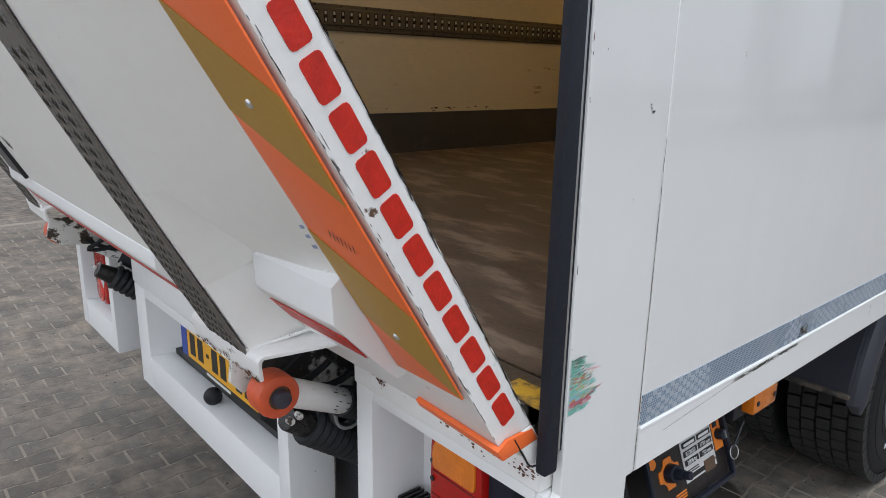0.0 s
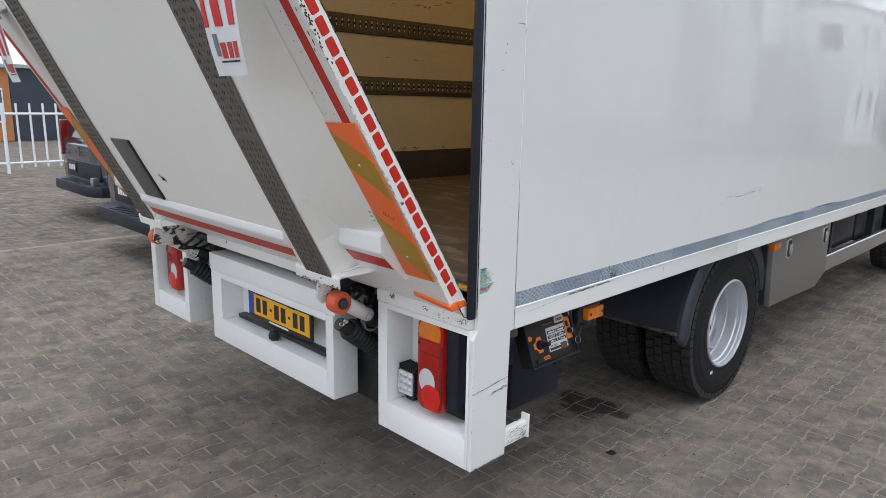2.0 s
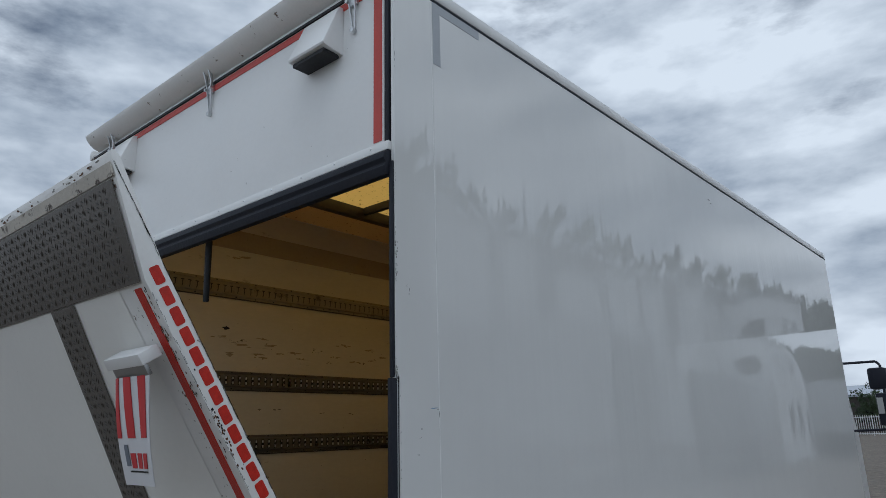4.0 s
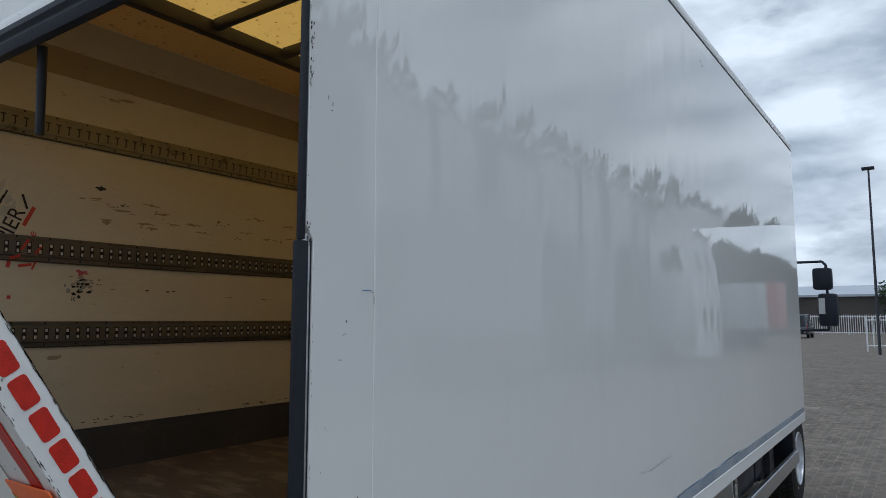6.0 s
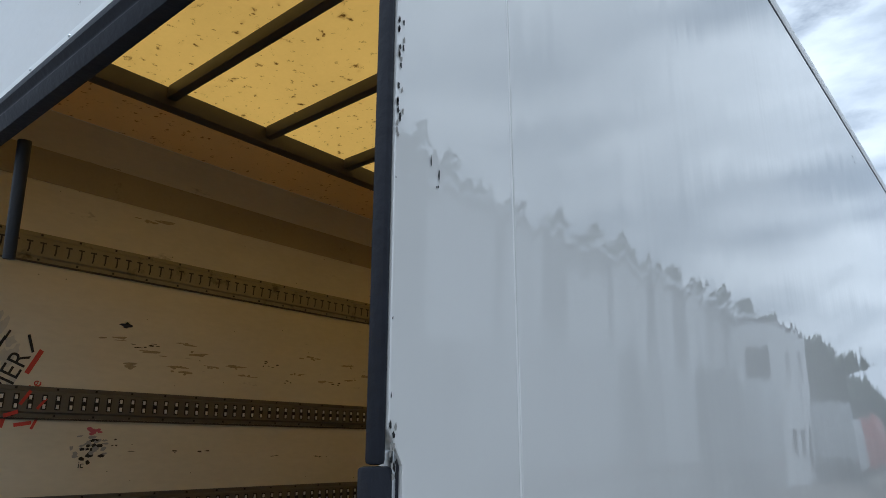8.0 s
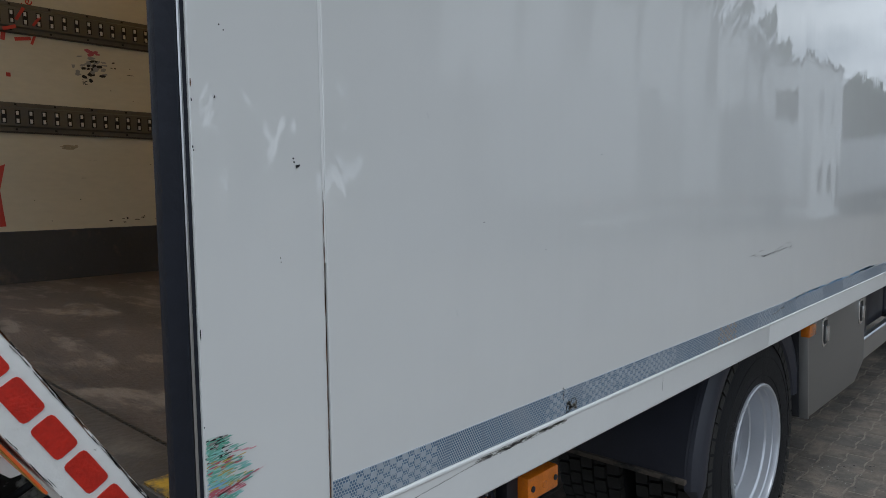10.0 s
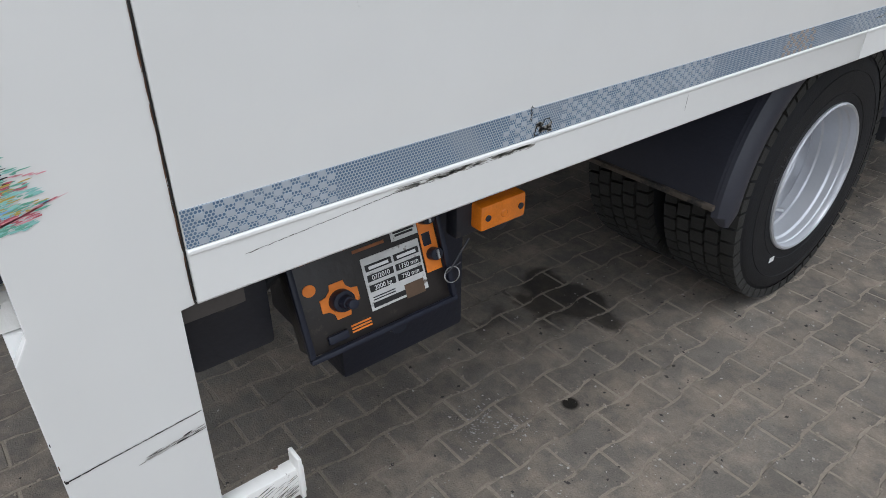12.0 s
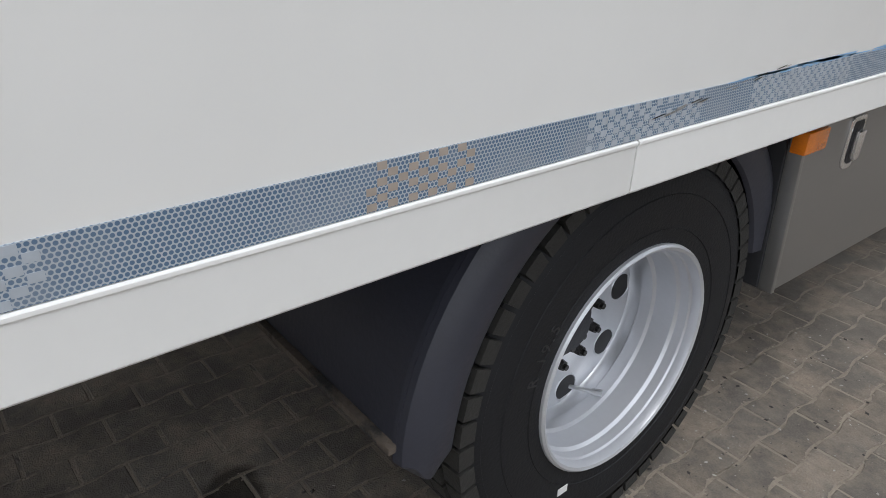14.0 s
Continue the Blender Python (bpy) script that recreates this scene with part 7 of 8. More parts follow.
# ---- yard: parked vehicles, fences, buildings, trees ----
def parked_car(x0, x1, y0, ln, h, paint, label, seed=0, group="cars parked beside the truck", plate_bars=True):
    """A dark van or pickup with a step bumper, its tail at y0."""
    xc, hw = (x0 + x1) / 2, (x1 - x0) / 2
    car = thing("car", label, "car", group=group, at=(xc, y0 + ln / 2, 0))
    bm = bmesh.new()
    prof = [(0.0, 0.42), (-0.02, 0.72), (0.0, 0.98), (0.06, 1.02), (0.24, h - 0.10), (0.36, h), (ln * 0.62, h), (ln * 0.76, 1.05), (ln - 0.10, 0.94), (ln, 0.75), (ln - 0.02, 0.40)]
    secs = []
    for k, (s, inset) in enumerate(((-1, 0.10), (-0.965, 0.0), (0.965, 0.0), (1, 0.10))):
        secs.append([bm.verts.new((xc + s * hw * (1.0 if z < 1.05 else 1.0 - 0.16 * (z - 1.05) / max(0.3, h - 1.05)), y0 + y + (inset if y < ln / 2 else -inset) * 0.6, z - (inset * 0.3 if z > 1.1 else 0))) for y, z in prof])
    n = len(prof)
    for a, b in zip(secs, secs[1:]):
        for i in range(n):
            bm.faces.new((a[i], a[(i + 1) % n], b[(i + 1) % n], b[i]))
    bm.faces.new(secs[0])
    bm.faces.new(secs[-1][::-1])
    part("body", bm, paint, car, "dark painted body", bev=0.02)
    bm = bmesh.new()
    q = [(xc - hw * 0.80, y0 + 0.045, 1.06), (xc + hw * 0.80, y0 + 0.045, 1.06), (xc + hw * 0.70, y0 + 0.215, h - 0.14), (xc - hw * 0.70, y0 + 0.215, h - 0.14)]
    lo = [bm.verts.new(p) for p in q]
    hi = [bm.verts.new((p[0], p[1] + 0.02, p[2])) for p in q]
    bm.faces.new(lo)
    bm.faces.new(hi[::-1])
    for i in range(4):
        bm.faces.new((lo[i], lo[(i + 1) % 4], hi[(i + 1) % 4], hi[i]))
    part("rear_window", bm, DARKGLASS, car, "dark rear window")
    for s in (-1, 1):
        bm = bmesh.new()
        bx(bm, *sorted((xc + s * hw * 0.94, xc + s * hw * 1.005)), y0 - 0.025, y0 + 0.16, 0.80, 1.30)
        part("tail_lamp", bm, DARK_RED, car, "red tail lamp", bev=0.02)
    bm = bmesh.new()
    pts = [(x0 - 0.02, y0 + 0.10), (x0 + 0.03, y0 - 0.10), (x0 + 0.25, y0 - 0.20), (x1 - 0.25, y0 - 0.20), (x1 - 0.03, y0 - 0.10), (x1 + 0.02, y0 + 0.10)]
    prism(bm, pts, 0.36, 0.50, "z")
    bump = part("step_bumper", bm, PLASTIC, car, "black step bumper", bev=0.015)
    for k in range(9):
        bm = bmesh.new()
        xx = xc - 0.45 + k * 0.11
        bx(bm, xx, xx + 0.05, y0 - 0.185, y0 - 0.06, 0.50, 0.508)
        part("step_rib", bm, MUD, bump)
    bm = bmesh.new()
    bx(bm, xc - hw * 0.75, xc + hw * 0.75, y0 - 0.03, y0, 0.54, 0.76)
    part("tailgate_panel", bm, PLASTIC, car, bev=0.012)
    bm = bmesh.new()
    bx(bm, xc - 0.55, xc - 0.25, y0 - 0.045, y0 - 0.03, 0.60, 0.73)
    pl = part("number_plate", bm, MUD, car, bev=0.004)
    for k in range(4):
        bm = bmesh.new()
        bx(bm, xc - 0.525 + k * 0.065, xc - 0.48 + k * 0.065, y0 - 0.048, y0 - 0.045, 0.63, 0.70)
        part("plate_bar", bm, PRINT_WHITE, pl)
    bm = bmesh.new()
    bx(bm, x1 - 0.30, x1 - 0.20, y0 - 0.14, y0 - 0.06, 0.50, 0.60)
    part("tow_socket", bm, ALU, car, bev=0.01)
    for sx in (x0 + 0.12, x1 - 0.12):
        for yy in (y0 + 0.95, y0 + ln - 0.85):
            bm = bmesh.new()
            tube(bm, (sx - 0.11, yy, 0.34), (sx + 0.11, yy, 0.34), 0.34, seg=28)
            part("wheel", bm, TYRE, car, bev=0.03)
    return car


parked_car(-9.55, -7.75, 1.55, 4.9, 1.85, CARGREY, "dark grey van parked with tail to the yard")
parked_car(-6.5, -4.65, 1.12, 5.0, 1.75, CARGREY, "dark pickup with black step bumper, parked")

FENCEWHITE = mat("white_fence_paint", (0.75, 0.76, 0.77), 0.4, vary=0.05)


def picket_fence(p0, p1, z0, z1, step, r, label, joined=False):
    p0, p1 = Vector(p0), Vector(p1)
    fe = thing("fence", label, "fence", at=tuple((p0 + p1) / 2))
    d = (p1 - p0)
    n = int(d.length / step)
    for z in (z0 + 0.10, z1 - 0.22):
        bm = bmesh.new()
        tube(bm, p0 + Vector((0, 0, z)), p1 + Vector((0, 0, z)), r * 1.2, seg=8)
        part("rail", bm, FENCEWHITE, fe)
    big = bmesh.new() if joined else None
    for k in range(n + 1):
        p = p0.lerp(p1, k / n)
        bm = big if joined else bmesh.new()
        tube(bm, p + Vector((0, 0, z0 if k % 12 else 0)), p + Vector((0, 0, z1)), r if k % 12 else r * 1.6, seg=8)
        if not joined:
            part("picket", bm, FENCEWHITE, fe)
    if joined:
        tagged(part("pickets", big, FENCEWHITE, fe), kind="stuff")
    return fe


picket_fence((-15.1, -4.0, 0), (-15.3, 5.6, 0), 0.12, 1.46, 0.25, 0.022, "white tubular picket fence across the yard")
picket_fence((-30, 88, 0), (24, 88, 0), 0.15, 2.25, 0.22, 0.03, "long white picket fence at the yard's far edge", joined=True)
picket_fence((-1.75, 43.0, 0), (1.6, 44.0, 0), 0.25, 1.95, 0.30, 0.025, "white gate panel standing on a block")


def office():
    NAVY = mat("navy_cladding", (0.035, 0.045, 0.065), 0.5, vary=0.1, scale=2)
    TIMBER = mat("orange_timber_cladding", (0.42, 0.17, 0.06), 0.6, vary=0.2, scale=3, stretch=(1, 1, 8))
    of = thing("office_building", "low office building with navy and timber cladding", "building", at=(-29.5, 5, 0))
    bm = bmesh.new()
    bx(bm, -33.0, -27.05, -14.0, 22.0, 0.0, 2.55)
    part("wall", bm, mat("grey_render", (0.3, 0.3, 0.3), 0.8, vary=0.1), of)
    bm = bmesh.new()
    bx(bm, -33.2, -26.85, -14.2, 22.2, 2.55, 2.68)
    part("roof", bm, ALU, of)
    y, k = -14.0, 0
    while y < 21.9:
        w = 1.25 if k % 2 else 1.9
        bm = bmesh.new()
        bx(bm, -27.05, -26.98, y, min(y + w - 0.02, 22.0), 0.02, 2.55)
        part("cladding_panel", bm, TIMBER if k % 2 else NAVY, of)
        if k % 2:
            bm = bmesh.new()
            frame_y = y + 0.25
            bx(bm, -26.99, -26.93, frame_y, frame_y + 0.75, 0.66, 1.85)
            wi = part("window", bm, FENCEWHITE, of, "white framed window")
            for j in range(3):
                bm = bmesh.new()
                bx(bm, -26.94, -26.92, frame_y + 0.05 + j * 0.23, frame_y + 0.24 + j * 0.23, 0.72, 1.79)
                part("pane", bm, mat("window_glass", (0.10, 0.16, 0.20), 0.08, vary=0.1) if j == 0 and k == 1 else bpy.data.materials["window_glass"], wi)
        y += w
        k += 1


office()


def far_buildings():
    BRICK = mat("dark_brick_wall", (0.085, 0.075, 0.068), 0.85, vary=0.25, scale=0.4, bump=0.2, bscale=6)
    SHED = mat("pale_roof_sheet", (0.42, 0.45, 0.50), 0.5, vary=0.08, scale=0.3)
    b = thing("warehouse", "long dark brick warehouse with pale roof behind fence", "building", at=(-5, 112, 0))
    bm = bmesh.new()
    bx(bm, -60, 50, 104, 112, 0, 4.7)
    part("wall", bm, BRICK, b)
    bm = bmesh.new()
    prism(bm, [(103.6, 4.7), (103.6, 5.0), (112, 6.5), (120, 6.5), (120, 4.7)], -60, 50, "x")
    part("roof", bm, SHED, b, "pale sheet metal roof")
    for k in range(14):
        bm = bmesh.new()
        bx(bm, -56 + k * 7.5, -53.5 + k * 7.5, 103.9, 104.0, 1.4, 3.2)
        part("window", bm, DARKGLASS, b)
    ma = thing("lamp_mast", "tall grey yard lamp mast with flat head", "lamp", at=(-1.05, 40, 0))
    bm = bmesh.new()
    tube(bm, (-1.05, 40, 0), (-1.05, 40, 9.45), 0.075, 0.045, seg=16)
    part("pole", bm, MUD, ma)
    bm = bmesh.new()
    bx(bm, -1.35, -0.78, 39.8, 40.2, 9.45, 9.58)
    part("lamp_head", bm, PLASTIC, ma, bev=0.03)


far_buildings()
parked_car(-10.0, -8.0, 70, 4.4, 2.2, mat("silver_car_paint", (0.055, 0.06, 0.07), 0.25, coat=0.5), "dark grey people carrier parked far across the yard", group="far cars")
parked_car(-1.6, 0.2, 62, 4.2, 1.6, FENCEWHITE, "white car parked behind the gate", group="far cars")

LEAF = mat("leaf_green", (0.035, 0.06, 0.022), 0.6, vary=0.35, scale=2, island="island")
BARK = mat("bark", (0.09, 0.07, 0.05), 0.9, vary=0.3, scale=6, bump=0.4, bscale=30)


def make_tree(name, label, x, y, h, spread, seed):
    rng = random.Random(seed)
    t = thing(name, label, "tree", group="trees round the yard", at=(x, y, 0))
    bm = bmesh.new()
    tube(bm, (x, y, 0), (x + 0.1, y, h * 0.45), 0.02 * h + 0.05, 0.016 * h, seg=12)
    tips = []
    for k in range(7):
        a = k * 0.9 + rng.random()
        p = Vector((x + 0.1, y, h * (0.22 + 0.05 * k)))
        q = p + Vector((math.cos(a) * spread * 0.6, math.sin(a) * spread * 0.6, h * (0.15 + 0.2 * rng.random())))
        tube(bm, p, q, 0.012 * h, 0.004 * h, seg=8)
        tips.append(q)
    part("trunk", bm, BARK, t)
    vs, fs = [], []
    for k in range(90):
        c = Vector((x, y, h * 0.62)) + Vector((rng.gauss(0, 0.42) * spread, rng.gauss(0, 0.42) * spread, rng.gauss(0, 0.17) * h))
        r = spread * (0.12 + 0.14 * rng.random())
        for j in range(26):
            d = Vector((rng.gauss(0, 1), rng.gauss(0, 1), rng.gauss(0, 0.8))).normalized() * r * (0.6 + 0.5 * rng.random())
            e = Vector((rng.gauss(0, 1), rng.gauss(0, 1), rng.gauss(0, 1))).normalized()
            f = d.cross(e).normalized()
            s = 0.025 * h * (0.6 + 0.8 * rng.random())
            i = len(vs)
            vs += [c + d + e * s, c + d + f * s * 0.6, c + d - e * s, c + d - f * s * 0.6]
            fs.append((i, i + 1, i + 2, i + 3))
    me = bpy.data.meshes.new("crown")
    me.from_pydata([tuple(v) for v in vs], [], fs)
    me.materials.append(LEAF)
    cr = new("crown", me)
    cr.parent = t
    cr.matrix_parent_inverse = t.matrix_world.inverted()
    return t


tree_a = make_tree("tree", "broad leafy tree behind the yard", 3.5, 98, 7.0, 3.2, 3)
for k, (x, y, rz) in enumerate(((-21, 97, 40), (12, 99, 100), (20, 95, 200))):
    copy_thing(tree_a, pose(x, y, 0, 0, 0, rz))
make_tree("tree", "low leafy tree before the warehouse", -15.6, 100, 5.6, 2.6, 31)
make_tree("tree", "leafy tree beside the warehouse", -1.5, 101, 6.8, 2.6, 37)
tree_b = make_tree("tree", "tall leafy tree beyond the parked trailers", 13.6, 14, 11.6, 2.0, 8)
# first three are added to push the row's end out of the panel's reflection
for k in range(-3, 52):
    copy_thing(tree_b, pose(13.6 + (k * 5 % 3) * 0.5, 12.2 + k * 1.75, (k * 37 % 7) * -0.22, 0, 0, 47 * k))
tree_c = make_tree("tree", "leafy tree far along the yard", 16, 78, 7.6, 3.0, 12)
for k in range(12):
    copy_thing(tree_c, pose(15 + (k * 5 % 4) * 1.2, 82 + k * 3.6, (k * 29 % 5) * -0.3, 0, 0, 61 * k))


def hall():
    GREY = mat("pale_hall_cladding", (0.66, 0.67, 0.68), 0.5, vary=0.06, scale=0.5, stretch=(1, 1, 0.2))
    DIM = mat("grey_hall_cladding", (0.20, 0.205, 0.215), 0.5, vary=0.06, scale=0.5, stretch=(1, 1, 0.2))
    hl = thing("hall", "pale clad storage hall along the yard", "building", at=(11.2, 24, 0))
    bm = bmesh.new()
    bx(bm, 10.2, 12.2, 11, 37, 0, 7.7)
    part("wall", bm, DIM, hl)
    bm = bmesh.new()
    bx(bm, 9.95, 12.4, 10.8, 37.3, 7.7, 7.9)
    part("roof", bm, ALU, hl)
    for k in range(8):
        bm = bmesh.new()
        y = 11.2 + k * 3.2
        bx(bm, 10.08, 10.2, y, y + 2.7 - 0.9 * (k % 3 == 1), 3.6 if k % 2 else 3.9, 7.5 - 0.7 * (k % 4 == 2))
        part("cladding_panel", bm, GREY, hl)


hall()


def trailer(x, y, h, paint, label):
    tr = thing("trailer", label, "trailer", group="trailers parked opposite the truck", at=(x + 5, y, 0))
    bm = bmesh.new()
    bx(bm, x, x + 2.6 if y < 35 else x + 11, y - 1.25, y + 1.25, 1.15, h)
    part("cargo_box", bm, paint, tr, bev=0.03)
    for s in (-1, 1):
        bm = bmesh.new()
        bx(bm, x - 0.02, x, y + s * 0.62 - 0.6, y + s * 0.62 + 0.6, 1.2, h - 0.08)
        part("rear_door", bm, paint, tr, bev=0.01)
    bm = bmesh.new()
    bx(bm, x + 0.3, x + 2.4 if y < 35 else x + 10.5, y - 0.5, y + 0.5, 0.85, 1.15)
    part("chassis", bm, CHASSIS, tr)
    bm = bmesh.new()
    bx(bm, x, x + 0.12, y - 1.2, y + 1.2, 0.5, 0.68)
    part("underrun_bar", bm, ALU, tr, bev=0.01)
    for s in (-1, 1):
        for d in (1.2,) if y < 35 else (1.6, 2.9, 4.2):
            bm = bmesh.new()
            tube(bm, (x + d, y + s * 1.2, 0.5), (x + d, y + s * 0.85, 0.5), 0.5, seg=28)
            part("wheel", bm, TYRE, tr, bev=0.04)
        bm = bmesh.new()
        bx(bm, x - 0.03, x, y + s * 1.0 - 0.16, y + s * 1.0 + 0.16, 0.9, 1.05)
        part("tail_lamp", bm, DARK_RED, tr, bev=0.01)
    return tr


def gate_house():
    wall = mat("white_gate_house_render", (0.70, 0.71, 0.72), 0.6, vary=0.06, scale=0.8)
    gh = thing("gate_house", "tall white rendered building with dark windows", "building", at=(9.2, 34.0, 0))
    bm = bmesh.new()
    bx(bm, 7.9, 10.0, 32.0, 37.2, 0.0, 7.0)
    part("wall", bm, wall, gh, bev=0.02)
    bm = bmesh.new()
    bx(bm, 7.8, 10.0, 31.9, 37.3, 7.0, 7.15)
    part("roof", bm, MUD, gh)
    for y, z, h in ((33.2, 4.4, 1.5), (35.0, 4.4, 1.5), (33.2, 1.2, 1.3), (34.6, 1.2, 1.3), (36.0, 0.3, 2.1)):
        bm = bmesh.new()
        bx(bm, 7.86, 7.9, y, y + 0.8, z, z + h)
        wi = part("window", bm, FENCEWHITE, gh, bev=0.01)
        bm = bmesh.new()
        bx(bm, 7.85, 7.862, y + 0.08, y + 0.72, z + 0.08, z + h - 0.08)
        part("pane", bm, DARKGLASS, wi)
    for x, z in ((8.3, 4.4), (8.3, 1.2)):
        bm = bmesh.new()
        bx(bm, x, x + 0.9, 31.96, 32.0, z, z + 1.4)
        part("window", bm, DARKGLASS, gh)


gate_house()


TRW = mat("pale_trailer_paint", (0.40, 0.42, 0.44), 0.4, vary=0.06, scale=1)
TRD = mat("dark_trailer_curtain", (0.10, 0.115, 0.13), 0.5, vary=0.1, scale=1)
TRR = mat("red_trailer_curtain", (0.36, 0.06, 0.05), 0.5, vary=0.1, scale=1)
for k, (y, h, mm, what) in enumerate(((13.5, 3.9, TRW, "pale grey"), (16.8, 4.0, TRD, "dark grey"), (20.2, 3.8, TRW, "pale grey"), (23.6, 4.0, TRD, "dark grey"), (27.0, 3.9, TRW, "pale grey"), (30.2, 3.7, TRD, "dark grey"), (41.0, 3.9, TRW, "pale grey"), (45.0, 4.0, TRR, "red sided"))):
    trailer((7.0 if y < 35 else 5.9) + 0.35 * (k * 3 % 4), y, h, mm, what + " box trailer parked tail on")


# ---- paving blocks ----
PAVER_ONE = paver_material("paver", "object")
PAVER_REST = paver_material("paver_field", "island")
BW, BL = 0.1017, 0.205
BONE = ((-0.5, 0.006), (-0.30, 0.005), (-0.16, -0.004), (0.0, -0.006), (0.16, -0.004), (0.30, 0.005), (0.5, 0.006))


def paver_outline():
    """A block waisted in the middle, so that the staggered courses lock."""
    g = 0.0034
    right = [(BW / 2 + d - g, v * (BL - 2 * g)) for v, d in BONE]
    left = [(-BW / 2 - d + g, v * (BL - 2 * g)) for v, d in reversed(BONE)]
    return right + left


def paver_arrays(rng, cx, cy):
    """Vertices of a block with a worn rim, top 0 to -5 mm."""
    ol = paver_outline()
    n = len(ol)
    tx, ty, dz = rng.uniform(-.004, .004), rng.uniform(-.003, .003), rng.uniform(-.0012, .0)
    vs = []
    for s, z in ((0.955, 0.0), (1.0, -0.0032), (1.0, -0.02)):
        for x, y in ol:
            xx, yy = x * s + (rng.uniform(-.0022, .0014) * (1 if x > 0 else -1) if z > -0.01 else 0), y * (s if s == 1.0 else 0.975) + (rng.uniform(-.0022, .0014) * (1 if y > 0 else -1) if z > -0.01 else 0)
            vs.append((cx + xx, cy + yy, z + dz + tx * xx + ty * yy))
    fs = [tuple(range(n))]
    for a in (0, n):
        for i in range(n):
            fs.append((a + i, a + n + i, a + n + (i + 1) % n, a + (i + 1) % n))
    return vs, fs


def paving():
    pave = thing("pavement", "grey interlocking concrete block paving, dusty joints", "paving", kind="structure", at=(0, 0, 0))
    rng = random.Random(21)
    shapes = []
    for k in range(8):
        vs, fs = paver_arrays(rng, 0, 0)
        me = bpy.data.meshes.new("paver")
        me.from_pydata(vs, [], fs)
        me.materials.append(PAVER_ONE)
        shapes.append(me)
    V, F = [], []
    count = 0
    i0, i1 = int(-7.0 / BW), int(2.6 / BW)
    for i in range(i0, i1):
        cx = i * BW + 0.038
        for j in range(int(-3.4 / BL), int(15.0 / BL)):
            cy = j * BL + (BL / 2 if i % 2 else 0) + 0.0025
            if cx < -3.2 and cy > 3:
                continue
            near = (-0.45 < cx < 0.85 and 0.7 < cy < 3.2) or (-0.75 < cx < 0.45 and -0.5 < cy <= 0.7)
            if near and count < 300:
                count += 1
                ob = new("paver", shapes[rng.randrange(8)])
                ob.location = (cx, cy, 0.0)
                ob.parent = pave
                continue
            vs, fs = paver_arrays(rng, cx, cy)
            o = len(V)
            V += vs
            F += [tuple(o + q for q in f) for f in fs]
    me = bpy.data.meshes.new("paver_field")
    me.from_pydata(V, [], F)
    me.materials.append(PAVER_REST)
    ob = new("paver_field", me)
    ob.parent = pave
    tagged(ob, kind="stuff")
    # plain blocks further off: under the parked cars, and ahead of the truck as far as the gate
    V, F = [], []
    for xa, xb, ya, yb in ((-16.0, -7.1, -4.0, 6.5), (-1.0, 2.6, 15.1, 24.0), (2.7, 5.2, 4.0, 24.0)):
        for i in range(int(xa / BW), int(xb / BW)):
            for j in range(int(ya / BL), int(yb / BL)):
                cx, cy = i * BW + 0.038, j * BL + (BL / 2 if i % 2 else 0)
                o, h = len(V), rng.uniform(-0.002, 0.0005)
                w, d = BW / 2 - 0.004, BL / 2 - 0.004
                V += [(cx - w, cy - d, h), (cx + w, cy - d, h), (cx + w, cy + d, h), (cx - w, cy + d, h)] + [(cx - w, cy - d, -0.012), (cx + w, cy - d, -0.012), (cx + w, cy + d, -0.012), (cx - w, cy + d, -0.012)]
                F += [(o, o + 1, o + 2, o + 3), (o, o + 4, o + 5, o + 1), (o + 1, o + 5, o + 6, o + 2), (o + 2, o + 6, o + 7, o + 3), (o + 3, o + 7, o + 4, o)]
    me = bpy.data.meshes.new("far_paver_field")
    me.from_pydata(V, [], F)
    me.materials.append(PAVER_REST)
    ob = new("far_paver_field", me)
    ob.parent = pave
    tagged(ob, kind="stuff")
    # sand that has spilled over the blocks' edges
    V, F = [], []
    ol = paver_outline()
    for i in range(int(-1.1 / BW), int(1.3 / BW)):
        for j in range(int(-1.3 / BL), int(3.6 / BL)):
            cx, cy = i * BW + 0.038, j * BL + (BL / 2 if i % 2 else 0) + 0.0025
            for k in range(16):
                e = rng.randrange(len(ol))
                (xa, ya), (xb, yb), t = ol[e], ol[(e + 1) % len(ol)], rng.random()
                px, py = cx + (xa + (xb - xa) * t) * 0.97 + rng.gauss(0, 0.0022), cy + (ya + (yb - ya) * t) * 0.985 + rng.gauss(0, 0.0022)
                r, o, n = 0.0015 + 0.0042 * rng.random() ** 2, len(V), 7
                V += [(px + r * (0.5 + 0.8 * rng.random()) * math.cos(6.2832 * q / n), py + r * (0.5 + 0.8 * rng.random()) * math.sin(6.2832 * q / n), 0.0007 + 0.0003 * rng.random()) for q in range(n)]
                F.append(tuple(range(o, o + n)))
    me = bpy.data.meshes.new("spilled_sand")
    me.from_pydata(V, [], F)
    me.materials.append(JOINT)
    ob = new("spilled_sand", me)
    ob.parent = pave
    tagged(ob, kind="stuff")
    # sand in the joints
    bm = bmesh.new()
    bx(bm, -7.2, 2.8, -3.6, 15.2, -0.02, -0.0023)
    part("joint_sand", bm, JOINT, pave, "sandy joint filling")


paving()


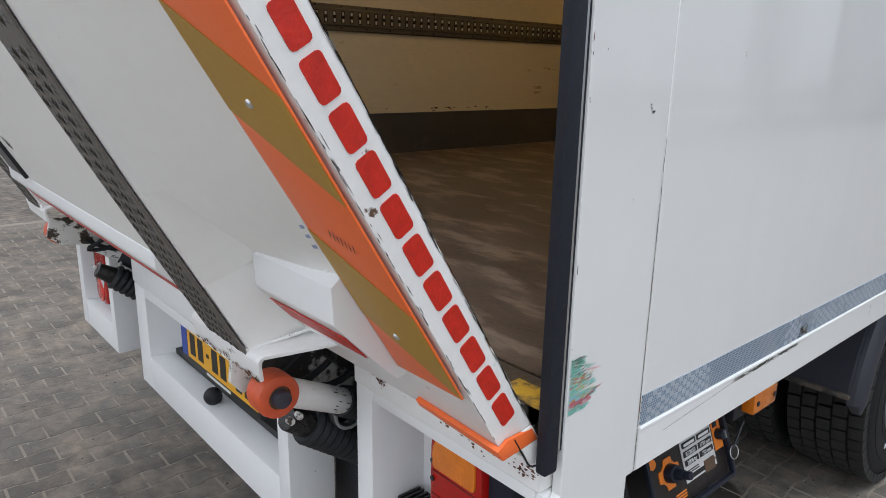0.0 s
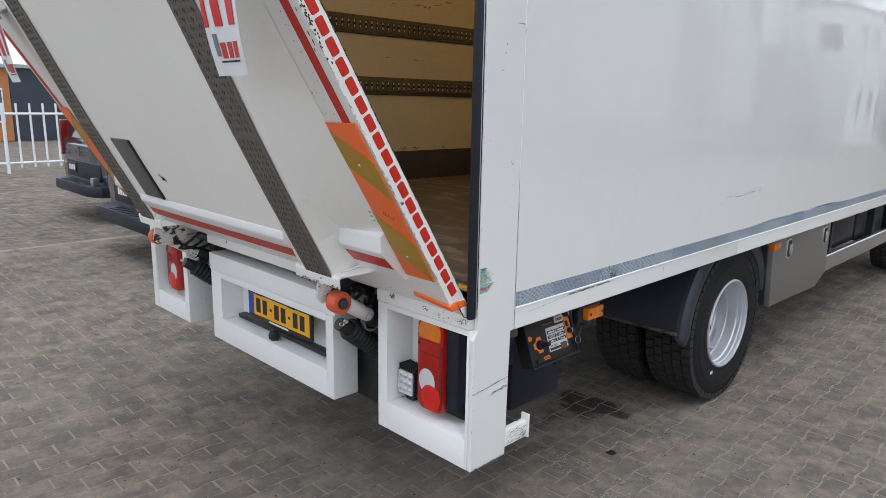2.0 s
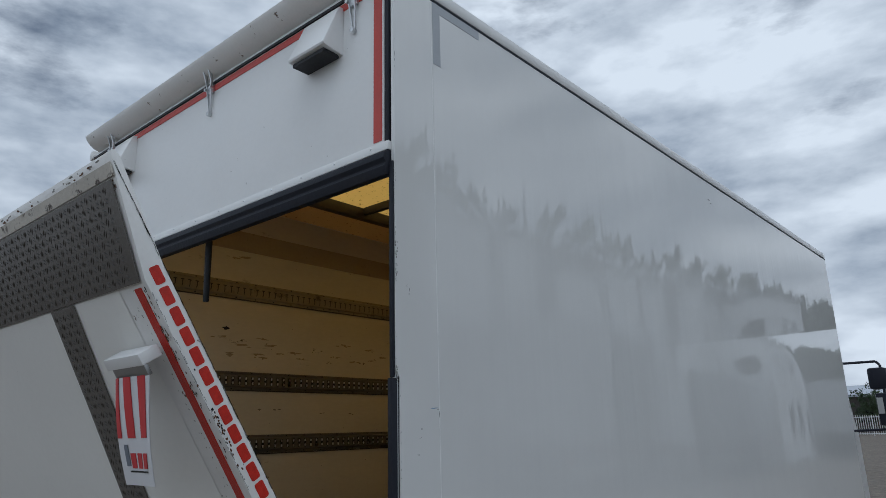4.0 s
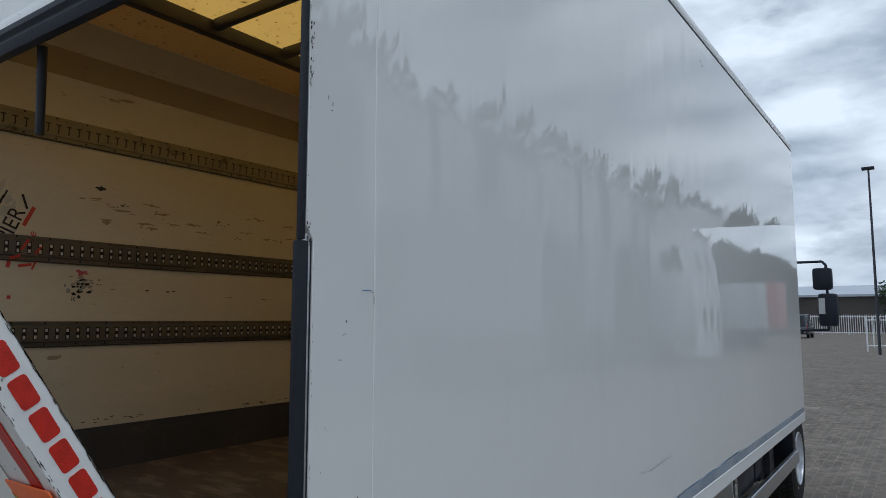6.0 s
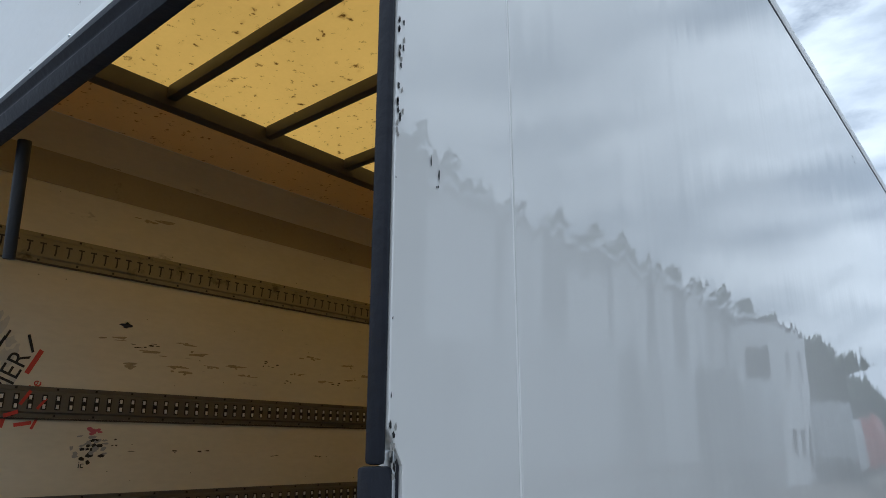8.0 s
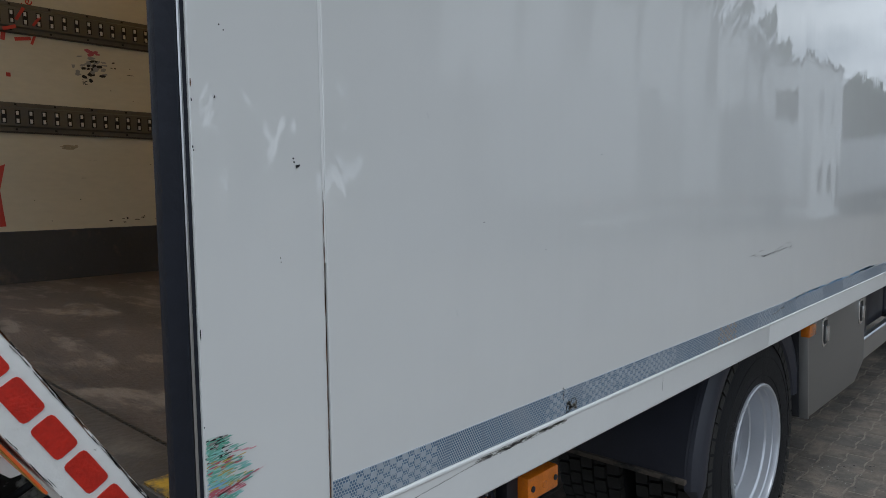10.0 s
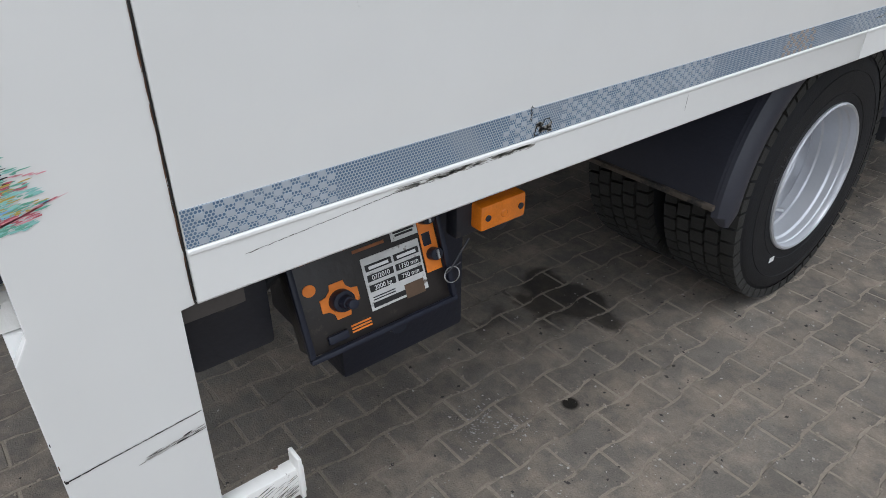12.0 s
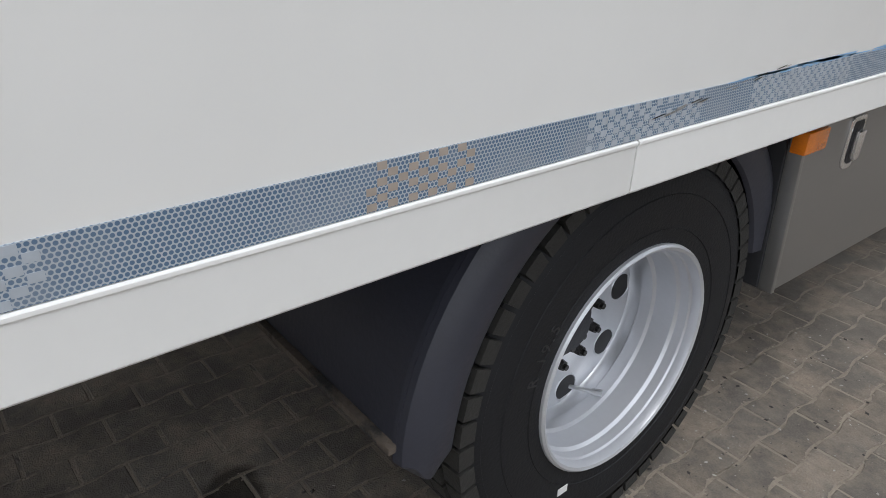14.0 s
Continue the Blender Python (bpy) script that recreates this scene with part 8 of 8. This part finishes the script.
def grains(name, material, label, category, count, smallest, spread, rng):
    """Loose grains: squat eight-sided bits thrown over the paving by the truck."""
    V, F = [], []
    for k in range(count):
        if k % 3:
            x, y = rng.uniform(-0.6, 1.3), rng.uniform(-0.7, 3.6)
        else:
            x, y = rng.uniform(-3.8, 1.0), rng.uniform(-2.4, 0.4)
        r = smallest + spread * rng.random() ** 4
        a, h, o = rng.uniform(0, 6.28), r * rng.uniform(0.3, 0.8), len(V)
        c, d = math.cos(a), math.sin(a)
        for px, py, pz in ((1.5, 0, 0), (0, 1, 0), (-1.3, 0.2, 0), (0.1, -0.9, 0), (0.2, 0.1, 1)):
            V.append((x + r * (px * c - py * d), y + r * (px * d + py * c), h * pz - 0.0006))
        F += [(o, o + 1, o + 4), (o + 1, o + 2, o + 4), (o + 2, o + 3, o + 4), (o + 3, o, o + 4)]
    me = bpy.data.meshes.new(name)
    me.from_pydata(V, [], F)
    me.materials.append(material)
    return tagged(new(name, me), label, category, kind="stuff")


def litter():
    rng = random.Random(2)
    grains("grit", mat("pale_grit", (0.34, 0.32, 0.29), 0.8, island="island"), "loose pale grit scattered on the paving", "grit", 5200, 0.0011, 0.0036, rng)
    grains("dark_debris", mat("dark_grit", (0.035, 0.030, 0.026), 0.8, island="island"), "small dark debris lying on the paving", "debris", 3600, 0.0011, 0.0058, rng)
    bm = bmesh.new()
    for cx, cy, sx, sy, n in ((-0.30, 0.94, 0.05, 0.06, 150), (-0.22, 1.02, 0.04, 0.03, 60), (0.03, 0.88, 0.035, 0.05, 130), (-0.95, -0.55, 0.12, 0.14, 200), (-0.6, -0.75, 0.10, 0.08, 110)):
        for k in range(n):
            blot(bm, (cx + sx * rng.gauss(0, 0.7), cy + sy * rng.gauss(0, 0.7), 0.0012), (1, 0.4, 0), (-0.4, 1, 0), 0.0010 + 0.005 * rng.random() ** 3, 0.0008 + 0.0018 * rng.random() ** 2, rng, 6)
    tagged(part("paint_flecks", bm, mat("pale_fleck", (0.40, 0.39, 0.37), 0.8, island="island"), None, smooth=False), "pale scraped flecks on the paving", "flecks", kind="stuff")


litter()
